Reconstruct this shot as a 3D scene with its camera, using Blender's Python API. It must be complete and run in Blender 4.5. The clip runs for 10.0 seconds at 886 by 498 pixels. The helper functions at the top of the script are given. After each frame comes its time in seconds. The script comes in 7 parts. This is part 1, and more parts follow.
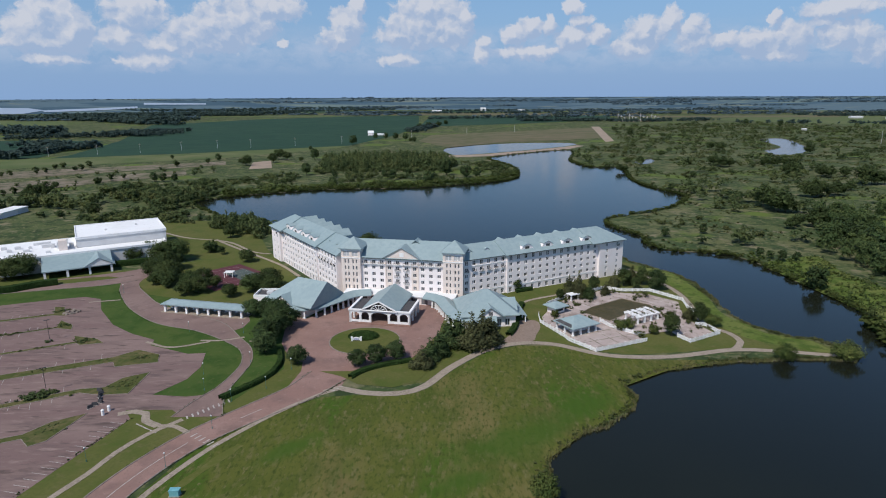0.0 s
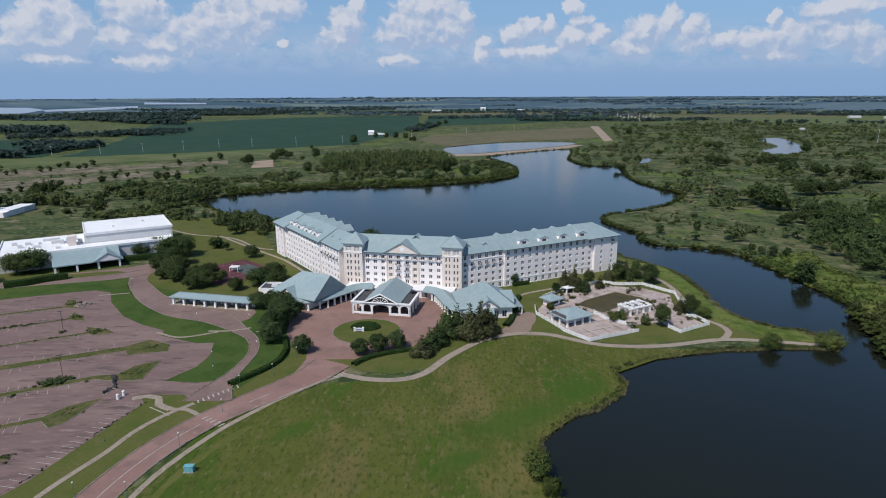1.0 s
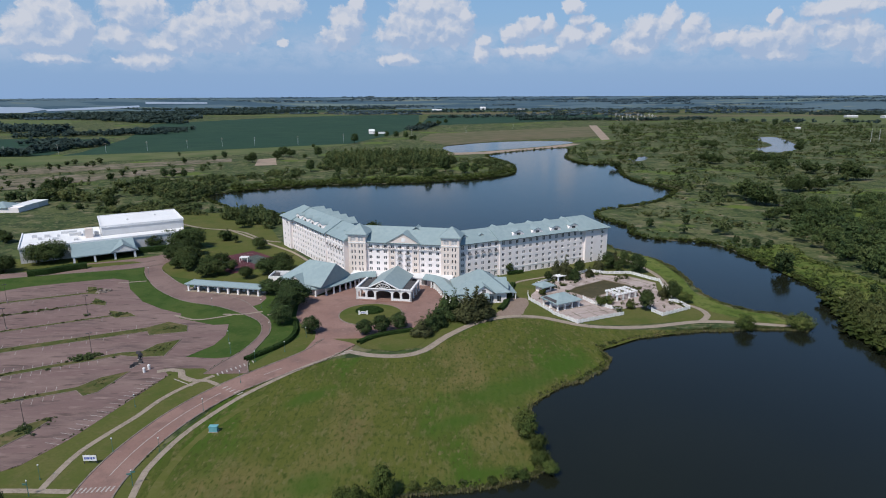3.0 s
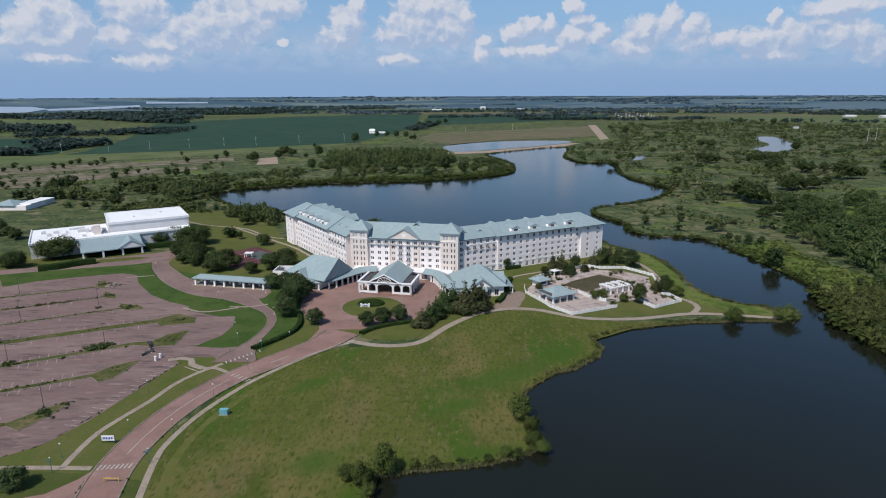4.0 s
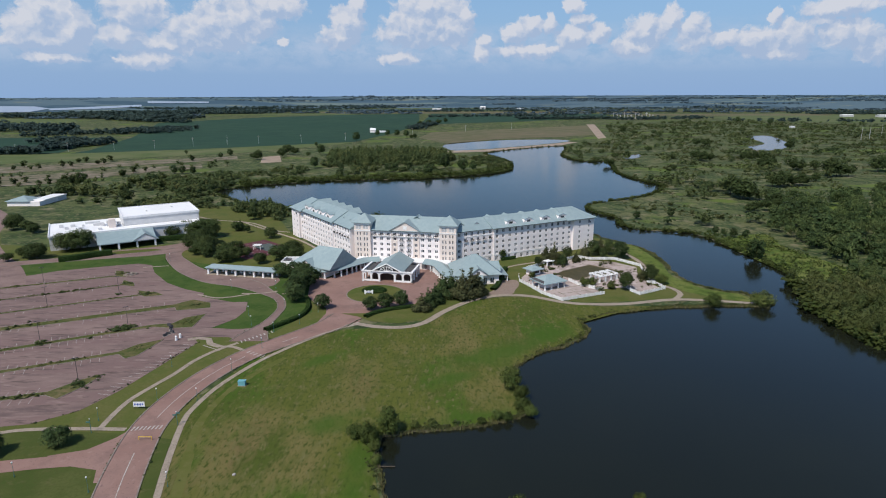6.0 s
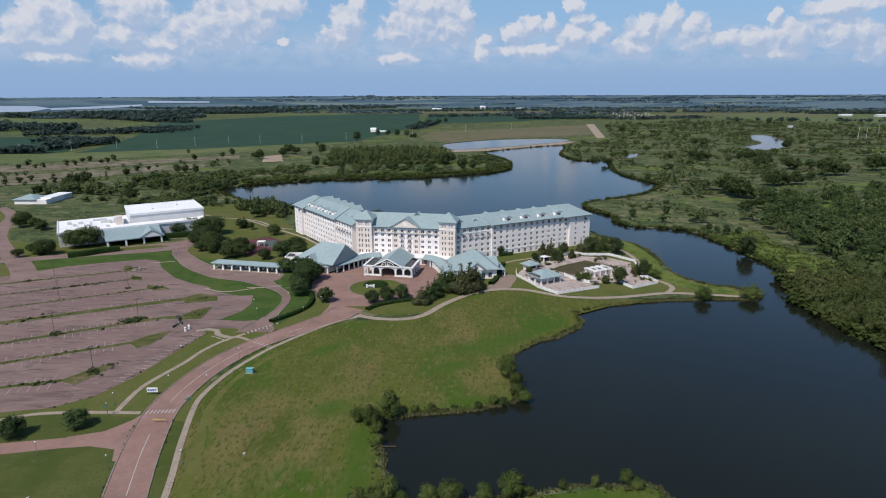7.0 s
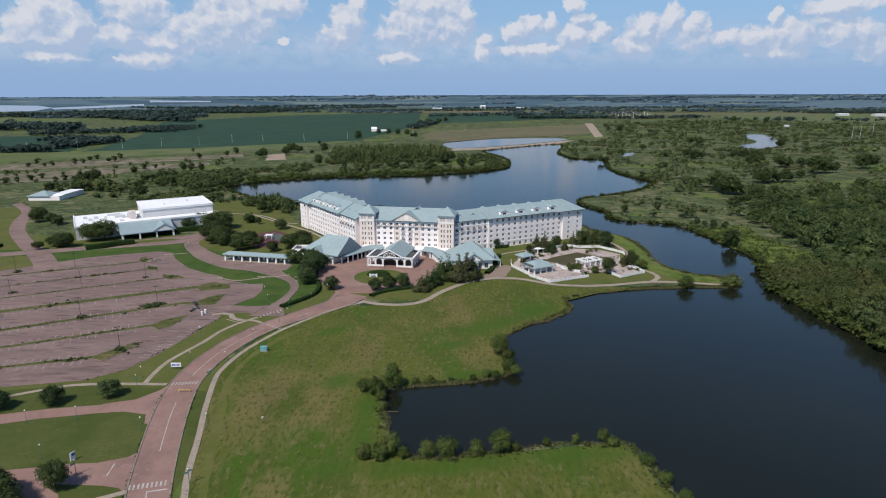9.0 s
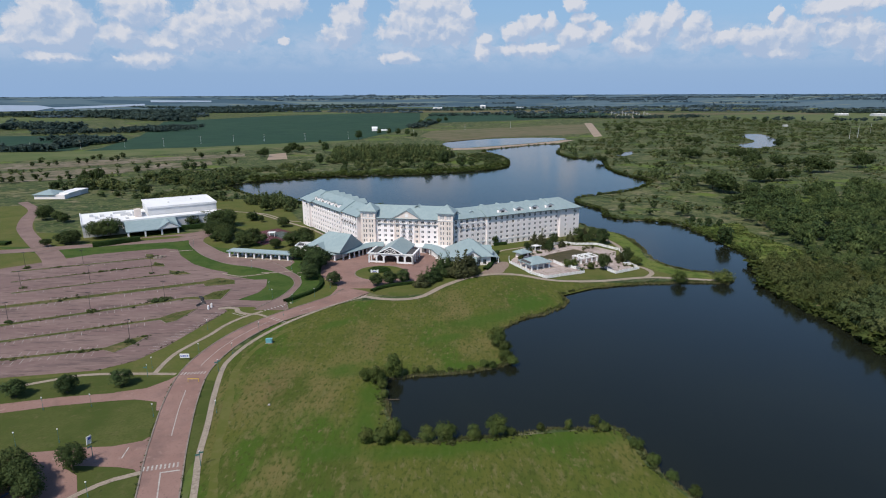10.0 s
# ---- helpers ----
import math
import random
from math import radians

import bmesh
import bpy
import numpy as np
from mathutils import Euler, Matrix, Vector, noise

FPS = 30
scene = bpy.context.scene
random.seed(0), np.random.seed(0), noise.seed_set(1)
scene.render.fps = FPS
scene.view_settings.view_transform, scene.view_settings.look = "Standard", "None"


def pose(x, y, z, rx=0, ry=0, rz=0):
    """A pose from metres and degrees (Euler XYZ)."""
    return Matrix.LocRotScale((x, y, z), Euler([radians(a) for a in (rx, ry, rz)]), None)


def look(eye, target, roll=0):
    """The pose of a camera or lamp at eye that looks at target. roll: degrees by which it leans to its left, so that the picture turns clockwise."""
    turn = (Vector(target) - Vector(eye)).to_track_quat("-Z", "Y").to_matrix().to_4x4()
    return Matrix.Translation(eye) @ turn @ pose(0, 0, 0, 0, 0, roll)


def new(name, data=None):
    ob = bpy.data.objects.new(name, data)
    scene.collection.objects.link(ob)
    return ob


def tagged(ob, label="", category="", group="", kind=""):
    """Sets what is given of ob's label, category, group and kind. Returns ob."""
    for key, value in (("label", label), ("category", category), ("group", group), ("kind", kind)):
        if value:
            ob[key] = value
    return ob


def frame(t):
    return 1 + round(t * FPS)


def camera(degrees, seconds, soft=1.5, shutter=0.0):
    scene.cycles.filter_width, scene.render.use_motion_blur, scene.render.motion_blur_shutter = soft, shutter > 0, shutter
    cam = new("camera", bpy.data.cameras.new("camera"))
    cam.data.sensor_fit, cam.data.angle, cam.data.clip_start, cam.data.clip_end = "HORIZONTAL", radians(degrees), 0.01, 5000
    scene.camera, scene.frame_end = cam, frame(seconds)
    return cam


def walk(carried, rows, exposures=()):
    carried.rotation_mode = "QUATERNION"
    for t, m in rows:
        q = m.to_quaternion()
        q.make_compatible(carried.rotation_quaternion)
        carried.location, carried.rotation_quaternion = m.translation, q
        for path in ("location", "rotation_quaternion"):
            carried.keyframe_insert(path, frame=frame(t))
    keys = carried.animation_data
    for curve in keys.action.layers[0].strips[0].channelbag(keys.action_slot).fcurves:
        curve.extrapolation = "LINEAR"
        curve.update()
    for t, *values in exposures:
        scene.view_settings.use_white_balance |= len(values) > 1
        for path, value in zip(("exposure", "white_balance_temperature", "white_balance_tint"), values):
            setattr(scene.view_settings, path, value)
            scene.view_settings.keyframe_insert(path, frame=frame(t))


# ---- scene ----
from mathutils import geometry

# ---- camera and its way: a drone backing straight away from the hotel ----
cam = camera(72.0, 10.0, soft=1.05)


def aim(t, x, y, z, yaw, pitch, roll):
    """A row of the way: eye, heading to the left of +y, pitch and roll in degrees."""
    a, p = radians(yaw), radians(pitch)
    way = Vector((-math.sin(a) * math.cos(p), math.cos(a) * math.cos(p), math.sin(p)))
    eye = Vector((x, y, z))
    return (t, look(eye, eye + way, roll))


walk(cam, [
    aim(0.0, -1.292, 0.228, 85.449, -0.271, -14.128, -0.243),
    aim(1.0, -1.085, -8.367, 85.340, -0.275, -14.148, -0.234),
    aim(2.5, -0.741, -21.297, 85.262, -0.276, -14.179, -0.223),
    aim(4.0, -0.357, -34.273, 85.287, -0.270, -14.210, -0.215),
    aim(5.5, 0.066, -47.294, 85.415, -0.257, -14.242, -0.211),
    aim(7.0, 0.531, -60.362, 85.646, -0.238, -14.275, -0.211),
    aim(8.5, 1.035, -73.476, 85.979, -0.211, -14.310, -0.214),
    aim(9.5, 1.393, -82.245, 86.258, -0.190, -14.333, -0.218),
    aim(10.0, 1.579, -85.520, 86.415, -0.178, -14.345, -0.220),
], exposures=((0.0, -0.02, 6200, 10), (10.0, 0.13, 6420, 10)))

# ---- sky, clouds and sun ----
SUN_FROM = Vector((-0.59, -0.807, 0.0)).normalized()
SUN_UP = 53.0

world = bpy.data.worlds.new("sky")
scene.world = world
world.use_nodes = True
wn, wl = world.node_tree.nodes, world.node_tree.links
wn.clear()


def wmath(op, a, b=None, c=None, clamp=False):
    n = wn.new("ShaderNodeMath")
    n.operation, n.use_clamp = op, clamp
    for k, v in enumerate((a, b, c)):
        if v is None:
            continue
        if isinstance(v, (int, float)):
            n.inputs[k].default_value = v
        else:
            wl.new(v, n.inputs[k])
    return n.outputs[0]


def wvec(op, a, b=None):
    n = wn.new("ShaderNodeVectorMath")
    n.operation = op
    for k, v in enumerate((a, b)):
        if v is None:
            continue
        if isinstance(v, tuple):
            n.inputs[k].default_value = v
        else:
            wl.new(v, n.inputs[k])
    return n.outputs["Value"] if op == "LENGTH" else n.outputs["Vector"]


def wnoise(vec, scale, detail, rough=0.55):
    n = wn.new("ShaderNodeTexNoise")
    n.inputs["Scale"].default_value, n.inputs["Detail"].default_value = scale, detail
    n.inputs["Roughness"].default_value = rough
    wl.new(vec, n.inputs["Vector"])
    return n.outputs["Fac"], n.outputs["Color"]


sky = wn.new("ShaderNodeTexSky")
sky.sky_type, sky.sun_disc = "NISHITA", False
sky.sun_elevation = radians(SUN_UP)
sky.sun_rotation = math.atan2(SUN_FROM.x, SUN_FROM.y)
sky.altitude, sky.air_density, sky.dust_density, sky.ozone_density = 100, 1.0, 0.6, 2.5
coord = wn.new("ShaderNodeTexCoord")
sep = wn.new("ShaderNodeSeparateXYZ")
wl.new(coord.outputs["Generated"], sep.inputs[0])
# bearing and height in degrees
bearing = wmath("MULTIPLY", wmath("ARCTAN2", sep.outputs[0], sep.outputs[1]), 57.2958)
height = wmath("MULTIPLY", wmath("ARCSINE", sep.outputs[2]), 57.2958)
both = wn.new("ShaderNodeCombineXYZ")
wl.new(bearing, both.inputs[0])
wl.new(height, both.inputs[1])
flat = both.outputs[0]
warp = wvec("MULTIPLY", wvec("SUBTRACT", wnoise(flat, 1.0, 6, 0.6)[1], (0.5, 0.5, 0.5)), (1.5, 1.25, 0.0))
bent = wvec("ADD", flat, warp)
# cumulus heaps: bearing, height, half width, half height, in degrees
HEAPS_WEST = [(-32.8, 4.80, 1.07, 1.11), (-31.0, 5.85, 1.56, 1.42), (-29.6, 4.96, 1.37, 1.38), (-31.8, 4.05, 2.30, 0.56), (-25.0, 6.58, 1.98, 1.08), (-26.3, 4.59, 1.38, 0.85), (-23.4, 4.08, 1.45, 0.52), (-21.2, 4.84, 1.85, 1.23), (-18.8, 5.53, 2.08, 1.67), (-16.7, 6.30, 2.31, 1.59), (-14.2, 7.26, 2.17, 0.98), (-13.7, 4.28, 0.38, 0.28), (-31.2, 2.84, 1.81, 0.34), (-24.5, 2.74, 1.95, 0.61)]
HEAPS_MID = [(-8.9, 4.81, 1.38, 0.84), (-8.1, 6.12, 1.27, 1.19), (-7.1, 7.41, 0.68, 0.73), (-3.9, 5.12, 1.51, 0.57), (-2.0, 5.78, 2.30, 1.40), (-0.8, 7.36, 2.58, 1.00), (1.1, 5.59, 1.50, 1.30), (2.2, 6.52, 0.79, 0.92), (-3.7, 3.12, 1.52, 0.43), (4.0, 4.58, 0.45, 0.38), (3.8, 3.43, 0.60, 0.62), (6.7, 5.16, 0.89, 0.75), (8.3, 5.79, 0.88, 0.65)]
HEAPS_EAST = [(9.8, 5.85, 0.48, 0.65), (11.7, 7.35, 0.81, 0.54), (12.5, 6.16, 0.81, 0.41), (11.8, 4.79, 1.34, 0.79), (14.0, 5.02, 0.76, 0.69), (7.9, 3.63, 2.47, 0.48), (17.9, 5.00, 1.54, 1.08), (16.9, 3.85, 1.56, 0.73), (19.8, 6.13, 0.66, 0.79), (21.6, 4.88, 1.08, 1.22), (24.0, 4.18, 1.09, 0.56), (26.4, 3.91, 1.37, 0.95), (28.8, 4.24, 1.27, 1.08), (27.5, 5.88, 0.40, 0.54), (28.3, 3.08, 1.56, 0.43), (32.5, 4.39, 1.55, 0.88), (34.2, 3.27, 1.10, 0.88), (31.9, 6.25, 2.25, 0.59), (30.7, 5.37, 0.81, 0.33)]


def heaps(point):
    """How far a point of the sky is from the middle of the nearest heap, in its own half widths."""
    least = None
    for a, e, w, h in HEAPS_WEST + HEAPS_MID + HEAPS_EAST:
        part_of = wvec("LENGTH", wvec("MULTIPLY", wvec("SUBTRACT", point, (a, e, 0.0)), (0.81 / w, 0.80 / h, 0.0)))
        least = part_of if least is None else wmath("SMOOTH_MIN", least, part_of, 0.35)
    return least


heap = heaps(bent)
sunward = heaps(wvec("ADD", bent, (-0.30, 0.55, 0.0)))
inside = wmath("SUBTRACT", 1.2, heap)
fine = wnoise(bent, 1.6, 6, 0.6)[0]
lit = wnoise(wvec("ADD", bent, (-0.35, 0.45, 0.0)), 0.8, 4, 0.5)[0]
soft = wnoise(bent, 0.8, 4, 0.5)[0]
body = wmath("ADD", inside, wmath("MULTIPLY", wmath("SUBTRACT", fine, 0.5), 0.85))
cover = wn.new("ShaderNodeMapRange")
cover.interpolation_type = "SMOOTHSTEP"
cover.inputs[1].default_value, cover.inputs[2].default_value = 0.0, 0.36
wl.new(body, cover.inputs[0])
# a thin veil low over the horizon and loose clouds in the part of the sky behind
veil = wmath("MULTIPLY", wmath("SUBTRACT", wnoise(wvec("MULTIPLY", bent, (0.5, 1.0, 1.0)), 0.8, 6, 0.6)[0], 0.37), 4.5, clamp=True)
veil = wmath("MULTIPLY", veil, wmath("SUBTRACT", 1.0, wmath("ABSOLUTE", wmath("MULTIPLY", wmath("SUBTRACT", height, 3.9), 0.45)), clamp=True))
loose = wmath("MULTIPLY", wmath("SUBTRACT", wnoise(coord.outputs["Generated"], 4.5, 7, 0.6)[0], 0.60), 6.0, clamp=True)
loose = wmath("MULTIPLY", loose, wmath("MULTIPLY", wmath("SUBTRACT", height, 11.0), 0.25, clamp=True))
mask = wmath("MAXIMUM", cover.outputs[0], wmath("MULTIPLY", loose, 0.8))
shade = wmath("ADD", wmath("MULTIPLY", wmath("SUBTRACT", soft, lit), 1.9), wmath("MULTIPLY", wmath("SUBTRACT", sunward, heap), 0.85))
shade = wmath("ADD", shade, wmath("ADD", 0.27, wmath("MULTIPLY", wmath("SUBTRACT", height, 5.0), 0.045)))
ramp = wn.new("ShaderNodeValToRGB")
ramp.color_ramp.elements[0].position, ramp.color_ramp.elements[1].position = 0.05, 0.75
ramp.color_ramp.elements[0].color, ramp.color_ramp.elements[1].color = (3.6, 4.55, 6.15, 1), (6.0, 6.2, 6.8, 1)
wl.new(shade, ramp.inputs[0])
tint = wn.new("ShaderNodeMix")
tint.data_type, tint.blend_type = "RGBA", "MULTIPLY"
tint.inputs[0].default_value = 1.0
tint.inputs[7].default_value = (0.80, 0.96, 1.06, 1)
wl.new(sky.outputs[0], tint.inputs[6])
# low haze
haze = wn.new("ShaderNodeMix")
haze.data_type = "RGBA"
low = wn.new("ShaderNodeMapRange")
low.interpolation_type = "SMOOTHSTEP"
low.inputs[1].default_value, low.inputs[2].default_value, low.inputs[3].default_value, low.inputs[4].default_value = -1.0, 16.0, 1.0, 0.0
wl.new(height, low.inputs[0])
wl.new(low.outputs[0], haze.inputs[0])
wl.new(tint.outputs[2], haze.inputs[6])
haze.inputs[7].default_value = (2.55, 3.85, 6.0, 1)
puffs = wn.new("ShaderNodeMix")
puffs.data_type = "RGBA"
wl.new(wmath("MULTIPLY", veil, 0.62), puffs.inputs[0])
wl.new(haze.outputs[2], puffs.inputs[6])
puffs.inputs[7].default_value = (4.7, 5.4, 6.7, 1)
over = wn.new("ShaderNodeMix")
over.data_type = "RGBA"
wl.new(mask, over.inputs[0])
wl.new(puffs.outputs[2], over.inputs[6])
wl.new(ramp.outputs[0], over.inputs[7])
back = wn.new("ShaderNodeBackground")
back.inputs[1].default_value = 0.10
wl.new(over.outputs[2], back.inputs[0])
wout = wn.new("ShaderNodeOutputWorld")
wl.new(back.outputs[0], wout.inputs[0])

sun = new("sun", bpy.data.lights.new("sun", "SUN"))
sun.data.energy, sun.data.angle, sun.data.color = 3.8, radians(0.53), (1.0, 0.925, 0.82)
up = Vector((SUN_FROM.x * math.cos(radians(SUN_UP)), SUN_FROM.y * math.cos(radians(SUN_UP)), math.sin(radians(SUN_UP))))
sun.matrix_basis = look(up * 300, (0, 0, 0))


# ---- materials ----
def mat(name, tones, scales=(0.5,), rough=0.8, metal=0.0, bump=0.0, bump_scale=20.0, per_object=0.0, per_island=0.0,
        stretch=(1, 1, 1), turn=0.0, spec=0.4, through_light=0.0, stripes=None, spots=None):
    """A surface of several base colours mixed by noise at each of the scales, with fine relief and a random tone per object or piece."""
    m = bpy.data.materials.new(name)
    m.use_nodes = True
    nt = m.node_tree
    ns, ln = nt.nodes, nt.links
    bsdf = ns["Principled BSDF"]
    bsdf.inputs["Roughness"].default_value, bsdf.inputs["Metallic"].default_value = rough, metal
    bsdf.inputs["Specular IOR Level"].default_value = spec
    geo = ns.new("ShaderNodeNewGeometry")
    mp = ns.new("ShaderNodeMapping")
    mp.inputs["Scale"].default_value = stretch
    mp.inputs["Rotation"].default_value = (0, 0, radians(turn))
    ln.new(geo.outputs["Position"], mp.inputs[0])
    colour = None
    for k, (tone, scale) in enumerate(zip(tones[1:], list(scales) * 9)):
        n = ns.new("ShaderNodeTexNoise")
        n.inputs["Scale"].default_value, n.inputs["Detail"].default_value = scale, 5
        n.inputs["Roughness"].default_value = 0.6
        ln.new(mp.outputs[0], n.inputs["Vector"])
        r = ns.new("ShaderNodeMapRange")
        r.inputs[1].default_value, r.inputs[2].default_value = (0.42, 0.66) if len(tone) < 4 else tone[3:5]
        ln.new(n.outputs["Fac"], r.inputs[0])
        mix = ns.new("ShaderNodeMix")
        mix.data_type = "RGBA"
        ln.new(r.outputs[0], mix.inputs[0])
        mix.inputs[7].default_value = (*tone[:3], 1)
        if colour is None:
            mix.inputs[6].default_value = (*tones[0], 1)
        else:
            ln.new(colour, mix.inputs[6])
        colour = mix.outputs[2]
    if spots:
        # broad patches of another growth: (tone, [(x, y, half length, half width, turn)])
        wob = ns.new("ShaderNodeTexNoise")
        wob.inputs["Scale"].default_value, wob.inputs["Detail"].default_value = 0.09, 6
        ln.new(geo.outputs["Position"], wob.inputs["Vector"])
        near = None
        for x, y, rx, ry, deg in spots[1]:
            sp = ns.new("ShaderNodeMapping")
            sp.vector_type = "TEXTURE"
            sp.inputs["Location"].default_value, sp.inputs["Rotation"].default_value, sp.inputs["Scale"].default_value = (x, y, 0), (0, 0, radians(deg)), (rx, ry, 1e6)
            ln.new(geo.outputs["Position"], sp.inputs[0])
            far_by = ns.new("ShaderNodeVectorMath")
            far_by.operation = "LENGTH"
            ln.new(sp.outputs[0], far_by.inputs[0])
            if near is None:
                near = far_by.outputs["Value"]
            else:
                least = ns.new("ShaderNodeMath")
                least.operation = "MINIMUM"
                ln.new(near, least.inputs[0])
                ln.new(far_by.outputs["Value"], least.inputs[1])
                near = least.outputs[0]
        rough_edge = ns.new("ShaderNodeMath")
        rough_edge.operation = "MULTIPLY_ADD"
        ln.new(wob.outputs["Fac"], rough_edge.inputs[0])
        rough_edge.inputs[1].default_value = 2.4
        ln.new(near, rough_edge.inputs[2])
        r = ns.new("ShaderNodeMapRange")
        r.inputs[1].default_value, r.inputs[2].default_value, r.inputs[3].default_value, r.inputs[4].default_value = 1.6, 2.6, 0.75, 0.0
        ln.new(rough_edge.outputs[0], r.inputs[0])
        mix = ns.new("ShaderNodeMix")
        mix.data_type = "RGBA"
        ln.new(r.outputs[0], mix.inputs[0])
        ln.new(colour, mix.inputs[6])
        mix.inputs[7].default_value = (*spots[0], 1)
        colour = mix.outputs[2]
    if stripes:
        # mower passes: (bands a metre, strength, turn)
        sm = ns.new("ShaderNodeMapping")
        sm.inputs["Rotation"].default_value = (0, 0, radians(stripes[2]))
        ln.new(geo.outputs["Position"], sm.inputs[0])
        wv = ns.new("ShaderNodeTexWave")
        wv.inputs["Scale"].default_value, wv.inputs["Distortion"].default_value = stripes[0], 3.5
        wv.inputs["Detail"].default_value, wv.inputs["Detail Scale"].default_value = 3, 0.08
        ln.new(sm.outputs[0], wv.inputs[0])
        wr = ns.new("ShaderNodeMapRange")
        wr.inputs[3].default_value, wr.inputs[4].default_value = 1 - stripes[1], 1 + stripes[1]
        ln.new(wv.outputs["Fac"], wr.inputs[0])
        ws = ns.new("ShaderNodeVectorMath")
        ws.operation = "SCALE"
        ln.new(colour, ws.inputs[0])
        ln.new(wr.outputs[0], ws.inputs["Scale"])
        colour = ws.outputs[0]
    for source, amount in (("object", per_object), ("island", per_island)):
        if amount:
            out = ns.new("ShaderNodeObjectInfo").outputs["Random"] if source == "object" else geo.outputs["Random Per Island"]
            r = ns.new("ShaderNodeMapRange")
            r.inputs[3].default_value, r.inputs[4].default_value = 1 - amount, 1 + amount
            ln.new(out, r.inputs[0])
            sc = ns.new("ShaderNodeVectorMath")
            sc.operation = "SCALE"
            if colour is None:
                sc.inputs[0].default_value = tones[0]
            else:
                ln.new(colour, sc.inputs[0])
            ln.new(r.outputs[0], sc.inputs["Scale"])
            colour = sc.outputs[0]
    if colour is None:
        bsdf.inputs["Base Color"].default_value = (*tones[0], 1)
    else:
        ln.new(colour, bsdf.inputs["Base Color"])
    if bump:
        n = ns.new("ShaderNodeTexNoise")
        n.inputs["Scale"].default_value, n.inputs["Detail"].default_value = bump_scale, 4
        ln.new(mp.outputs[0], n.inputs["Vector"])
        b = ns.new("ShaderNodeBump")
        b.inputs["Strength"].default_value, b.inputs["Distance"].default_value = 1.0, bump
        ln.new(n.outputs["Fac"], b.inputs["Height"])
        ln.new(b.outputs[0], bsdf.inputs["Normal"])
    if through_light:
        tr = ns.new("ShaderNodeBsdfTranslucent")
        if colour is not None:
            ln.new(colour, tr.inputs[0])
        mx = ns.new("ShaderNodeMixShader")
        mx.inputs[0].default_value = through_light
        ln.new(bsdf.outputs[0], mx.inputs[1])
        ln.new(tr.outputs[0], mx.inputs[2])
        ln.new(mx.outputs[0], ns["Material Output"].inputs[0])
    return m


LUSH = mat("lush_grass", [(0.098, 0.132, 0.028), (0.132, 0.150, 0.042, 0.45, 0.60), (0.064, 0.098, 0.018, 0.48, 0.60), (0.052, 0.076, 0.018, 0.54, 0.66)], (0.05, 0.14, 0.4), rough=0.95, bump=0.12, bump_scale=2.0, spec=0.1)
MEADOW = mat("meadow", [(0.076, 0.096, 0.037), (0.134, 0.130, 0.064, 0.47, 0.60), (0.046, 0.070, 0.026, 0.46, 0.58), (0.188, 0.164, 0.102, 0.56, 0.66), (0.034, 0.052, 0.021, 0.50, 0.58), (0.150, 0.144, 0.074, 0.54, 0.66), (0.096, 0.132, 0.030, 0.57, 0.62)],
             (0.014, 0.040, 0.057, 0.10, 0.3, 0.011), rough=0.95, bump=0.25, bump_scale=0.6, spec=0.1)
LUSH_SPOTS = [(19, 140, 17, 7, 40), (38, 156, 14, 5, 40), (2, 50, 24, 3.5, 6), (36, 54, 14, 4, 8), (-20, 78, 3.5, 12, 0), (-19, 62, 3.5, 8, 0), (-26, 49, 6, 4, 0), (-30, 96, 8, 4, 30), (14, 99, 12, 3, 10), (4, 122, 10, 3, 30), (-40, 136, 8, 3, 50)]
LAWN = mat("mown_grass", [(0.086, 0.096, 0.020), (0.134, 0.116, 0.041, 0.48, 0.57), (0.052, 0.090, 0.012, 0.50, 0.58), (0.130, 0.096, 0.044, 0.56, 0.67), (0.062, 0.080, 0.015, 0.48, 0.60), (0.118, 0.112, 0.040, 0.52, 0.68), (0.046, 0.062, 0.012, 0.50, 0.66), (0.132, 0.122, 0.050, 0.58, 0.70)],
           (0.023, 0.034, 0.050, 0.10, 0.40, 1.1, 0.7), rough=0.95, bump=0.02, bump_scale=2.5, spec=0.1, stripes=(0.13, 0.022, 8), stretch=(1.0, 0.42, 1), spots=((0.044, 0.086, 0.011), LUSH_SPOTS))
DRYGRASS = mat("dry_grass", [(0.108, 0.112, 0.033), (0.088, 0.100, 0.023, 0.42, 0.56), (0.124, 0.118, 0.042, 0.5, 0.7)], (0.05, 0.3), rough=0.95, spec=0.1)
VERGE = mat("verge_grass", [(0.094, 0.104, 0.028), (0.122, 0.116, 0.041, 0.44, 0.66), (0.068, 0.094, 0.020, 0.46, 0.66), (0.124, 0.112, 0.048, 0.54, 0.74), (0.078, 0.090, 0.025, 0.44, 0.74)], (0.03, 0.08, 0.3, 1.1), rough=0.95, bump=0.05, bump_scale=3.0, spec=0.1)
SOUTHGRASS = mat("short_grass", [(0.066, 0.082, 0.022), (0.084, 0.096, 0.029, 0.44, 0.64), (0.052, 0.074, 0.017, 0.46, 0.64), (0.098, 0.096, 0.038, 0.56, 0.74), (0.058, 0.068, 0.019, 0.46, 0.72)], (0.03, 0.09, 0.35, 1.2), rough=0.95, bump=0.04, bump_scale=3.0, spec=0.1)
WEEDS = mat("island_weeds", [(0.080, 0.086, 0.028), (0.150, 0.118, 0.060), (0.055, 0.072, 0.020)], (0.12, 0.5), rough=0.95, bump=0.08, bump_scale=2.5, spec=0.1)
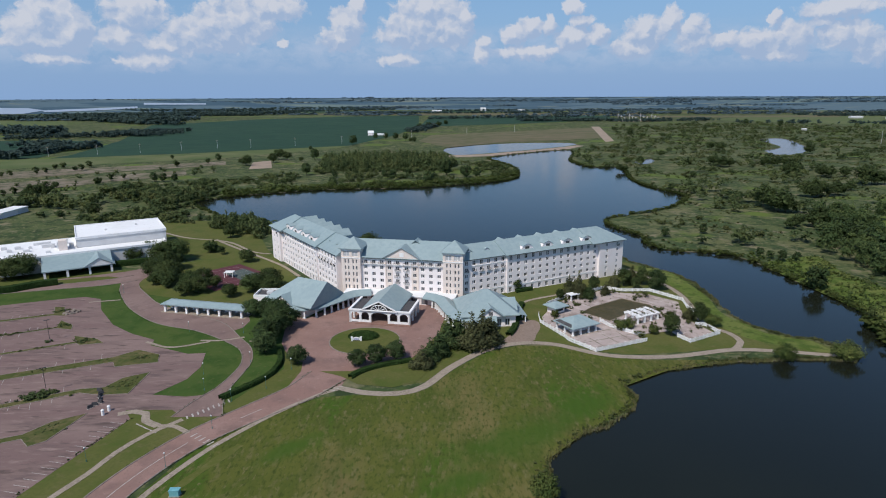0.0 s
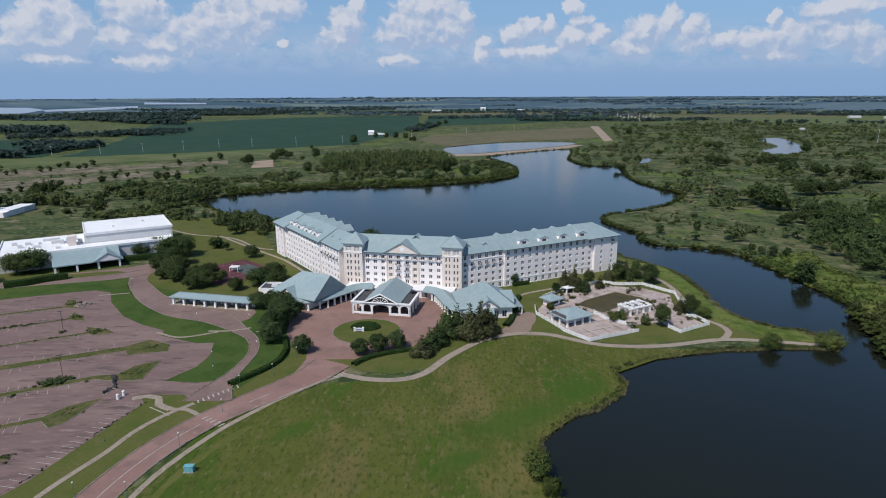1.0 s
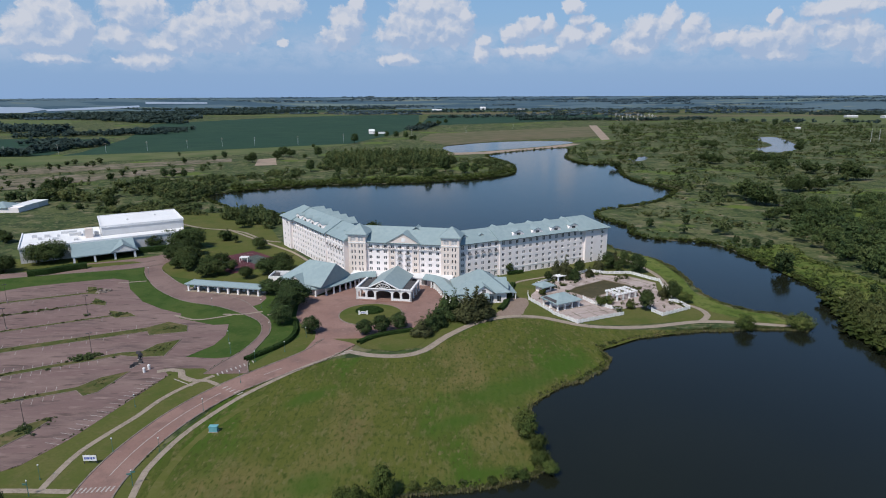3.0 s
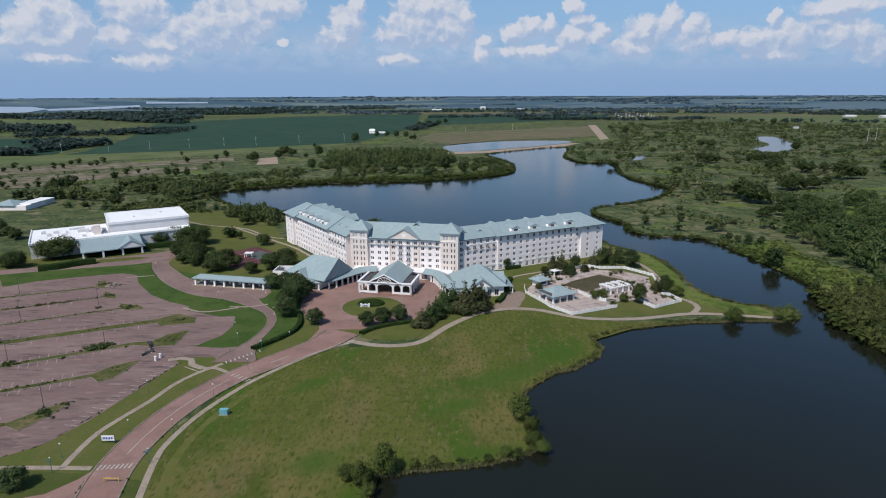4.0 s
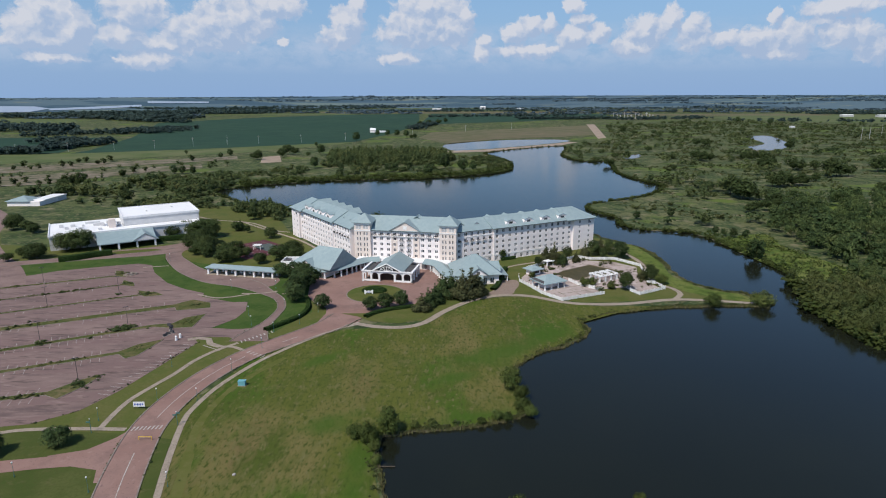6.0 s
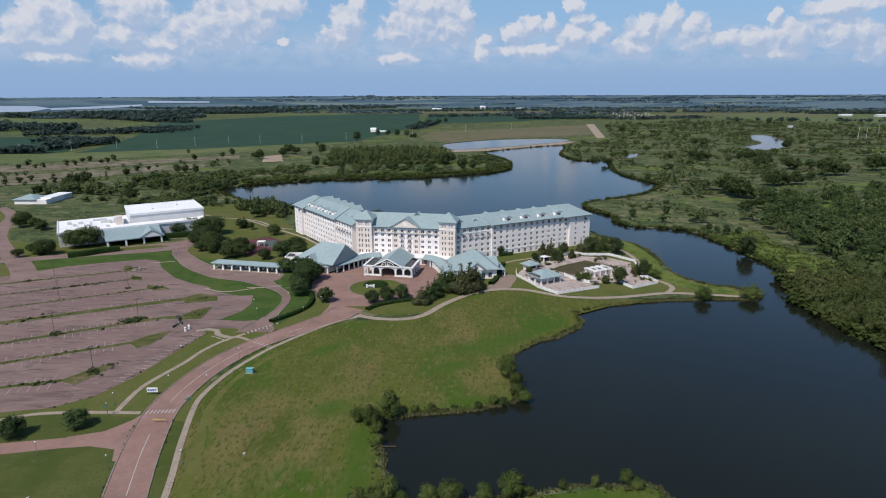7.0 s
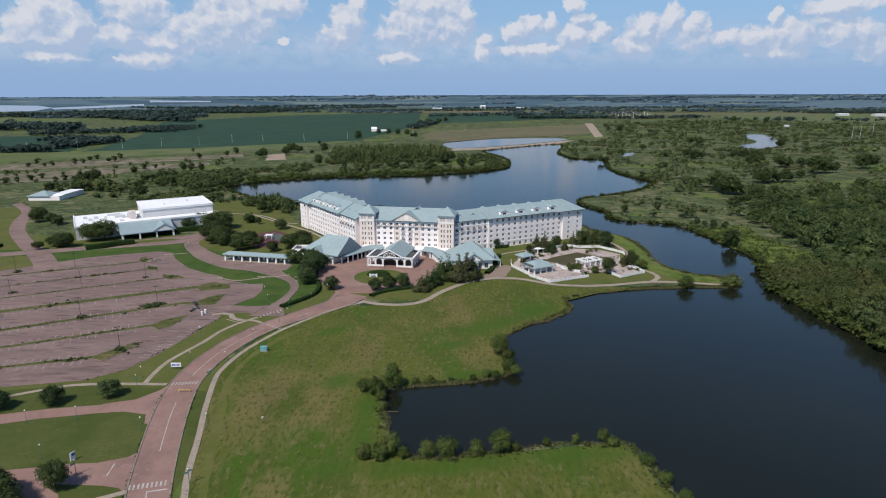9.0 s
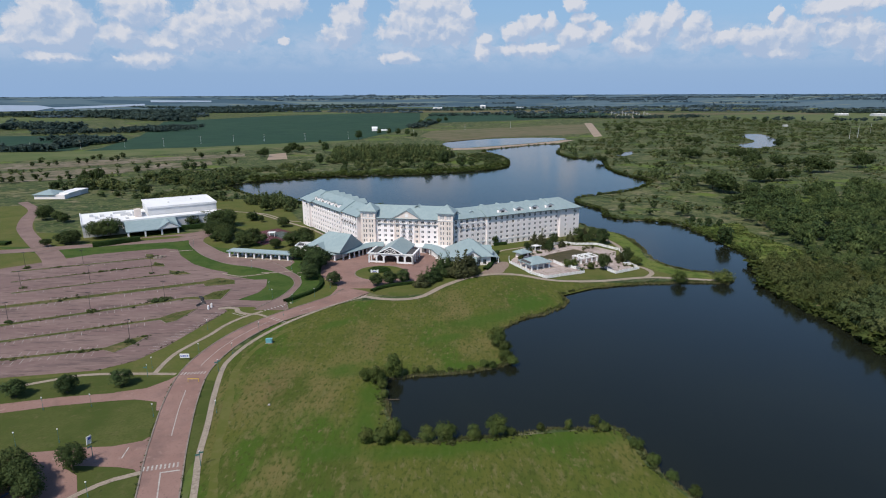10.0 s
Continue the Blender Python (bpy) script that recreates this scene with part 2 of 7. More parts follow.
CROP = mat("bean_crop", [(0.027, 0.060, 0.038), (0.036, 0.070, 0.042), (0.022, 0.050, 0.034)], (0.004, 0.02), rough=0.95, bump=0.2, bump_scale=0.5, spec=0.1)
PALE_CROP = mat("pale_crop", [(0.098, 0.122, 0.048), (0.132, 0.138, 0.066), (0.074, 0.104, 0.038)], (0.004, 0.02), rough=0.95, spec=0.1)
FALLOW = mat("fallow_field", [(0.120, 0.110, 0.062), (0.085, 0.095, 0.045), (0.150, 0.125, 0.080)], (0.006, 0.03), rough=0.95, spec=0.1)
SOIL = mat("bare_soil", [(0.160, 0.136, 0.096), (0.104, 0.106, 0.056), (0.220, 0.182, 0.140, 0.48, 0.60), (0.066, 0.074, 0.038, 0.50, 0.62)], (0.012, 0.03, 0.08), rough=0.95, spec=0.1)
TRACK = mat("dirt_track", [(0.330, 0.250, 0.190), (0.240, 0.190, 0.140)], (0.05,), rough=0.95)
ASPHALT = mat("worn_reddish_asphalt", [(0.240, 0.144, 0.120), (0.280, 0.177, 0.150), (0.182, 0.116, 0.100, 0.5, 0.7), (0.307, 0.207, 0.175, 0.58, 0.73), (0.148, 0.099, 0.087, 0.58, 0.70)],
              (0.05, 0.12, 0.5, 2.0), rough=0.9, bump=0.01, bump_scale=12, spec=0.25)
LANE = mat("grey_worn_asphalt", [(0.193, 0.130, 0.114), (0.233, 0.162, 0.142), (0.146, 0.100, 0.091, 0.5, 0.68), (0.254, 0.181, 0.160, 0.58, 0.72), (0.110, 0.079, 0.071, 0.58, 0.70)], (0.05, 0.12, 0.5, 2.0), rough=0.9, bump=0.01, bump_scale=12, spec=0.25)
LOT = mat("weathered_lot_asphalt", [(0.172, 0.114, 0.105), (0.220, 0.153, 0.136, 0.42, 0.60), (0.123, 0.085, 0.079, 0.50, 0.66), (0.246, 0.175, 0.156, 0.54, 0.70), (0.092, 0.066, 0.057, 0.57, 0.68), (0.110, 0.083, 0.070, 0.60, 0.72)],
          (0.035, 0.07, 0.30, 0.16, 1.4), rough=0.92, bump=0.012, bump_scale=10, spec=0.25, stretch=(0.6, 2.6, 1), turn=-31)
GREENLAWN = mat("watered_grass", [(0.048, 0.084, 0.019), (0.062, 0.092, 0.022, 0.44, 0.60), (0.036, 0.070, 0.014, 0.48, 0.62), (0.080, 0.092, 0.030, 0.56, 0.70)], (0.04, 0.12, 0.6), rough=0.95, bump=0.05, bump_scale=3.0, spec=0.1)
CONCRETE = mat("pale_concrete", [(0.285, 0.232, 0.180), (0.205, 0.166, 0.124), (0.335, 0.280, 0.225)], (0.3, 1.6), rough=0.9, bump=0.01, bump_scale=9)
KERB = mat("kerb_concrete", [(0.246, 0.205, 0.172), (0.156, 0.127, 0.107)], (0.8,), rough=0.9)
PAINT = mat("worn_white_paint", [(0.440, 0.415, 0.385), (0.270, 0.222, 0.198)], (1.2,), rough=0.8)
YELLOW = mat("yellow_paint", [(0.600, 0.400, 0.060), (0.480, 0.330, 0.080)], (1.5,), rough=0.6)
DIRTWALK = mat("worn_earth_walk", [(0.225, 0.165, 0.130), (0.180, 0.130, 0.100), (0.260, 0.200, 0.160)], (0.3, 1.4), rough=0.95)
BRICK = mat("red_paving", [(0.220, 0.120, 0.092), (0.170, 0.095, 0.075), (0.250, 0.160, 0.130)], (0.3, 2.0), rough=0.9)
STUCCO = mat("white_stucco", [(0.855, 0.785, 0.770), (0.805, 0.730, 0.712), (0.860, 0.805, 0.795)], (0.08, 0.7), rough=0.85, bump=0.01, bump_scale=15)
BEIGE = mat("beige_stucco", [(0.735, 0.635, 0.575), (0.680, 0.580, 0.520), (0.750, 0.660, 0.600)], (0.1, 0.8), rough=0.85, bump=0.01, bump_scale=15)
TRIM = mat("white_trim", [(0.820, 0.815, 0.810), (0.740, 0.730, 0.715)], (0.9,), rough=0.6)
ROOF = mat("pale_teal_metal_roof", [(0.264, 0.338, 0.350), (0.295, 0.366, 0.374), (0.240, 0.312, 0.326)], (0.06, 0.5), rough=0.5, metal=0.0, bump=0.004, bump_scale=2.2, stretch=(1, 1, 1))
DARKROOF = mat("dark_membrane_roof", [(0.060, 0.058, 0.062), (0.085, 0.080, 0.080)], (0.4,), rough=0.9)
WHITEROOF = mat("white_membrane_roof", [(0.800, 0.800, 0.805), (0.720, 0.715, 0.710), (0.600, 0.600, 0.595, 0.6, 0.8)], (0.05, 0.4), rough=0.7)
GREYWALL = mat("light_grey_panel_wall", [(0.620, 0.620, 0.625), (0.560, 0.560, 0.565)], (0.2,), rough=0.7)
GUTTER = mat("dark_teal_gutter", [(0.085, 0.105, 0.112), (0.070, 0.088, 0.095)], (0.4,), rough=0.6)
DARKIN = mat("dark_interior", [(0.030, 0.028, 0.030), (0.045, 0.042, 0.042)], (0.5,), rough=0.9)
GLASS = mat("dark_window_glass", [(0.060, 0.064, 0.076), (0.150, 0.146, 0.150)], (0.4,), rough=0.12, spec=0.8, per_object=0.55)
BLIND = mat("pale_blinds_behind_glass", [(0.520, 0.520, 0.530), (0.400, 0.400, 0.420)], (0.6,), rough=0.25)
RAIL = mat("dark_metal_rail", [(0.048, 0.046, 0.048)], rough=0.6, metal=0.0)
POLE = mat("grey_lamp_pole", [(0.085, 0.080, 0.080)], rough=0.5, metal=0.5)
GREENPOLE = mat("teal_lamp_pole", [(0.090, 0.210, 0.190)], rough=0.5, metal=0.3)
LAMPGLASS = mat("milky_lamp_globe", [(0.780, 0.780, 0.760)], rough=0.4)
MAROON = mat("maroon_court", [(0.098, 0.026, 0.034), (0.078, 0.024, 0.030)], (0.2,), rough=0.85)
COURT = mat("faded_green_court", [(0.070, 0.092, 0.084), (0.055, 0.074, 0.066)], (0.2,), rough=0.85)
POOLDECK = mat("stained_pool_deck", [(0.390, 0.318, 0.290), (0.260, 0.205, 0.180, 0.48, 0.62), (0.470, 0.395, 0.365, 0.5, 0.65), (0.130, 0.115, 0.085, 0.60, 0.68)], (0.12, 0.35, 0.7), rough=0.9)
ALGAE = mat("green_algae_pool", [(0.074, 0.060, 0.028), (0.105, 0.082, 0.044), (0.050, 0.050, 0.022)], (0.1, 0.5), rough=0.5, spec=0.15)
TEALBOX = mat("teal_plastic", [(0.170, 0.400, 0.440), (0.130, 0.330, 0.370)], (1.0,), rough=0.45)
BLUE = mat("blue_sign_board", [(0.080, 0.120, 0.420)], rough=0.5)
BANK = mat("muddy_bank", [(0.130, 0.110, 0.070), (0.075, 0.070, 0.040)], (0.2,), rough=0.95)
BARK = mat("bark", [(0.075, 0.058, 0.042), (0.110, 0.090, 0.068)], (3.0,), rough=0.95, bump=0.02, bump_scale=12)
LEAF = mat("oak_leaves", [(0.062, 0.088, 0.032), (0.088, 0.112, 0.040), (0.046, 0.070, 0.026)], (0.08, 0.5), rough=0.6, per_object=0.22, per_island=0.20, spec=0.05, through_light=0.36)
DARKLEAF = mat("dark_evergreen_leaves", [(0.046, 0.074, 0.028), (0.070, 0.096, 0.036)], (0.3,), rough=0.6, per_object=0.2, per_island=0.3, spec=0.06, through_light=0.26)
PINELEAF = mat("pine_needles", [(0.092, 0.098, 0.044), (0.124, 0.116, 0.060), (0.064, 0.078, 0.034)], (0.2,), rough=0.7, per_object=0.2, per_island=0.3, spec=0.06, through_light=0.28)
BUSHLEAF = mat("shore_bush_leaves", [(0.092, 0.122, 0.034), (0.135, 0.152, 0.046), (0.058, 0.088, 0.026)], (0.05, 0.3), rough=0.6, per_object=0.3, per_island=0.22, spec=0.06, through_light=0.33)
WOODLEAF = mat("woodland_leaves", [(0.098, 0.132, 0.054), (0.138, 0.166, 0.064, 0.46, 0.58), (0.066, 0.098, 0.041, 0.5, 0.62), (0.172, 0.186, 0.074, 0.54, 0.64)], (0.02, 0.05, 0.09), rough=0.8, per_island=0.18, spec=0.05, through_light=0.42)
SCRUBLEAF = mat("scrub_leaves", [(0.098, 0.118, 0.043), (0.154, 0.154, 0.067), (0.065, 0.089, 0.031), (0.216, 0.180, 0.102, 0.6, 0.75)], (0.012, 0.04, 0.1), rough=0.8, per_island=0.2, spec=0.05, through_light=0.42)
WILLOW = mat("willow_leaves", [(0.110, 0.132, 0.046), (0.150, 0.160, 0.062, 0.46, 0.58), (0.076, 0.102, 0.036, 0.50, 0.62), (0.060, 0.086, 0.032, 0.55, 0.64)], (0.04, 0.09, 0.16), rough=0.8, per_island=0.15, spec=0.05, through_light=0.36)
FORESTLEAF = mat("forest_leaves", [(0.080, 0.118, 0.044), (0.124, 0.164, 0.060, 0.47, 0.56), (0.056, 0.088, 0.034, 0.50, 0.58), (0.146, 0.180, 0.068, 0.56, 0.64)], (0.05, 0.09, 0.16), rough=0.8, per_island=0.15, spec=0.05, through_light=0.38)
# dark leaf tones shifted to blue, which paints in some distance haze
FARWOOD = mat("haze_tinted_woods", [(0.072, 0.108, 0.096), (0.088, 0.124, 0.104), (0.060, 0.094, 0.088)], (0.004, 0.02), rough=0.95, per_island=0.10, spec=0.0, through_light=0.4)
HEDGE = mat("clipped_hedge", [(0.034, 0.066, 0.018), (0.050, 0.084, 0.024), (0.024, 0.046, 0.014)], (0.4, 1.5), rough=0.8, per_island=0.3, spec=0.06, through_light=0.23)
REED = mat("reeds", [(0.165, 0.165, 0.066), (0.120, 0.140, 0.048), (0.210, 0.185, 0.100)], (0.05, 0.3), rough=0.8, per_island=0.3, spec=0.1, through_light=0.3)
WATER = mat("lake_water", [(0.010, 0.012, 0.008), (0.013, 0.015, 0.009)], (0.01,), rough=0.12, bump=0.0025, bump_scale=0.8, spec=0.26)
# far ground tones with the blue of distance haze painted in
FAR = mat("far_plain_painted_haze", [(0.094, 0.140, 0.168), (0.066, 0.108, 0.142, 0.46, 0.52), (0.128, 0.172, 0.166, 0.54, 0.59), (0.058, 0.098, 0.130, 0.48, 0.54), (0.150, 0.180, 0.160, 0.59, 0.63)], (0.0008, 0.0016, 0.003, 0.005), rough=1.0, spec=0.0, stretch=(0.5, 1.4, 1))
# pale blue leaf tones: aerial haze painted into the farthest trees
HAZEWOOD = mat("hazed_tree_rows", [(0.124, 0.176, 0.204), (0.138, 0.190, 0.214), (0.108, 0.160, 0.192)], (0.004, 0.02), rough=0.95, per_island=0.10, spec=0.0, through_light=0.4)
# pale base colour stands in for sky light coming off far water
FARWATER = mat("far_river_painted_sky", [(0.330, 0.380, 0.450)], rough=0.35)


# ---- building helpers ----
PLACED = {}


def thing(name, at, label, category, group="", kind=""):
    """An Empty at the base of a thing."""
    ob = new(name)
    ob.empty_display_size = 0.5
    ob.matrix_basis = at if isinstance(at, Matrix) else Matrix.Translation(at)
    PLACED[ob] = ob.matrix_basis.copy()
    return tagged(ob, label, category, group, kind)


def mesh_of(name, bm, material):
    me = bpy.data.meshes.new(name)
    bm.to_mesh(me)
    bm.free()
    me.materials.append(material)
    return me


def part(name, bm, material=None, parent=None, label="", at=None):
    """ONE mesh object under a thing or a part. The bmesh (or mesh) is in the world's metres, or in those of the pose at."""
    me = mesh_of(name, bm, material) if isinstance(bm, bmesh.types.BMesh) else bm
    ob = new(name, me)
    m = at or Matrix.Identity(4)
    PLACED[ob] = m
    if parent is not None:
        ob.parent = parent
        ob.matrix_basis = PLACED[parent].inverted() @ m
    else:
        ob.matrix_basis = m
    if label:
        tagged(ob, label)
    return ob


def setting(name, bm, material, label, category):
    return tagged(part(name, bm, material), label, category, kind="structure")


def spline(points, closed=False, step=4.0):
    """A smooth line through the points (Catmull-Rom); extra values beside x and y are carried along."""
    pts = [np.array(p, float) for p in points]
    n, out = len(pts), []
    for k in range(n if closed else n - 1):
        a, b = pts[k], pts[(k + 1) % n]
        p = pts[(k - 1) % n] if closed or k else 2 * a - b
        q = pts[(k + 2) % n] if closed or k < n - 2 else 2 * b - a
        steps = max(1, int(np.hypot(*(b - a)[:2]) / step))
        for s in range(steps):
            t = s / steps
            out.append(0.5 * (2 * a + (b - p) * t + (2 * p - 5 * a + 4 * b - q) * t ** 2 + (3 * a - p - 3 * b + q) * t ** 3))
    if not closed:
        out.append(pts[-1])
    return out


def fill(rings, z=0.0):
    """A bmesh that fills the first ring and leaves the others open."""
    loops = [[Vector((p[0], p[1], 0)) for p in r] for r in rings]
    flat_pts = [p for r in loops for p in r]
    bm = bmesh.new()
    vs = [bm.verts.new((p.x, p.y, z)) for p in flat_pts]
    for tri in geometry.tessellate_polygon(loops):
        a, b, c = (flat_pts[i] for i in tri)
        order = tri if (b - a).cross(c - a).z > 0 else tri[::-1]
        try:
            bm.faces.new([vs[i] for i in order])
        except ValueError:
            pass
    return bm


def ribbon(line, width=None, z=0.05, bm=None):
    """A strip along a line of (x, y) or (x, y, width)."""
    bm = bm or bmesh.new()
    rows = []
    for k, p in enumerate(line):
        a, b = np.array(line[max(k - 1, 0)][:2]), np.array(line[min(k + 1, len(line) - 1)][:2])
        d = (b - a) / max(1e-6, np.hypot(*(b - a)))
        n = np.array([-d[1], d[0]]) * (width or p[2]) / 2
        rows.append((bm.verts.new((p[0] + n[0], p[1] + n[1], z)), bm.verts.new((p[0] - n[0], p[1] - n[1], z))))
    for (a, b), (c, d) in zip(rows, rows[1:]):
        bm.faces.new((a, b, d, c))
    return bm


def offset(line, side):
    out = []
    for k, p in enumerate(line):
        a, b = np.array(line[max(k - 1, 0)][:2]), np.array(line[min(k + 1, len(line) - 1)][:2])
        d = (b - a) / max(1e-6, np.hypot(*(b - a)))
        w = side if len(p) < 3 else side * p[2] / 2
        out.append((p[0] - d[1] * w, p[1] + d[0] * w))
    return out


def kerb(bm, line, wide=0.3, z0=0.0, z1=0.2):
    """A raised edge along a line."""
    rows = []
    for k, p in enumerate(line):
        a, b = np.array(line[max(k - 1, 0)][:2]), np.array(line[min(k + 1, len(line) - 1)][:2])
        d = (b - a) / max(1e-6, np.hypot(*(b - a)))
        n = np.array([-d[1], d[0]]) * wide / 2
        rows.append([bm.verts.new((p[0] + s * n[0], p[1] + s * n[1], z)) for s, z in ((1, z0), (1, z1), (-1, z1), (-1, z0))])
    for r, s in zip(rows, rows[1:]):
        for k in range(3):
            bm.faces.new((r[k], s[k], s[k + 1], r[k + 1]))
    return bm


def box(bm, x0, x1, y0, y1, z0, z1, m=None):
    m = m or Matrix.Identity(4)
    v = [bm.verts.new(m @ Vector((x, y, z))) for z in (z0, z1) for y in (y0, y1) for x in (x0, x1)]
    for f in ((0, 2, 3, 1), (4, 5, 7, 6), (0, 1, 5, 4), (2, 6, 7, 3), (0, 4, 6, 2), (1, 3, 7, 5)):
        bm.faces.new([v[i] for i in f])
    return bm


def solid(bm, verts, faces, m=None):
    m = m or Matrix.Identity(4)
    vs = [bm.verts.new(m @ Vector(v)) for v in verts]
    for f in faces:
        bm.faces.new([vs[i] for i in f])
    return bm


def tube(bm, a, b, r0, r1=None, n=8):
    a, b = Vector(a), Vector(b)
    r1 = r0 if r1 is None else r1
    q = (b - a).to_track_quat("Z", "Y")
    rings = [[bm.verts.new(c + q @ Vector((r * math.cos(2 * math.pi * k / n), r * math.sin(2 * math.pi * k / n), 0))) for k in range(n)] for c, r in ((a, r0), (b, r1))]
    for k in range(n):
        bm.faces.new((rings[0][k], rings[0][(k + 1) % n], rings[1][(k + 1) % n], rings[1][k]))
    bm.faces.new(rings[0][::-1])
    bm.faces.new(rings[1])
    return bm


def hip(bm, w, d, z, rise, over=0.9, ends=(True, True), m=None, thick=0.35, run=None):
    """A roof over the rectangle 0..w, 0..d: hipped at the ends named, else gabled; a solid slab of eaves below."""
    x0, x1, y0, y1 = -over, w + over, -over, d + over
    half = (y1 - y0) / 2
    run = half if run is None else run
    a, b = x0 + (run if ends[0] else 0), x1 - (run if ends[1] else 0)
    yc = (y0 + y1) / 2
    verts = [(x0, y0, z), (x1, y0, z), (x1, y1, z), (x0, y1, z), (x0, y0, z + thick), (x1, y0, z + thick), (x1, y1, z + thick), (x0, y1, z + thick),
             (a, yc, z + thick + rise), (b, yc, z + thick + rise)]
    faces = [(3, 2, 1, 0), (0, 1, 5, 4), (1, 2, 6, 5), (2, 3, 7, 6), (3, 0, 4, 7), (4, 5, 9, 8), (6, 7, 8, 9), (5, 6, 9), (7, 4, 8)]
    return solid(bm, verts, faces, m)


def pyramid(bm, w, d, z, rise, over=0.8, m=None, thick=0.35):
    x0, x1, y0, y1 = -over, w + over, -over, d + over
    verts = [(x0, y0, z), (x1, y0, z), (x1, y1, z), (x0, y1, z), (x0, y0, z + thick), (x1, y0, z + thick), (x1, y1, z + thick), (x0, y1, z + thick),
             ((x0 + x1) / 2, (y0 + y1) / 2, z + thick + rise)]
    return solid(bm, verts, [(3, 2, 1, 0), (0, 1, 5, 4), (1, 2, 6, 5), (2, 3, 7, 6), (3, 0, 4, 7), (4, 5, 8), (5, 6, 8), (6, 7, 8), (7, 4, 8)], m)


def gable(bm, xc, half, y0, y1, z, rise, m=None, thick=0.25):
    """A pitched roof whose ridge runs along y, open below."""
    v = [(xc - half, y0, z), (xc, y0, z + rise), (xc + half, y0, z), (xc - half, y1, z), (xc, y1, z + rise), (xc + half, y1, z)]
    v += [(x, y, q - thick) for x, y, q in v]
    return solid(bm, v, [(0, 1, 4, 3), (1, 2, 5, 4), (6, 9, 10, 7), (7, 10, 11, 8), (0, 6, 7, 1), (1, 7, 8, 2), (3, 4, 10, 9), (4, 5, 11, 10), (0, 3, 9, 6), (2, 8, 11, 5)], m)


def facade(bm, w, z0, z1, holes, m, deep=0.3):
    """A wall along x with real openings; holes are (x, width, z, height). Reveals go back into the wall."""
    xs = sorted({0.0, w, *(round(h[0], 3) for h in holes), *(round(h[0] + h[1], 3) for h in holes)})
    zs = sorted({z0, z1, *(round(h[2], 3) for h in holes), *(round(h[2] + h[3], 3) for h in holes)})
    grid = {}

    def v(x, y, z):
        key = (x, y, z)
        if key not in grid:
            grid[key] = bm.verts.new(m @ Vector(key))
        return grid[key]

    opened = []
    for xa, xb in zip(xs, xs[1:]):
        for za, zb in zip(zs, zs[1:]):
            xm, zm = (xa + xb) / 2, (za + zb) / 2
            if not any(h[0] < xm < h[0] + h[1] and h[2] < zm < h[2] + h[3] for h in holes):
                bm.faces.new((v(xa, 0, za), v(xb, 0, za), v(xb, 0, zb), v(xa, 0, zb)))
    for x, ww, z, h in holes:
        x, z, x2, z2 = round(x, 3), round(z, 3), round(x + ww, 3), round(z + h, 3)
        bm2 = [Vector(q) for q in ((x, 0, z), (x2, 0, z), (x2, 0, z2), (x, 0, z2))]
        inner = [q + Vector((0, deep, 0)) for q in bm2]
        o = [bm.verts.new(m @ q) for q in bm2]
        i = [bm.verts.new(m @ q) for q in inner]
        for k in range(4):
            bm.faces.new((o[k], i[k], i[(k + 1) % 4], o[(k + 1) % 4]))
    return bm


WINDOW_DATA = {}


def window(parent, m, w, h, x, z, panes=2, deep=0.2, glass=None):
    """A sash window: a white frame with mullions, and panes of glass behind it."""
    glass = glass or GLASS
    key = (round(w, 2), round(h, 2), panes, glass.name)
    if key not in WINDOW_DATA:
        bm, f = bmesh.new(), 0.09
        box(bm, 0, w, 0, 0.08, 0, f), box(bm, 0, w, 0, 0.08, h - f, h)
        box(bm, 0, f, 0, 0.08, f, h - f), box(bm, w - f, w, 0, 0.08, f, h - f)
        for k in range(1, panes):
            box(bm, w * k / panes - 0.08, w * k / panes + 0.08, 0, 0.08, f, h - f)
        g = bmesh.new()
        box(g, f / 2, w - f / 2, 0.05, 0.07, f / 2, h - f / 2)
        WINDOW_DATA[key] = mesh_of("window", bm, TRIM), mesh_of("pane", g, glass)
    at = m @ Matrix.Translation((x, deep, z))
    fr = part("window", WINDOW_DATA[key][0], None, parent, at=at)
    part("pane", WINDOW_DATA[key][1], None, fr, at=at)
    return fr


def along(x, y, degrees):
    return pose(x, y, 0, 0, 0, degrees)


# ---- water, ground and distance ----
SHORE_SOUTH = [(150, -190), (98, -70), (66, 12), (56.6, 31.5), (51.6, 43.6), (50.2, 57.4), (46.5, 60.8), (34, 59), (16, 56.4), (-1.7, 54), (-8.5, 55), (-13, 66.7),
               (-15.6, 80), (-15, 90), (-11, 90.5), (5, 92.7), (20.5, 96.2), (24.7, 101), (24, 115), (24.5, 130), (37, 143), (53.5, 156.5), (56, 162), (54, 169), (71, 180),
               (102, 187), (116, 188), (134, 185.5), (138.5, 189), (133, 204), (120.7, 212), (114.5, 230), (117.4, 258), (114, 288), (102, 306), (93, 322)]
SHORE_NORTH = [(60, 332), (10, 322), (-30, 328), (-72, 356), (-113, 407), (-141, 427), (-163, 442), (-196, 484), (-206, 503), (-189, 530), (-155, 552), (-122, 568),
               (-76, 578), (-22, 584), (39.5, 612), (74, 642), (87, 690), (88, 763), (69, 831), (74, 876), (150, 952), (200, 984), (206, 952), (176, 827), (186, 748), (216, 736)]
SHORE_EAST = [(199, 629), (202, 569), (213, 533), (203, 503), (173, 462), (122, 428), (113, 402), (124, 372), (122, 350), (130, 334), (155, 326), (165, 305), (167, 274), (170, 240),
              (166, 222), (157, 198), (152, 176), (152, 150), (156, 131), (155, 108), (168, 55), (215, -20), (290, -190)]
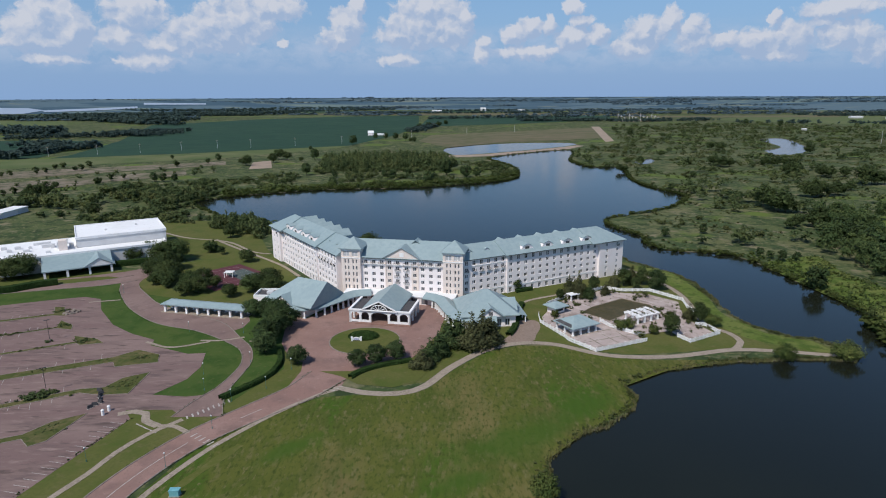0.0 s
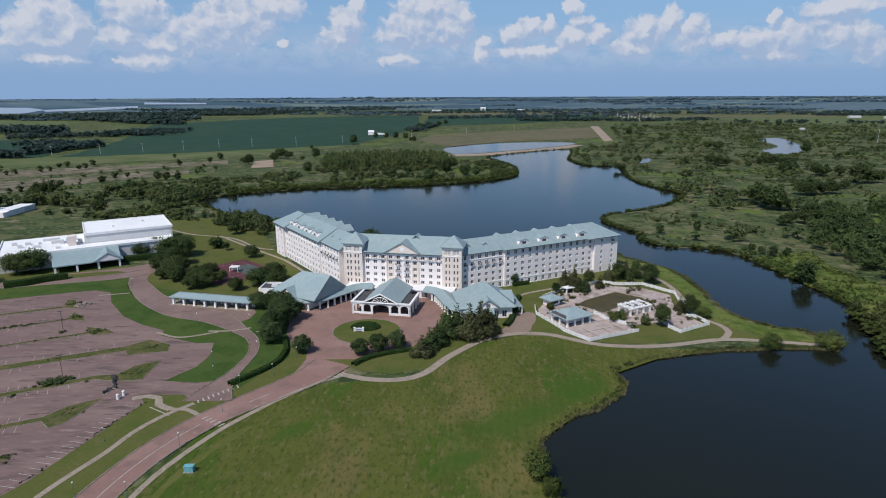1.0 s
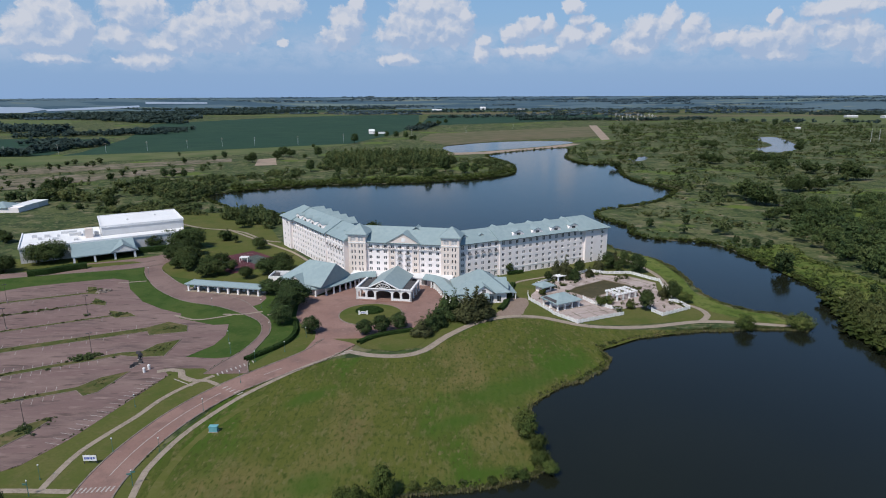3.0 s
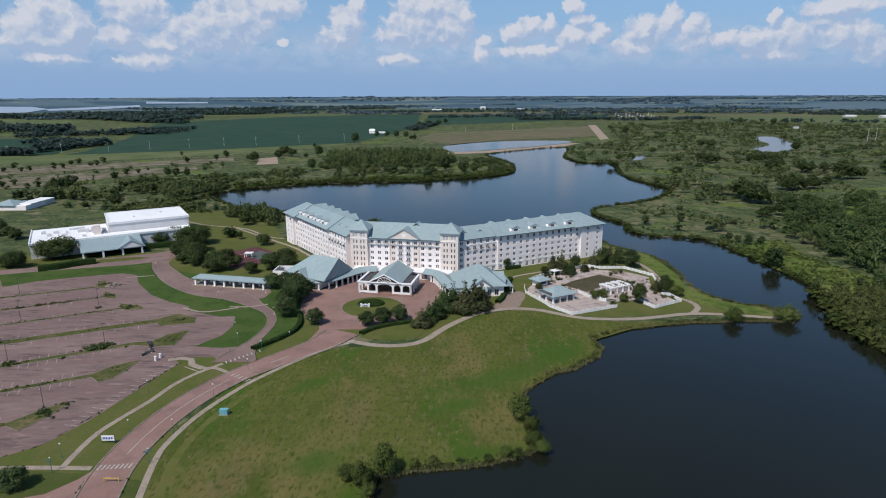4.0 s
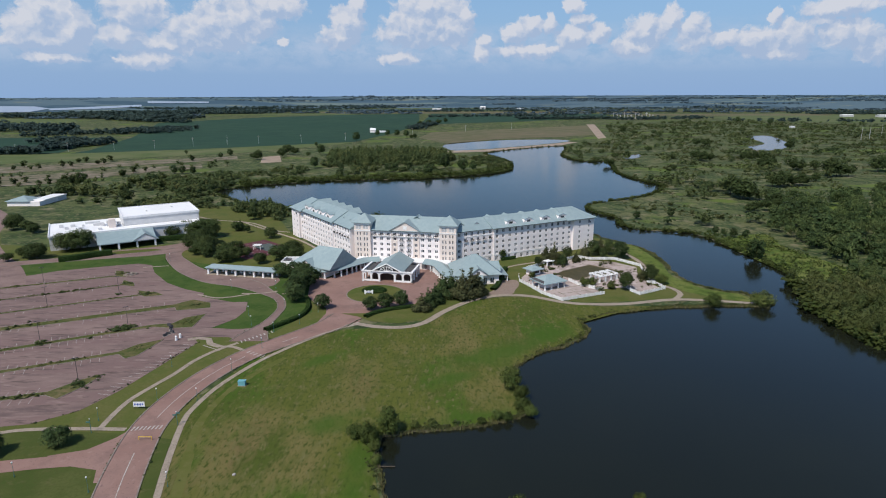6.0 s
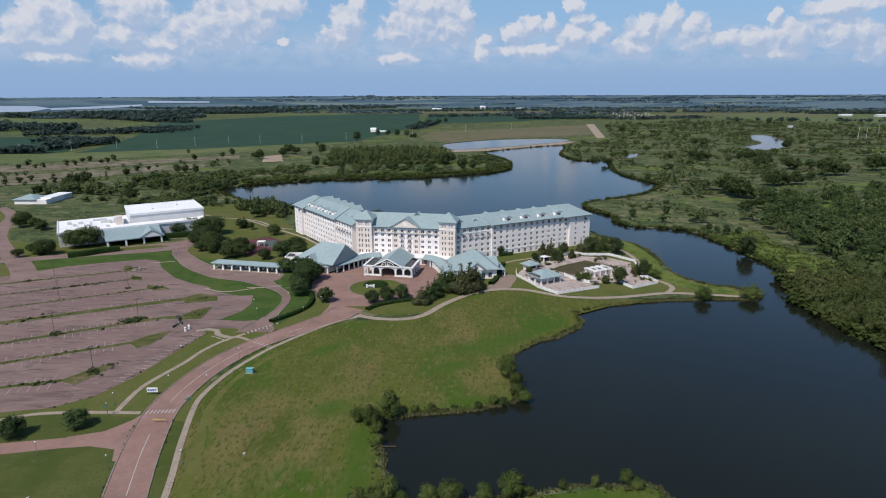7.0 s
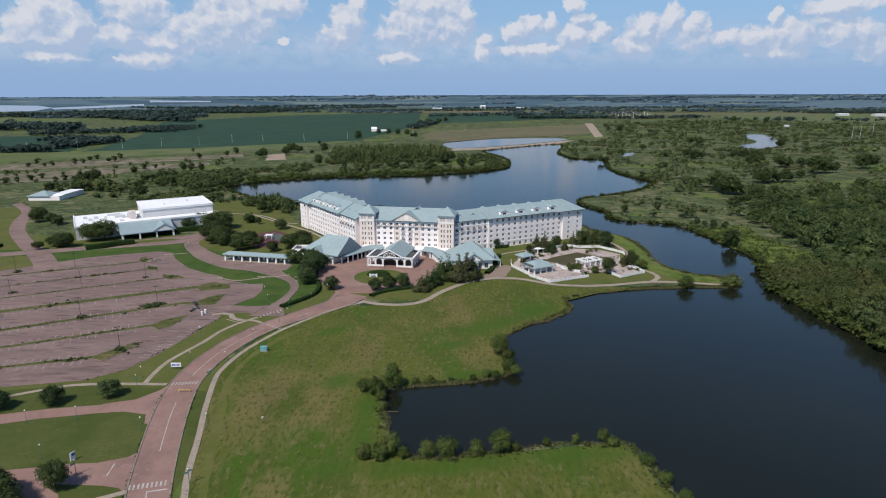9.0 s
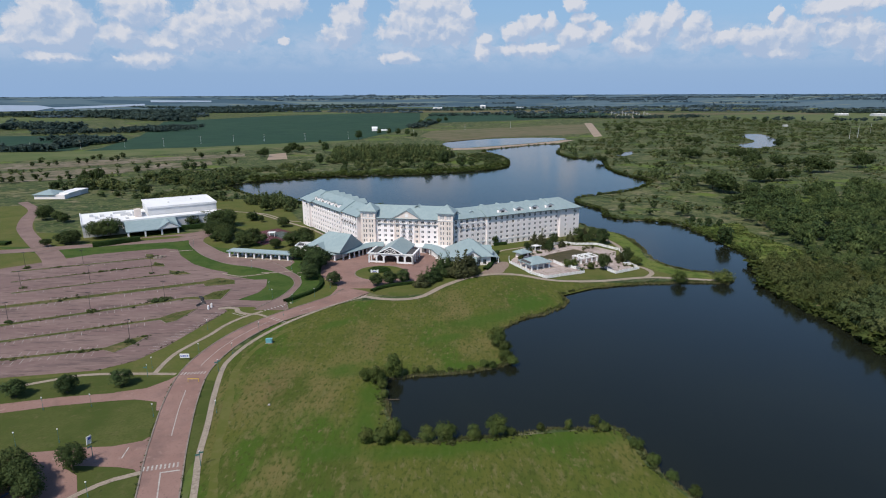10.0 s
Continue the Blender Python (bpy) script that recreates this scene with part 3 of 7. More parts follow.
lake = spline(SHORE_SOUTH + SHORE_NORTH + SHORE_EAST, True, 5.0)
LAKES = [lake,
         spline([(14, 1040), (18, 918), (66, 930), (160, 1005), (236, 1085), (232, 1140), (126, 1134)], True, 8),
         spline([(616, 1190), (680, 1225), (625, 1060), (556, 934), (490, 885), (508, 960), (570, 1030)], True, 10),
         spline([(257, 808), (292, 846), (273, 789), (251, 776)], True, 8)]
rng = random.Random(5)


def ragged(line, amount):
    """The line with the small unevenness of a natural bank."""
    return [(p[0] + amount * noise.noise((p[0] * 0.13, p[1] * 0.13, 0)), p[1] + amount * noise.noise((p[0] * 0.13, p[1] * 0.13, 7))) for p in line]


LAKES = [ragged(r, 2.2) for r in LAKES]
EDGE = 3900.0
rim = [(EDGE * math.cos(2 * math.pi * k / 96), EDGE * math.sin(2 * math.pi * k / 96)) for k in range(96)]
ground = setting("ground", fill([rim] + LAKES), MEADOW, "flat meadow and scrubland around the lake", "ground")
bm = bmesh.new()
for r in LAKES:
    ins = [(p[0], p[1]) for p in r]
    n = len(ins)
    top = [bm.verts.new((x, y, 0.0)) for x, y in ins]
    area = sum(ins[k][0] * ins[(k + 1) % n][1] - ins[(k + 1) % n][0] * ins[k][1] for k in range(n))
    sign = 1 if area > 0 else -1
    low = []
    for k in range(n):
        a, b = ins[k - 1], ins[(k + 1) % n]
        d = Vector((b[0] - a[0], b[1] - a[1])).normalized()
        low.append(bm.verts.new((ins[k][0] - d.y * sign * 0.7, ins[k][1] + d.x * sign * 0.7, -1.6)))
    for k in range(n):
        bm.faces.new((top[k], top[(k + 1) % n], low[(k + 1) % n], low[k]))
setting("bank", bm, BANK, "muddy earth bank along the water's edge", "bank")
bm = bmesh.new()
solid(bm, [(-400, -600, -0.35), (900, -600, -0.35), (900, 1400, -0.35), (-400, 1400, -0.35)], [(0, 1, 2, 3)])
setting("water", bm, WATER, "dark calm lake water reflecting the sky", "water")
# the plain beyond, rising a little to the line of the horizon; blue haze is painted into its colour
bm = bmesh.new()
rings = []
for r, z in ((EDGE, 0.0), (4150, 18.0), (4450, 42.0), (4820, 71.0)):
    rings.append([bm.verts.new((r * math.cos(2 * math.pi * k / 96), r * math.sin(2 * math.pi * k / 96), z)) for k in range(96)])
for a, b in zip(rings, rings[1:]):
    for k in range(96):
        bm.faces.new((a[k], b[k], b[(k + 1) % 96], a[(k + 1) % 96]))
setting("backdrop", bm, FAR, "plain of distant fields and woods, blue haze painted into its colour", "landscape")


def sheet(name, points, z, material, label, category, smooth=False, step=6.0):
    return setting(name, fill([spline(points, True, step) if smooth else points], z), material, label, category)


# fields
sheet("field", [(-560, 880), (-390, 952), (-160, 1092), (-100, 1372), (-60, 1745), (-90, 2740), (-430, 2640), (-700, 2360), (-890, 1925), (-640, 1240), (-560, 935)], 0.30, CROP, "dark green bean field beyond the lake", "field")
sheet("field", [(-900, 860), (-600, 870), (-585, 900), (-640, 1080), (-670, 1235), (-890, 1250), (-1300, 1240), (-1400, 860)], 0.30, CROP, "dark green bean field crossed by tree lines", "field")
sheet("field", [(-1100, 1560), (-1165, 1950), (-1390, 2330), (-2100, 2330), (-1900, 1700)], 0.35, PALE_CROP, "pale green crop field", "field")
sheet("field", [(-60, 1745), (210, 1896), (600, 2200), (720, 2630), (280, 2550), (-35, 2760)], 0.34, CROP, "dark green bean field", "field")
sheet("field", [(-43, 1200), (12, 1040), (110, 1150), (240, 1205), (330, 1270), (414, 1616), (440, 1690), (-20, 1370)], 0.26, FALLOW, "tan fallow field beside the upper pond", "field")
sheet("field", [(930, 2170), (1430, 2610), (2300, 2500), (2500, 1900), (1700, 1720), (1240, 1725), (1070, 1885)], 0.3, PALE_CROP, "pale green pasture on the plain", "field")
sheet("field", [(-540, 750), (-307, 878), (-172, 1046), (-160, 1090), (-184, 1120), (-390, 950), (-560, 880), (-900, 850), (-1000, 600)], 0.2, PALE_CROP, "pale green grass strip beside the fields", "field")
sheet("field", [(-620, 560), (-473, 656), (-384, 717), (-277, 790), (-291, 832), (-412, 770), (-516, 717), (-800, 620)], 0.22, SOIL, "brown bare-earth strip", "field")
sheet("field", [(-560, 470), (-400, 550), (-341, 633), (-286, 687), (-304, 730), (-452, 625), (-650, 540)], 0.22, SOIL, "brown bare-earth strip", "field")
sheet("field", [(-232, 739), (-207, 750), (-231, 837), (-250, 818)], 0.24, TRACK, "patch of bare reddish earth", "field")
sheet("field", [(308, 1150), (330, 1170), (440, 1714), (418, 1716)], 0.35, TRACK, "broad bare dirt strip", "dirt track")
sheet("causeway", [(0, 868), (40, 878), (76, 890), (150, 958), (205, 996), (250, 1066), (238, 1074), (160, 994), (64, 918), (5, 900)], 0.15, TRACK, "sandy causeway between two ponds", "causeway")
for y0, y1, x0, x1, m, lab in ((2800, 3050, -500, 900, FALLOW, "pale stubble field"), (3100, 3300, 300, 2200, PALE_CROP, "pale green field"), (2650, 2800, -1500, -450, PALE_CROP, "pale green field"),
                               (3350, 3600, -900, 500, CROP, "dark green crop field"), (2900, 3050, 1100, 2000, FALLOW, "tan stubble field"), (2400, 2550, 800, 1500, FALLOW, "tan stubble field")):
    sheet("field", [(x0, y0), (x1, y0 - 60), (x1 + 150, y1), (x0 - 120, y1 + 40)], 0.4, m, lab + " far out on the plain", "field")


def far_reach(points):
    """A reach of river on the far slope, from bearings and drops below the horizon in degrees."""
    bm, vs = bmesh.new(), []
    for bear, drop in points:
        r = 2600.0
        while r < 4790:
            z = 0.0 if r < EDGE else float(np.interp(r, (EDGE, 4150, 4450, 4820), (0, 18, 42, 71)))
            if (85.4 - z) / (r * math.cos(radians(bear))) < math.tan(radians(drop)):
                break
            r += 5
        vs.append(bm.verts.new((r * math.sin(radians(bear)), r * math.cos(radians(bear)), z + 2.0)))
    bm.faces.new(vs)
    return setting("river", bm, FARWATER, "river reach far off, pale grey-blue sky light painted into its colour", "river")


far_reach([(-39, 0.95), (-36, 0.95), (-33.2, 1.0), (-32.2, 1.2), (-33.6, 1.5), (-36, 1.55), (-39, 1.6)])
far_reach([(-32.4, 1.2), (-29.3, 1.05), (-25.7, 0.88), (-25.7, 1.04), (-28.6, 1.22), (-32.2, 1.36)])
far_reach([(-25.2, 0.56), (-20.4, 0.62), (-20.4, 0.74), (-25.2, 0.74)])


# lawns
sheet("meadow_strip", [(181, 312), (203, 318), (197, 286), (203, 251), (209, 216), (222, 206), (210, 198), (186, 206), (172, 222), (168, 250), (166, 280), (166, 304)], 0.05, LUSH, "bright green grassy strip on the eastern bank", "grass", True)
sheet("lawn", [(-8, -190), (-34, -75), (-48, 5), (-52, 20), (-58, 46), (-68, 84), (-70, 112), (-64, 133), (-54, 150), (-36, 163), (-26, 164), (-14, 163), (-5, 168), (3, 181), (14, 194), (26, 200), (40, 199),
               (54, 190), (68, 187), (100, 187), (71, 179), (54, 168.4), (56, 161), (53, 155.8), (36.2, 142.6), (24, 130), (23.6, 115), (24, 101.5), (20, 96.8), (4.5, 93.6), (-11.4, 91.4),
               (-16.2, 90), (-16.6, 80), (-14, 66), (-9.5, 54), (-2, 52.8), (16, 55.2), (34, 57.8), (46, 59.6), (49, 56.8), (50.4, 43), (55.4, 31), (64, 12), (80, -34), (95, -71), (147, -190)], 0.03, LAWN,
      "mown lawn with brownish patches and mower stripes", "lawn")
sheet("lawn", [(-240, 30), (-57, 20), (-60, 60), (-70, 100), (-72, 130), (-60, 152), (-40, 170), (-45, 190), (-60, 206), (-70, 230), (-84, 262), (-80, 300), (-120, 330), (-150, 300), (-205, 290), (-260, 300), (-330, 400), (-420, 380), (-420, 100)],
      0.02, VERGE, "green verges between the roads and the car park", "lawn")
sheet("lawn", [(-14, 170), (-6, 172), (3, 185), (14, 198), (26, 203), (40, 202), (62, 192), (100, 196), (118, 194), (136, 189), (131, 203), (119, 210), (112, 230), (115, 258), (111, 288), (100, 303), (88, 312), (40, 290), (0, 240), (-20, 190)],
      0.025, VERGE, "green lawn around the hotel and pool", "lawn", True)
sheet("lawn", [(131, 202), (119, 209), (112, 229), (115, 257), (111, 287), (100, 302), (95, 296), (102, 282), (106, 262), (105.5, 238), (104, 222), (109, 206), (120, 197), (134, 191.5)], 0.035, LUSH, "bright green grass beside the channel", "lawn", True)
sheet("lawn", [(-84, 262), (-60, 262), (-100, 340), (-125, 400), (-150, 420), (-190, 430), (-200, 380), (-130, 320)], 0.025, VERGE, "green lawn beside the hotel wing", "lawn")
sheet("lawn", [(-262, 262), (-205, 262), (-160, 274), (-150, 282), (-138, 262), (-60, 232), (-56, 200), (-52, 182), (-62, 160), (-88, 160), (-94, 176), (-104, 200), (-125, 216), (-150, 240), (-160, 252), (-200, 236)], 0.03, GREENLAWN, "deep green lawns beside the drop-off lane", "lawn")
sheet("lawn", [(-240, 28), (-57, 21), (-60, 60), (-68, 88), (-84, 91), (-110, 93.5), (-137, 88), (-200, 60), (-240, 46)], 0.03, SOUTHGRASS, "short dark green grass between the side roads", "lawn")
wear = [(x, y, 2.1 + 1.5 * noise.noise((x * 0.11, y * 0.11, 2)) + 0.7 * noise.noise((x * 0.5, y * 0.5, 4))) for x, y in ((p[0], p[1]) for p in spline([(-46, 20), (-50, 34), (-54, 47), (-57.5, 62), (-61, 78), (-64.3, 92), (-64.6, 104), (-62.5, 116), (-58, 127), (-52, 138)], step=1.2))]
setting("worn_track", ribbon(wear, z=0.045), DRYGRASS, "faint dry worn track across the lawn", "lawn")

# roads
MAIN = spline([(-16, -190, 9.2), (-39, -75, 9.2), (-54, 5, 9.2), (-58, 20, 9.2), (-61.5, 32, 9.2), (-66.4, 47, 9.4), (-70.2, 60, 9.4), (-74.2, 75, 9.4), (-77.4, 92, 9.2), (-77.3, 105, 9.2), (-75.2, 117, 9),
               (-71.6, 128, 9), (-66, 139, 9), (-60.5, 146.5, 9.2), (-52, 156, 10), (-43, 166, 11.5), (-37, 177, 13)], step=3)
setting("road", ribbon(MAIN, z=0.07), ASPHALT, "worn reddish two-lane hotel drive", "road")
setting("road", ribbon([(-175, 55, 6), (-124, 71.5, 6), (-110, 75.5, 5.5), (-95, 78.2, 5), (-84, 80.2, 5.5), (-77, 80.4, 9)], z=0.065), ASPHALT, "worn reddish side road", "road")
setting("road", ribbon([(-140, 36, 8), (-104, 45, 8), (-88, 47.6, 7.5), (-76, 47.6, 9), (-69, 48, 13)], z=0.06), ASPHALT, "worn reddish side road", "road")
sheet("road", [(-104, 46), (-92, 45), (-84, 40), (-78, 30), (-74, 22), (-90, 15), (-110, 20), (-120, 38)], 0.055, ASPHALT, "worn reddish side car park", "road")
sheet("road", [(-96, 81), (-88, 83.5), (-83.5, 89), (-81, 95), (-76, 90), (-76, 70), (-79, 70), (-81, 75), (-88, 76.5), (-96, 75.5)], 0.068, ASPHALT, "worn reddish road mouth", "road")
sheet("road", [(-92, 51.5), (-82, 52), (-75.5, 54.5), (-73.6, 58), (-68, 56), (-64, 42), (-70, 40.5), (-73, 43.5), (-80, 44.5), (-92, 43)], 0.063, ASPHALT, "worn reddish road mouth", "road")
DROP = spline([(-150, 292, 12), (-149, 281, 9), (-145, 270, 8), (-137, 258, 9.5), (-125, 243, 11), (-108, 229, 13), (-90, 220, 11), (-76.2, 206.5, 5.4), (-69.2, 198, 3.8), (-65.7, 187.5, 3.2), (-65.9, 178, 3.2), (-67.2, 168, 4.5), (-68.5, 160, 9), (-68.5, 152, 14)], step=3)
setting("road", ribbon(DROP, z=0.062), LANE, "curving reddish drop-off lane", "road")
sheet("road", [(-130, 250), (-116, 243), (-98, 239), (-80, 235), (-76, 226), (-80, 214), (-100, 222), (-118, 234)], 0.058, LANE, "reddish apron in front of the covered walk", "road", True)
NROAD = spline([(-300, 238, 9), (-240, 252, 9), (-205, 264, 9), (-180, 271, 8), (-158, 279, 10), (-149, 286, 10)], step=5)
setting("road", ribbon(NROAD, z=0.06), LANE, "worn access road behind the car park", "road")
sheet("road", [(-196, 279), (-160, 296), (-150, 306), (-138, 300), (-140, 288), (-150, 282), (-164, 288)], 0.057, LANE, "worn apron before the white hall", "road", True)
setting("road", ribbon(spline([(-196, 215, 11), (-207.7, 233, 11), (-223, 251.5, 11), (-249, 279.5, 9), (-275.5, 312, 9), (-295, 344.6, 9), (-313, 380, 8), (-345, 415, 7)], step=6), z=0.064), LANE, "worn lane leading north", "road")
sheet("forecourt", [(-48, 168), (-46, 180), (-47, 187), (-53, 192), (-58, 203), (-60, 216), (-60, 230), (-54, 228), (-46, 240), (-36, 252), (2, 244), (1, 232), (-2, 212), (-7, 198), (-11, 190), (-24, 185), (-30, 179), (-32, 167)], 0.075, ASPHALT,
      "reddish paved forecourt of the hotel", "forecourt")
sheet("car_park", [(-68, 152), (-73, 152.5), (-77, 156), (-82, 156), (-90, 156), (-86.3, 151), (-88.5, 142.2), (-91.5, 130.8), (-95.7, 114.7), (-101, 103), (-110, 96), (-137, 91), (-200, 62), (-300, 40), (-300, 190), (-225, 215), (-192, 243.6), (-172, 251.9), (-158, 256.6), (-149.3, 253.5), (-142, 240),
                   (-128, 222.5), (-116, 213), (-105, 207), (-104, 202), (-88, 194.5), (-82, 195), (-79.5, 184), (-80.5, 175), (-86.6, 165), (-76, 163.6), (-70, 165)], 0.05, LOT, "weathered reddish car park with faded stall lines", "car park")
sheet("plaza", [(21, 203), (25, 211), (27, 218), (29, 224), (36, 224), (36.5, 217), (34, 210), (31, 203)], 0.078, DIRTWALK, "worn brownish walk between pavilion and pool", "paving", True, 2)

kb = bmesh.new()
for s in (1, -1):
    kerb(kb, offset(MAIN, s), 0.35)
    kerb(kb, offset(DROP[6:], s), 0.3)
    kerb(kb, offset(NROAD, s), 0.3)
setting("kerb", kb, KERB, "pale concrete kerbs along the roads", "kerb")


# footpaths
PATHS = []


def footpath(points, width, label, step=3):
    PATHS.append(label)
    return setting("path", ribbon(spline(points, step=step), width, 0.08 + 0.004 * len(PATHS)), CONCRETE, label, "path")


footpath([(-36, 166), (-32, 168.5), (-25, 165.6), (-14.7, 164.7), (-6.5, 169), (2.3, 182.7), (14.3, 196), (27, 201.8), (39, 200.6), (52.4, 192.2), (63, 189.6), (78.4, 190), (100, 195), (118, 192.8), (132, 189.4)], 2.8, "pale winding concrete path above the lake")
footpath([(100, 195), (105.5, 202), (105, 210), (100, 219), (102.7, 238), (104, 260), (98, 285), (90, 300)], 2.4, "pale concrete path round the pool lawn")
footpath([(-10, -190), (-33, -75), (-47.5, 8), (-53.5, 31.8), (-58.2, 47.2), (-61.6, 62.3), (-65.8, 78.8), (-69.4, 96.4), (-69.6, 104), (-67.8, 115), (-65, 123.5), (-60.9, 133), (-57, 140), (-47, 154), (-35.8, 165.7)], 1.6, "pale concrete sidewalk beside the drive")
footpath([(-90, 93), (-90.3, 101), (-89.8, 109), (-87.3, 117), (-84, 126), (-81.8, 135), (-78, 143), (-71.8, 150.6)], 1.6, "pale concrete sidewalk beside the drive")
footpath([(-200, 62), (-150, 78), (-132, 83.4), (-121.6, 88.4), (-112, 92.6), (-98, 93.4), (-83, 93)], 1.6, "pale concrete path along the car park")
footpath([(-88, 20), (-79.5, 33.2), (-74.5, 38.2), (-69.4, 40.8)], 1.6, "pale concrete path on the lawn")
footpath([(-91, 153.6), (-87, 155), (-83.4, 154), (-81.6, 150), (-77, 147.2)], 2.2, "pale concrete crossing path", 2)
footpath([(-77, 147.2), (-72.4, 147), (-67.6, 143.6)], 1.5, "pale concrete crossing path", 2)
footpath([(-139, 366), (-119, 344), (-100, 324), (-83.5, 306), (-70, 286)], 1.8, "pale path across the hotel lawn")
footpath([(-190, 395), (-160, 372), (-130, 360), (-108, 336), (-96, 330)], 1.8, "pale path across the hotel lawn")
footpath([(24, 232), (29, 240), (37, 248.5), (51, 256), (58, 262)], 1.6, "pale path in front of the hotel wing")
footpath([(-88, 206), (-80, 206), (-73, 209)], 1.2, "narrow concrete path", 2)
footpath([(-107, 205), (-96, 200), (-84, 205)], 1.2, "narrow concrete path", 2)
footpath([(-70, 205), (-62, 207)], 1.2, "narrow concrete path", 2)
footpath([(-152, 249), (-140, 252)], 1.2, "narrow concrete path", 2)


# car park islands and stall lines
def island(a, b, width, nose):
    """A weedy strip with a kerb round it, which ends in a broad nose."""
    line = [np.array(a) + (np.array(b) - np.array(a)) * k / 12 for k in range(13)]
    ring = [tuple(p) for p in offset(line, width / 2)] + nose + [tuple(p) for p in offset(line, -width / 2)[::-1]]
    ob = sheet("island", ring[::-1], 0.16, WEEDS, "weedy raised strip between faded parking rows", "island")
    kerb(isl, ring + ring[:1], 0.22, 0.0, 0.19)
    return ob


isl = bmesh.new()
ROWS = [((-214.6, 209.4), (-158.0, 234.0), 2.2, [(-163, 243.1), (-158.7, 243), (-152.3, 232.6)]),
        ((-202.9, 192.2), (-148.0, 219.5), 1.4, [(-150.8, 227.3), (-143.3, 222.2), (-141.1, 217.4)]),
        ((-191.3, 175.2), (-132.0, 205.0), 1.8, [(-136.5, 211.2), (-126.1, 208.1), (-122, 204.3), (-129.5, 202.4)]),
        ((-219.6, 139.7), (-111.0, 190.0), 4.4, [(-106.3, 198), (-97.3, 193.9), (-95.1, 187.6), (-107.7, 184.2)]),
        ((-208.5, 114.6), (-109.5, 167.5), 2.8, [(-103.3, 169.8), (-100.9, 176.1), (-94.2, 180.1), (-94.1, 165.7), (-101.7, 164.8)]),
        ((-198.3, 100.5), (-110.0, 142.2), 2.5, [(-106.9, 149.6), (-99.7, 154.1), (-102.5, 140.1), (-105.5, 137.5)]),
        ((-189.9, 91.4), (-116.5, 113.2), 2.4, [(-111.2, 122.3), (-106.3, 126.1), (-107.9, 117.6), (-111.4, 109.7)])]
for a, b, w, tip in ROWS:
    island(a, b, w, tip)
setting("kerb", isl, KERB, "pale kerbs round the car park islands", "kerb")
footpath([(-218.3, 137.5), (-111, 190), (-97.5, 191.5)], 1.1, "narrow concrete walk along a parking strip", 8)

mk = bmesh.new()


def stroke(bm, a, b, w=0.14, z=0.075):
    d = (Vector(b) - Vector(a)).normalized() * 1.0
    n = Vector((-d.y, d.x)) * w / 2
    q = [Vector(a) + n, Vector(a) - n, Vector(b) - n, Vector(b) + n]
    f = bm.faces.new([bm.verts.new((p.x, p.y, z)) for p in q])
    return f


for a, b, w, tip in ROWS:
    A, B = Vector(a), Vector(b)
    d = (B - A).normalized()
    n = Vector((-d.y, d.x))
    for side in (1, -1):
        k = 2.0
        while k < (B - A).length - 3:
            if rng.random() < 0.25 + 0.65 * max(0.0, min(1.0, (205 - (A + d * k).y) / 60)):
                p = A + d * k + n * side * (w / 2 + 0.3)
                stroke(mk, p, p + n * side * (2.2 + rng.random() * 2.0), 0.11)
            k += 2.65
for k in range(17):
    p = Vector((-86.8, 148.5)).lerp(Vector((-97.0, 112)), k / 16)
    stroke(mk, p, p + Vector((-4.1, 0.9)))
for p, q in zip(MAIN, MAIN[1:]):
    if 54 < p[1] < 79 or 97 < p[1] < 137 or 149 < p[1] < 156:
        stroke(mk, (p[0] + 0.3, p[1]), (q[0] + 0.3, q[1]), 0.22, 0.095)
stroke(mk, (-64.9, 40.7), (-60.6, 41.8), 0.45, 0.095)
stroke(mk, (-64.7, 40.6), (-61.2, 31.0), 0.3, 0.095)
stroke(mk, (-83.5, 148.5), (-76, 143.8), 0.35, 0.095)
setting("stall_lines", mk, PAINT, "faded white stall and lane lines", "road marking")["kind"] = "stuff"


def crossing(a, b, count, length, lane):
    """Zebra bars from a to b, each along the direction lane."""
    bm = bmesh.new()
    for k in range(count):
        p = Vector(a).lerp(Vector(b), k / (count - 1))
        stroke(bm, p - Vector(lane) * length / 2, p + Vector(lane) * length / 2, 0.42, 0.1)
    return setting("crossing", bm, PAINT, "worn white zebra crossing bars", "road marking")


crossing((-81.2, 93.2), (-74.2, 94.0), 8, 1.9, (0.05, 1))
crossing((-69.4, 42.2), (-62.0, 44.0), 9, 2.0, (-0.3, 0.95))
crossing((-65.6, 142.6), (-58.4, 137.6), 6, 2.0, (0.55, 0.83))
crossing((-71.0, 151.6), (-62.6, 160.8), 9, 1.9, (-0.5, 0.86))
crossing((-33.8, 167.0), (-31.6, 169.6), 3, 1.6, (0.9, -0.3))
bm = bmesh.new()
stroke(bm, (-77.5, 51.6), (-76.9, 46.8), 0.3, 0.1)
setting("stop_line", bm, PAINT, "worn white stop line", "road marking")

# ---- the hotel ----
HOTEL = thing("hotel", (-17.8, 254, 0), "large white six-storey hotel with pale teal metal roofs", "hotel building")
EAVE, STOREY = 17.3, 2.85
AX = along(-17.8, 253.2, -11.3)


def sill(k):
    return 0.95 + k * STOREY


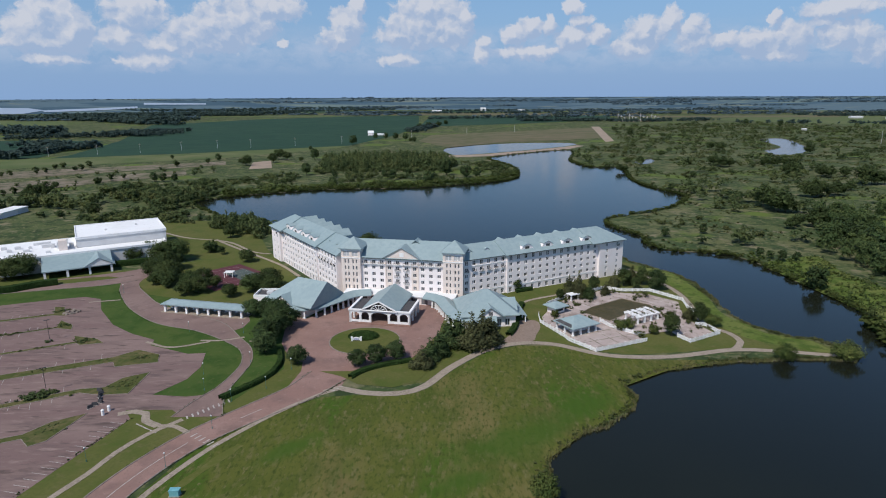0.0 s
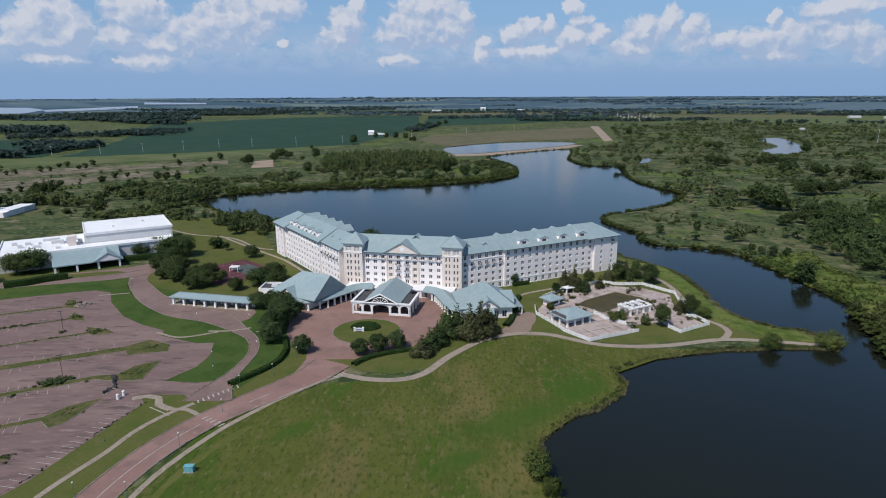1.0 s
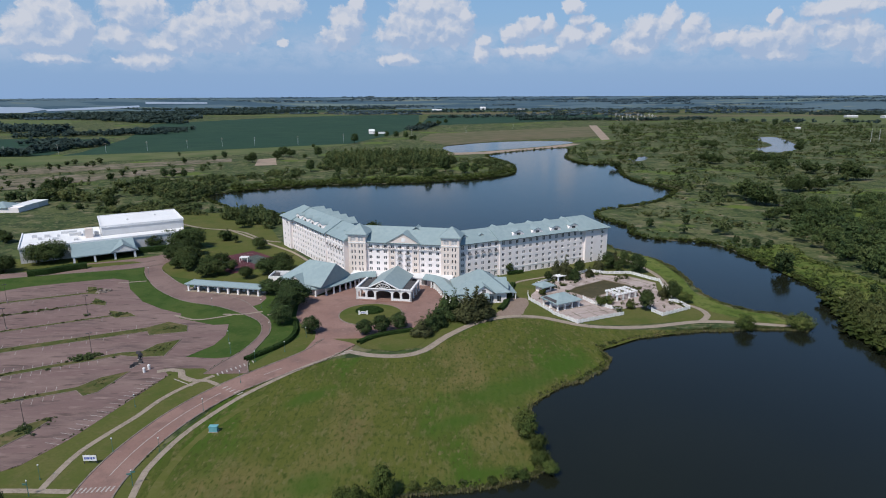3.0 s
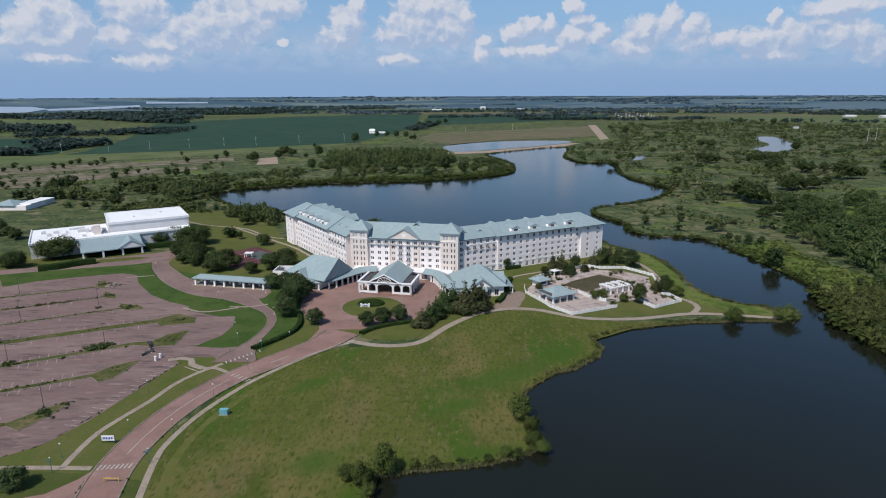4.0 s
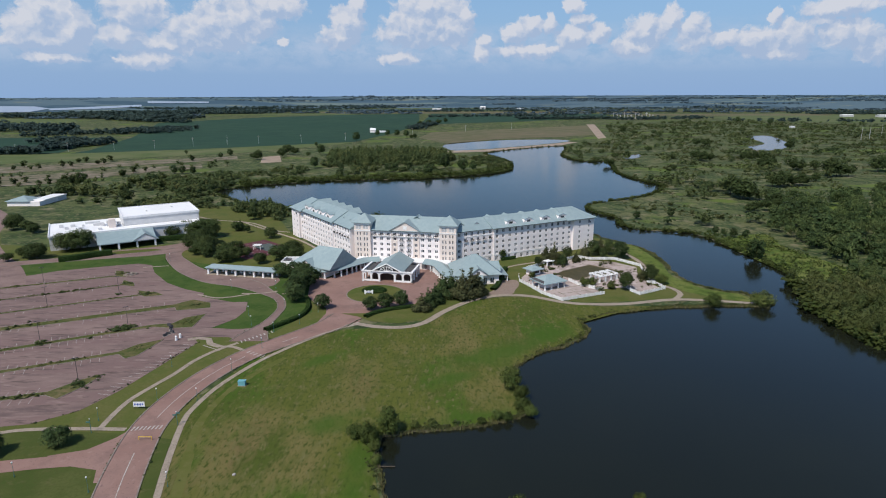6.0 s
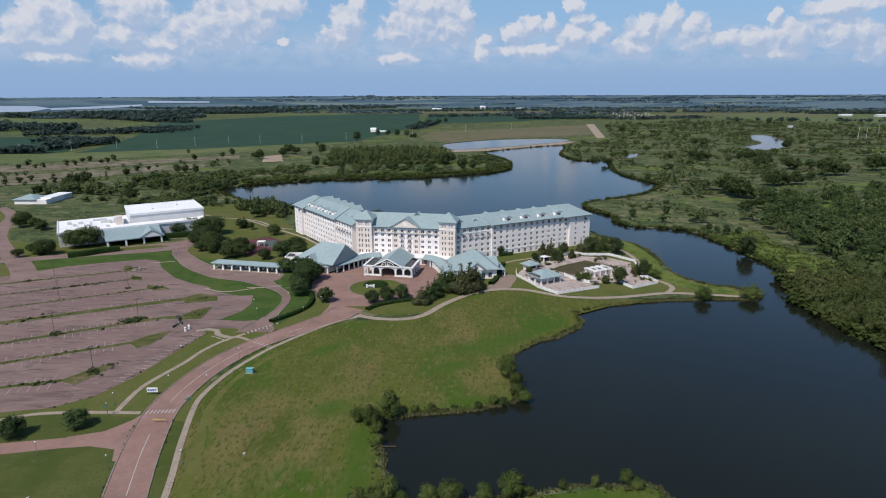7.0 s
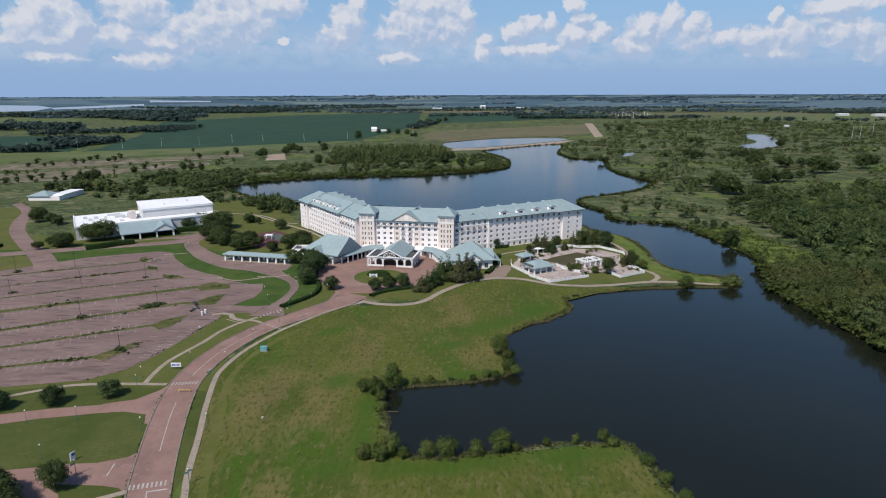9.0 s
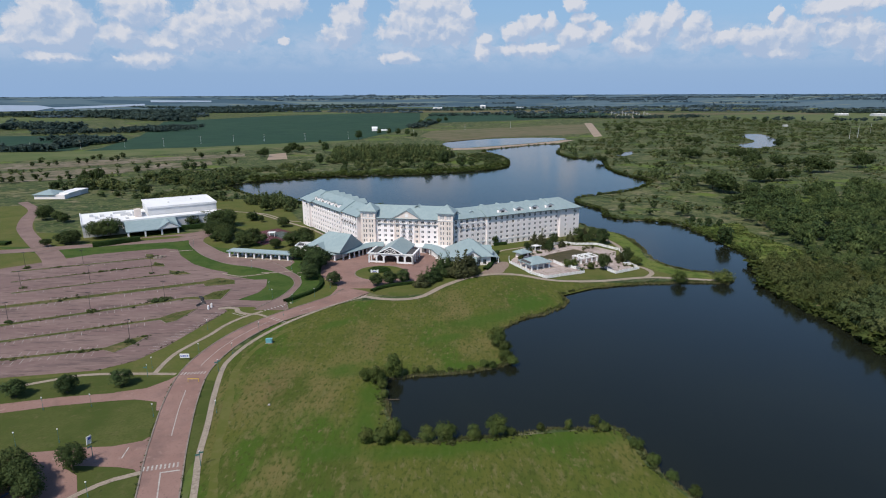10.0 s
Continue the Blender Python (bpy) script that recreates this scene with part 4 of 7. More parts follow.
def wing_wall(m, w, cols, balcony=0, ground_doors=True, material=None, win=1.55, name="wall", back=19.0, top=EAVE):
    """A front wall with its windows and plain side and rear walls behind it."""
    holes = []
    for x in cols:
        for k in range(6):
            tall = k == 0 and ground_doors
            door = k == 5 and win > 1.4
            holes.append((x - win / 2, win, 0.25 if tall else sill(k) - 0.3 if door else sill(k), 2.2 if tall else 2.0 if door else 1.5))
    bm = facade(bmesh.new(), w, 0, top, holes, m)
    solid(bm, [(0, 0, 0), (0, back, 0), (w, back, 0), (w, 0, 0), (0, 0, top), (0, back, top), (w, back, top), (w, 0, top)], [(0, 4, 5, 1), (1, 5, 6, 2), (2, 6, 7, 3)], m)
    wall = part(name, bm, material or STUCCO, HOTEL)
    for x, ww, z, h in holes:
        window(HOTEL, m, ww, h, x, z)
    return wall


def band(m, x0, x1, z, proud=0.15, h=0.35, material=None):
    bm = box(bmesh.new(), x0, x1, -proud, 0.0, z, z + h, m)
    return part("band", bm, material or TRIM, HOTEL)


def balcony(m, x, z, w=2.2, deep=0.5):
    """A shallow balcony with a slab, posts and bars."""
    bm = box(bmesh.new(), x - w / 2, x + w / 2, -deep, 0.0, z - 0.15, z, m)
    slab = part("balcony", bm, TRIM, HOTEL)
    bm = bmesh.new()
    box(bm, x - w / 2, x + w / 2, -deep, -deep + 0.05, z + 0.95, z + 1.02, m)
    for k in range(13):
        q = x - w / 2 + w * k / 12
        box(bm, q - 0.04, q + 0.04, -deep + 0.01, -deep + 0.04, z, z + 0.95, m)
    part("railing", bm, RAIL, slab)
    return slab


def dormer(m, x, z, y, w=4.4, h=1.7, deep=5.0, win=True):
    """A small gabled dormer that stands out of the front slope."""
    bm = bmesh.new()
    solid(bm, [(x - w / 2, y, z), (x + w / 2, y, z), (x + w / 2, y, z + h), (x - w / 2, y, z + h), (x - w / 2, y + deep, z), (x + w / 2, y + deep, z), (x + w / 2, y + deep, z + h), (x - w / 2, y + deep, z + h)],
          [(0, 1, 2, 3), (1, 5, 6, 2), (4, 0, 3, 7), (3, 2, 6, 7)], m)
    solid(bm, [(x - w / 2, y, z + h), (x + w / 2, y, z + h), (x, y, z + h + 0.8)], [(0, 1, 2)], m)
    if win:
        for s in (-1, 1):
            solid(bm, [(x + s * w / 2, y, z), (x + s * (w / 2 + 1.5), y, z + 0.3), (x + s * w / 2, y, z + h), (x + s * w / 2, y + deep, z), (x + s * (w / 2 + 1.5), y + deep, z + 0.3), (x + s * w / 2, y + deep, z + h)], [(0, 1, 2), (1, 4, 5, 2)], m)
    body = part("dormer", bm, STUCCO, HOTEL)
    bm = gable(bmesh.new(), x, w / 2 + 0.35, y - 0.25, y + deep + 2.5, z + h + 0.1, 0.95, m)
    part("dormer_roof", bm, ROOF, body)
    if win:
        g = box(bmesh.new(), x - 1.1, x + 1.1, y - 0.03, y, z + 0.5, z + 1.6, m)
        part("dormer_window", g, GLASS, body)
    return body


def cross_roof(m, x, w, y0, y1, z, rise, name="cross_roof"):
    return part(name, gable(bmesh.new(), x, w / 2, y0, y1, z, rise, m), ROOF, HOTEL)


DEEP = 19.0
# centre block between the towers: local x from -18 to 18
C = AX @ Matrix.Translation((-18.2, 0, 0))
cols = [1.9, 5.5, 9.1, 12.6, 16.2, 20.2, 23.8, 27.3, 30.9, 34.5]
wing_wall(C, 36.4, cols, ground_doors=False)
for x0, x1 in ((0, 36.4),):
    band(C, x0, x1, sill(5) - 0.75, 0.35, 0.3)
    band(C, x0, x1, EAVE - 0.9, 0.12, 0.5)
for x in (11.0, 25.4):
    bm = box(bmesh.new(), x - 0.25, x + 0.25, -0.4, 0.0, 0, EAVE - 0.4, C)
    part("pilaster", bm, BEIGE, HOTEL)
for x0 in (11.25, 22.35):
    holes = [(12.6 - 0.775 - 11.25 if x0 < 12 else 23.8 - 0.775 - 22.35, 1.55, sill(k), 1.5) for k in range(5)]
    part("bay", facade(bmesh.new(), 2.8, 0, sill(5) - 0.75, holes, C @ Matrix.Translation((x0, -0.14, 0)), 0.14), BEIGE, HOTEL, "beige stucco bay")
for x in (3.7, 7.3, 29.1, 32.7, 14.4, 22.0):
    part("column", box(bmesh.new(), x - 0.2, x + 0.2, -0.35, -0.002, sill(5) - 0.45, EAVE - 0.9, C), TRIM, HOTEL)
for x in cols:
    balcony(C, x, sill(5) - 0.4, 2.9, 0.9)
for x in (16.2, 20.2):
    for k in (2, 3, 4):
        balcony(C, x, sill(k) - 0.4, 2.6)
part("roof", hip(bmesh.new(), 36.4 + 8, DEEP, EAVE, 6.0, 0.9, (False, False), C @ Matrix.Translation((-4, 0, 0))), ROOF, HOTEL)
part("gutter", box(bmesh.new(), 0, 36.4, -0.96, -0.84, EAVE - 0.02, EAVE + 0.3, C), GUTTER, HOTEL, "dark gutter under the eaves")
# the pediment
bm = solid(bmesh.new(), [(10.0, -0.6, EAVE + 0.35), (26.4, -0.6, EAVE + 0.35), (18.2, -0.6, EAVE + 5.0), (10.0, 0.4, EAVE + 0.35), (26.4, 0.4, EAVE + 0.35), (18.2, 0.4, EAVE + 5.0)], [(0, 1, 2), (3, 5, 4), (0, 3, 4, 1)], C)
ped = part("pediment", bm, BEIGE, HOTEL)
part("pediment_trim", box(bmesh.new(), 9.6, 26.8, -0.8, 0.2, EAVE + 0.05, EAVE + 0.4, C), TRIM, ped)
part("pediment_vent", box(bmesh.new(), 17.2, 19.2, -0.66, -0.601, EAVE + 1.2, EAVE + 2.9, C), TRIM, ped)
part("pediment_roof", gable(bmesh.new(), 18.2, 9.2, -1.1, 11.5, EAVE + 0.15, 5.2, C, 0.3), ROOF, ped)
cross_roof(C, 22.5, 8.0, 7.5, 13.0, EAVE + 3.6, 3.3)


def tower(m, w=8.6, d=9.5, top=21.3):
    """A corner tower with slit windows, a belt, big top windows and a pyramid roof."""
    holes = []
    for x in (2.5, 6.1):
        for dx in (-0.75, 0.75):
            for k in range(5):
                holes.append((x + dx - 0.34, 0.68, 3.5 + k * 2.85, 1.75))
    for x in (2.4, 6.2):
        holes.append((x - 1.3, 2.6, top - 3.3, 2.2))
    bm = facade(bmesh.new(), w, 0, top, holes, m)
    solid(bm, [(0, 0, 0), (0, d, 0), (w, d, 0), (w, 0, 0), (0, 0, top), (0, d, top), (w, d, top), (w, 0, top)], [(0, 4, 5, 1), (1, 5, 6, 2), (2, 6, 7, 3)], m)
    body = part("tower", bm, BEIGE, HOTEL, "beige stucco corner tower")
    for x, ww, z, h in holes:
        window(body, m, ww, h, x, z, 2 if ww > 1 else 1, glass=BLIND if ww > 1 else GLASS)
    part("tower_belt", box(bmesh.new(), -0.15, w + 0.15, -0.2, d, top - 4.1, top - 3.75, m), TRIM, body)
    part("tower_crown", box(bmesh.new(), -0.1, w + 0.1, -0.12, d, top - 0.9, top, m), TRIM, body)
    part("tower_roof", pyramid(bmesh.new(), w, d, top, 4.3, 0.9, m), ROOF, body)


tower(AX @ Matrix.Translation((18.2, -1.4, 0)))
tower(AX @ Matrix.Translation((-26.8, -1.6, 0)))


def wing(m, near, far, end, mirror, rise):
    """A wing: a near stretch with balconies, a far stretch with dormers and an end block. m runs along its front from the tower outward,
    or towards the tower for the mirrored one."""
    total = near + far + end
    xs = (0, near, near + far) if not mirror else (end + far, end, 0)
    n_m, f_m, e_m = (m @ Matrix.Translation((x, 0, 0)) for x in xs)
    n_m = n_m @ Matrix.Translation((0, 0.7, 0))
    e_m = e_m @ Matrix.Translation((0, -1.3, 0))
    n_cols = [near * (k + 0.5) / 6 for k in range(6)]
    f_cols = [far * (k + 0.5) / 13 for k in range(13)]
    e_cols = [end * 0.3, end * 0.75]
    wing_wall(n_m, near, n_cols)
    wing_wall(f_m, far, f_cols)
    wing_wall(e_m, end, e_cols, win=1.3, back=DEEP + 2.4)
    for mm, w in ((n_m, near), (f_m, far)):
        band(mm, 0, w, sill(5) - 0.75, 0.12, 0.28)
        band(mm, 0, w, sill(1) - 0.8, 0.12, 0.28)
    for mm, w, out in ((n_m, near, 0.56), (f_m, far, 1.16), (e_m, end, 1.16)):
        part("gutter", box(bmesh.new(), 0, w, -out, -out + 0.12, EAVE - 0.02, EAVE + 0.3, mm), GUTTER, HOTEL, "dark gutter under the eaves")
    for x in n_cols:
        balcony(n_m, x, sill(4) - 0.3, 2.0)
    for x in e_cols[1:]:
        balcony(e_m, x, sill(5) - 0.4, 1.8)
    part("roof", hip(bmesh.new(), near + 0.5, DEEP - 0.7, EAVE, rise - 0.3, 0.5, (False, False), n_m), ROOF, HOTEL)
    part("roof", hip(bmesh.new(), far, DEEP, EAVE, rise, 1.1, (False, False), f_m), ROOF, HOTEL)
    part("roof", hip(bmesh.new(), end + 4, DEEP + 2.4, EAVE, rise + 0.5, 1.1, (mirror, not mirror), e_m @ Matrix.Translation((0 if mirror else -4, 0, 0)), run=9.0), ROOF, HOTEL)
    for k in range(4):
        dormer(f_m, far * ((0.22 + 0.22 * k) if not mirror else (0.16 + 0.22 * k)), EAVE + 1.0, 1.3, 4.2 if not mirror else 5.0, 1.9 if not mirror else 2.3)
    for k in range(5):
        cross_roof(f_m, far * (0.08 + 0.21 * k), 7.0 if not mirror else 8.5, 9.5, 14.5 if not mirror else 18.5, EAVE + rise - 2.2, 2.4 if not mirror else 2.6)
    for x in (0.25, 0.65):
        dormer(n_m, near * x, EAVE + 2.3, 4.2, 2.2, 0.3, 3.0, False)


wing(along(8.6, 248.6, 27.0), 22.0, 51.5, 14.5, False, 4.8)
wing(along(-91.5, 324.6, 303.8), 20.5, 46.5, 11.8, True, 5.8)

# lobby, portico and arms
LOBBY = thing("lobby", AX @ Matrix.Translation((0, -8, 0)), "low white flat-roofed lobby in front of the hotel", "lobby building")
bm = box(bmesh.new(), -24, 24, -8.0, -0.5, 0, 3.2, AX)
part("wall", bm, STUCCO, LOBBY)
bm = box(bmesh.new(), -24.4, 24.4, -8.3, -0.45, 3.2, 3.55, AX)
part("roof", bm, WHITEROOF, LOBBY, "white flat roof")
for k in range(10):
    x = -20.5 + 4.4 * k
    part("window", box(bmesh.new(), x, x + 2.6, -8.06, -8.0, 0.4, 2.8, AX), GLASS, LOBBY)

PORTICO = thing("portico", AX @ Matrix.Translation((0, -27, 0)), "white arched porte-cochere with a teal gable roof", "portico")
PF = AX @ Matrix.Translation((-13.0, -32.2, 0))
PW, PD = 24.4, 15.2


def arch_wall(bm, m, openings, w, z1, thick=0.6):
    """A wall of piers with round-topped openings, each (x0, x1, springing)."""
    pts = [(0, 0)]
    for x0, x1, zs in openings:
        r, cx = (x1 - x0) / 2, (x0 + x1) / 2
        pts += [(x0, 0), (x0, zs)] + [(cx - r * math.cos(math.pi * k / 8), zs + min(r, z1 - zs - 0.5) * math.sin(math.pi * k / 8)) for k in range(1, 8)] + [(x1, zs), (x1, 0)]
    pts += [(w, 0), (w, z1), (0, z1)]
    tri = geometry.tessellate_polygon([[Vector((x, z, 0)) for x, z in pts]])
    front = [bm.verts.new(m @ Vector((x, 0, z))) for x, z in pts]
    rear = [bm.verts.new(m @ Vector((x, thick, z))) for x, z in pts]
    for t in tri:
        bm.faces.new([front[i] for i in t])
        bm.faces.new([rear[i] for i in reversed(t)])
    for k in range(len(pts)):
        j = (k + 1) % len(pts)
        bm.faces.new((front[k], front[j], rear[j], rear[k]))
    return bm


part("front_arcade", arch_wall(bmesh.new(), PF, [(0.9, 4.1, 3.2), (5.0, 8.0, 3.2), (8.9, 15.5, 3.4), (16.4, 19.4, 3.2), (20.3, 23.5, 3.2)], PW, 4.9), TRIM, PORTICO)
side = PF @ pose(PW, 0, 0, 0, 0, 90)
part("side_arcade", arch_wall(bmesh.new(), side, [(0.9, 4.6, 3.2), (5.6, 9.6, 3.2), (10.6, 14.3, 3.2)], PD, 4.9), TRIM, PORTICO)
side = PF @ pose(0.6, 0, 0, 0, 0, 90)
part("side_arcade", arch_wall(bmesh.new(), side, [(0.9, 4.6, 3.2), (5.6, 9.6, 3.2), (10.6, 14.3, 3.2)], PD, 4.9), TRIM, PORTICO)
bm = box(bmesh.new(), 0.6, PW - 0.6, 0.6, PD, 4.5, 4.75, PF)
part("flat_roof", bm, DARKROOF, PORTICO, "dark flat side roofs")
bm = bmesh.new()
for x0, x1, y0, y1 in ((-0.25, PW + 0.25, -0.3, 0.7), (-0.25, 0.7, 0.7, PD), (PW - 0.7, PW + 0.25, 0.7, PD)):
    box(bm, x0, x1, y0, y1, 4.9, 5.45, PF)
part("parapet", bm, TRIM, PORTICO)
part("gable_roof", gable(bmesh.new(), PW / 2, 7.6, -0.4, PD + 8, 5.1, 4.1, PF, 0.35), ROOF, PORTICO)
for x0, x1 in ((0.9, 4.1), (5.0, 8.0), (16.4, 19.4), (20.3, 23.5)):
    part("low_wall", box(bmesh.new(), x0, x1, 0.1, 0.5, 0.32, 1.15, PF), TRIM, PORTICO)
# the fan truss in the gable: raking boards, ring and spokes
bm = bmesh.new()
a0, a1, ap = Vector((PW / 2 - 7.3, -0.45, 5.3)), Vector((PW / 2 + 7.3, -0.45, 5.3)), Vector((PW / 2, -0.45, 9.05))
for p, q, r in ((a0, ap, 0.3), (ap, a1, 0.3), (a0, a1, 0.25)):
    tube(bm, PF @ p, PF @ q, r, n=6)
hub = Vector((PW / 2, -0.45, 5.4))
ring = [hub + Vector((3.2 * math.cos(math.pi * k / 12), 0, 2.3 * math.sin(math.pi * k / 12))) for k in range(13)]
for p, q in zip(ring, ring[1:]):
    tube(bm, PF @ p, PF @ q, 0.16, n=6)
for k in (2, 4, 6, 8, 10):
    tube(bm, PF @ hub, PF @ ring[k], 0.13, n=6)
part("fan_truss", bm, TRIM, PORTICO, "white fan-shaped truss")
part("gable_screen", solid(bmesh.new(), [(PW / 2 - 7.0, 0.3, 5.1), (PW / 2 + 7.0, 0.3, 5.1), (PW / 2, 0.3, 8.75)], [(0, 1, 2)], PF), DARKIN, PORTICO)
part("plinth", box(bmesh.new(), 3, PW + 0.5, -1.6, PD, 0.0, 0.32, PF), BRICK, PORTICO)


def arm(side):
    """A colonnaded walk with a pitched teal roof that curves from the pavilion to the lobby."""
    base = AX @ Matrix.Translation((side * 26, -22, 0))
    root = thing("covered_walk", base, "curved white colonnade with a teal metal roof", "covered walk", "colonnades beside the portico")
    line = spline([(side * 44, -28.5), (side * 36, -29.8), (side * 29.5, -27.5), (side * 24.5, -19), (side * 19, -9.5), (side * 12, -6.5)], step=2.5)
    rows, bm = [], bmesh.new()
    lf, rf = offset([tuple(p) for p in line], 3.6), offset([tuple(p) for p in line], -3.6)
    for p, l, r in zip(line, lf, rf):
        rows.append([bm.verts.new(AX @ Vector((*q[:2], z))) for q, z in ((l, 3.6), (p, 5.3), (r, 3.6), (r, 3.3), (l, 3.3))])
    for a, b in zip(rows, rows[1:]):
        for k in range(5):
            bm.faces.new((a[k], a[(k + 1) % 5], b[(k + 1) % 5], b[k]))
    bm.faces.new(rows[0])
    bm.faces.new(rows[-1][::-1])
    part("roof", bm, ROOF, root)
    inner = offset([tuple(p) for p in line], -2.9 if side < 0 else 2.9)
    for p in inner[1:-2]:
        bm = box(bmesh.new(), p[0] - 0.32, p[0] + 0.32, p[1] - 0.32, p[1] + 0.32, 0, 3.3, AX)
        box(bm, p[0] - 0.42, p[0] + 0.42, p[1] - 0.42, p[1] + 0.42, 0, 0.5, AX)
        part("column", bm, TRIM, root)
    back_line = offset([tuple(p) for p in line], 2.9 if side < 0 else -2.9)
    part("back_wall", kerb(bmesh.new(), [tuple((AX @ Vector((*p, 0)))[:2]) for p in back_line], 0.3, 0.0, 3.3), DARKIN, root)


arm(-1)
arm(1)


def pavilion(side):
    """A hip-roofed pavilion with white walls and a small front gable."""
    m = AX @ Matrix.Translation((side * 38.5, -19.0, 0)) @ pose(0, 0, 0, 0, 0, side * 18)
    root = thing("pavilion", m, "white pavilion with a tall teal hip roof", "pavilion", "pavilions beside the forecourt")
    w, d = 20.0, 19.0
    q = m @ Matrix.Translation((-w / 2, -d / 2, 0))
    holes = [(x, 1.8, 0.5, 2.6) for x in (2.0, 5.2, 12.8, 16.0)]
    bm = facade(bmesh.new(), w, 0, 4.6, holes, q)
    solid(bm, [(0, 0, 0), (0, d, 0), (w, d, 0), (w, 0, 0), (0, 0, 4.6), (0, d, 4.6), (w, d, 4.6), (w, 0, 4.6)], [(0, 4, 5, 1), (1, 5, 6, 2), (2, 6, 7, 3)], q)
    part("wall", bm, STUCCO, root)
    for x, ww, z, h in holes:
        window(root, q, ww, h, x, z)
    part("roof", hip(bmesh.new(), w + (3 if side < 0 else 0), d, 4.6, 8.0 if side < 0 else 7.4, 1.3, (True, side > 0), q, run=10.5), ROOF, root)
    if side < 0:
        part("end_gable", solid(bmesh.new(), [(w - 0.1, 0.6, 4.6), (w - 0.1, d - 0.6, 4.6), (w - 0.1, d / 2, 12.0)], [(0, 1, 2)], q), STUCCO, root)
    bm = solid(bmesh.new(), [(w / 2 - 4.6, -1.6, 4.7), (w / 2 + 4.6, -1.6, 4.7), (w / 2, -1.6, 7.9), (w / 2 - 4.6, -1.2, 4.7), (w / 2 + 4.6, -1.2, 4.7), (w / 2, -1.2, 7.9)], [(0, 1, 2), (3, 5, 4), (0, 3, 4, 1)], q)
    g = part("front_gable", bm, STUCCO, root)
    part("gable_roof", gable(bmesh.new(), w / 2, 5.6, -2.2, 7.5, 4.6, 3.9, q, 0.3), ROOF, g)
    if side > 0:
        bm = solid(bmesh.new(), [(w + 0.3, 3, 4.1), (w + 5.2, 3, 3.0), (w + 5.2, d + 1, 3.0), (w + 0.3, d + 1, 4.1), (w + 0.3, 3, 3.8), (w + 5.2, 3, 2.75), (w + 5.2, d + 1, 2.75), (w + 0.3, d + 1, 3.8)], [(0, 1, 2, 3), (4, 7, 6, 5), (0, 4, 5, 1), (1, 5, 6, 2), (2, 6, 7, 3), (3, 7, 4, 0)], q)
        part("lean_to_roof", bm, ROOF, root)
        for y in (3.4, 8.0, 12.6, 17.2):
            part("column", box(bmesh.new(), w + 4.6, w + 5.0, y, y + 0.4, 0, 2.9, q), TRIM, root)
    part("side_gable_roof", gable(bmesh.new(), d / 2, 5.0, -1.9, 8.0, 4.9, 3.6, q @ Matrix.Translation((w, 0, 0)) @ Matrix.Rotation(math.pi / 2, 4, 'Z'), 0.3), ROOF, root)
    part("gable_window", box(bmesh.new(), w / 2 - 0.8, w / 2 + 0.8, -1.64, -1.6, 5.2, 6.6, q), GLASS, g)


pavilion(-1)
pavilion(1)

# ---- walled service yard beside the pavilion ----
YARD = thing("service_yard", (-77.5, 251, 0), "low white service block with a parapet round its dark roof", "building")
Y = along(-81.0, 247.6, -3)
part("wall", box(bmesh.new(), 0, 12.5, 0, 9.5, 0, 2.6, Y), STUCCO, YARD)
part("roof", box(bmesh.new(), 0.5, 12.0, 0.5, 9.0, 2.6, 2.72, Y), DARKROOF, YARD, "dark flat roof")
for x0, x1, y0, y1 in ((0, 12.5, 0, 0.5), (0, 12.5, 9.0, 9.5), (0, 0.5, 0.5, 9.0), (12.0, 12.5, 0.5, 9.0)):
    part("parapet", box(bmesh.new(), x0, x1, y0, y1, 2.6, 3.5, Y), TRIM, YARD)
part("roof_unit", box(bmesh.new(), 4.5, 7.0, 4.0, 6.0, 2.72, 3.7, Y), GREYWALL, YARD)

# ---- covered walk at the drop-off ----
SHELTER = thing("drop_off_shelter", (-97, 236, 0), "long white-columned shelter with a teal roof", "shelter")
S = along(-114.5, 236.8, -13.6)
part("roof", hip(bmesh.new(), 36, 5.6, 3.3, 1.0, 0.8, (True, True), S), ROOF, SHELTER)
for k in range(8):
    x = 0.6 + 34.6 * k / 7
    for y in (0.3, 5.0):
        part("column", box(box(bmesh.new(), x - 0.4, x + 0.4, y - 0.4, y + 0.4, 0, 3.3, S), x - 0.5, x + 0.5, y - 0.5, y + 0.5, 0, 0.4, S), TRIM, SHELTER)
part("beam", box(bmesh.new(), -0.4, 36.4, -0.1, 0.5, 2.9, 3.3, S), TRIM, SHELTER)
part("floor_slab", box(bmesh.new(), -1, 37, -0.8, 6.4, 0.0, 0.18, S), CONCRETE, SHELTER)

# ---- the white hall ----
HALL = thing("events_hall", (-193, 314, 0), "white flat-roofed hall with a tall rear block", "hall building")
HM = along(-193, 314, 31)
part("tall_block", box(bmesh.new(), 0, 43.5, 0, 36, 0, 12.6, HM), GREYWALL, HALL)
part("roof", box(bmesh.new(), -0.4, 43.9, -0.4, 36.4, 12.6, 13.3, HM), WHITEROOF, HALL)
part("low_block", box(bmesh.new(), -39, 42, -12, 30, 0, 7.6, HM), GREYWALL, HALL)
part("low_roof", box(bmesh.new(), -39.4, 42.4, -12.4, -0.4, 7.6, 8.1, HM), WHITEROOF, HALL)
part("low_roof", box(bmesh.new(), -39.4, -0.4, -0.4, 30.4, 7.6, 8.1, HM), WHITEROOF, HALL)
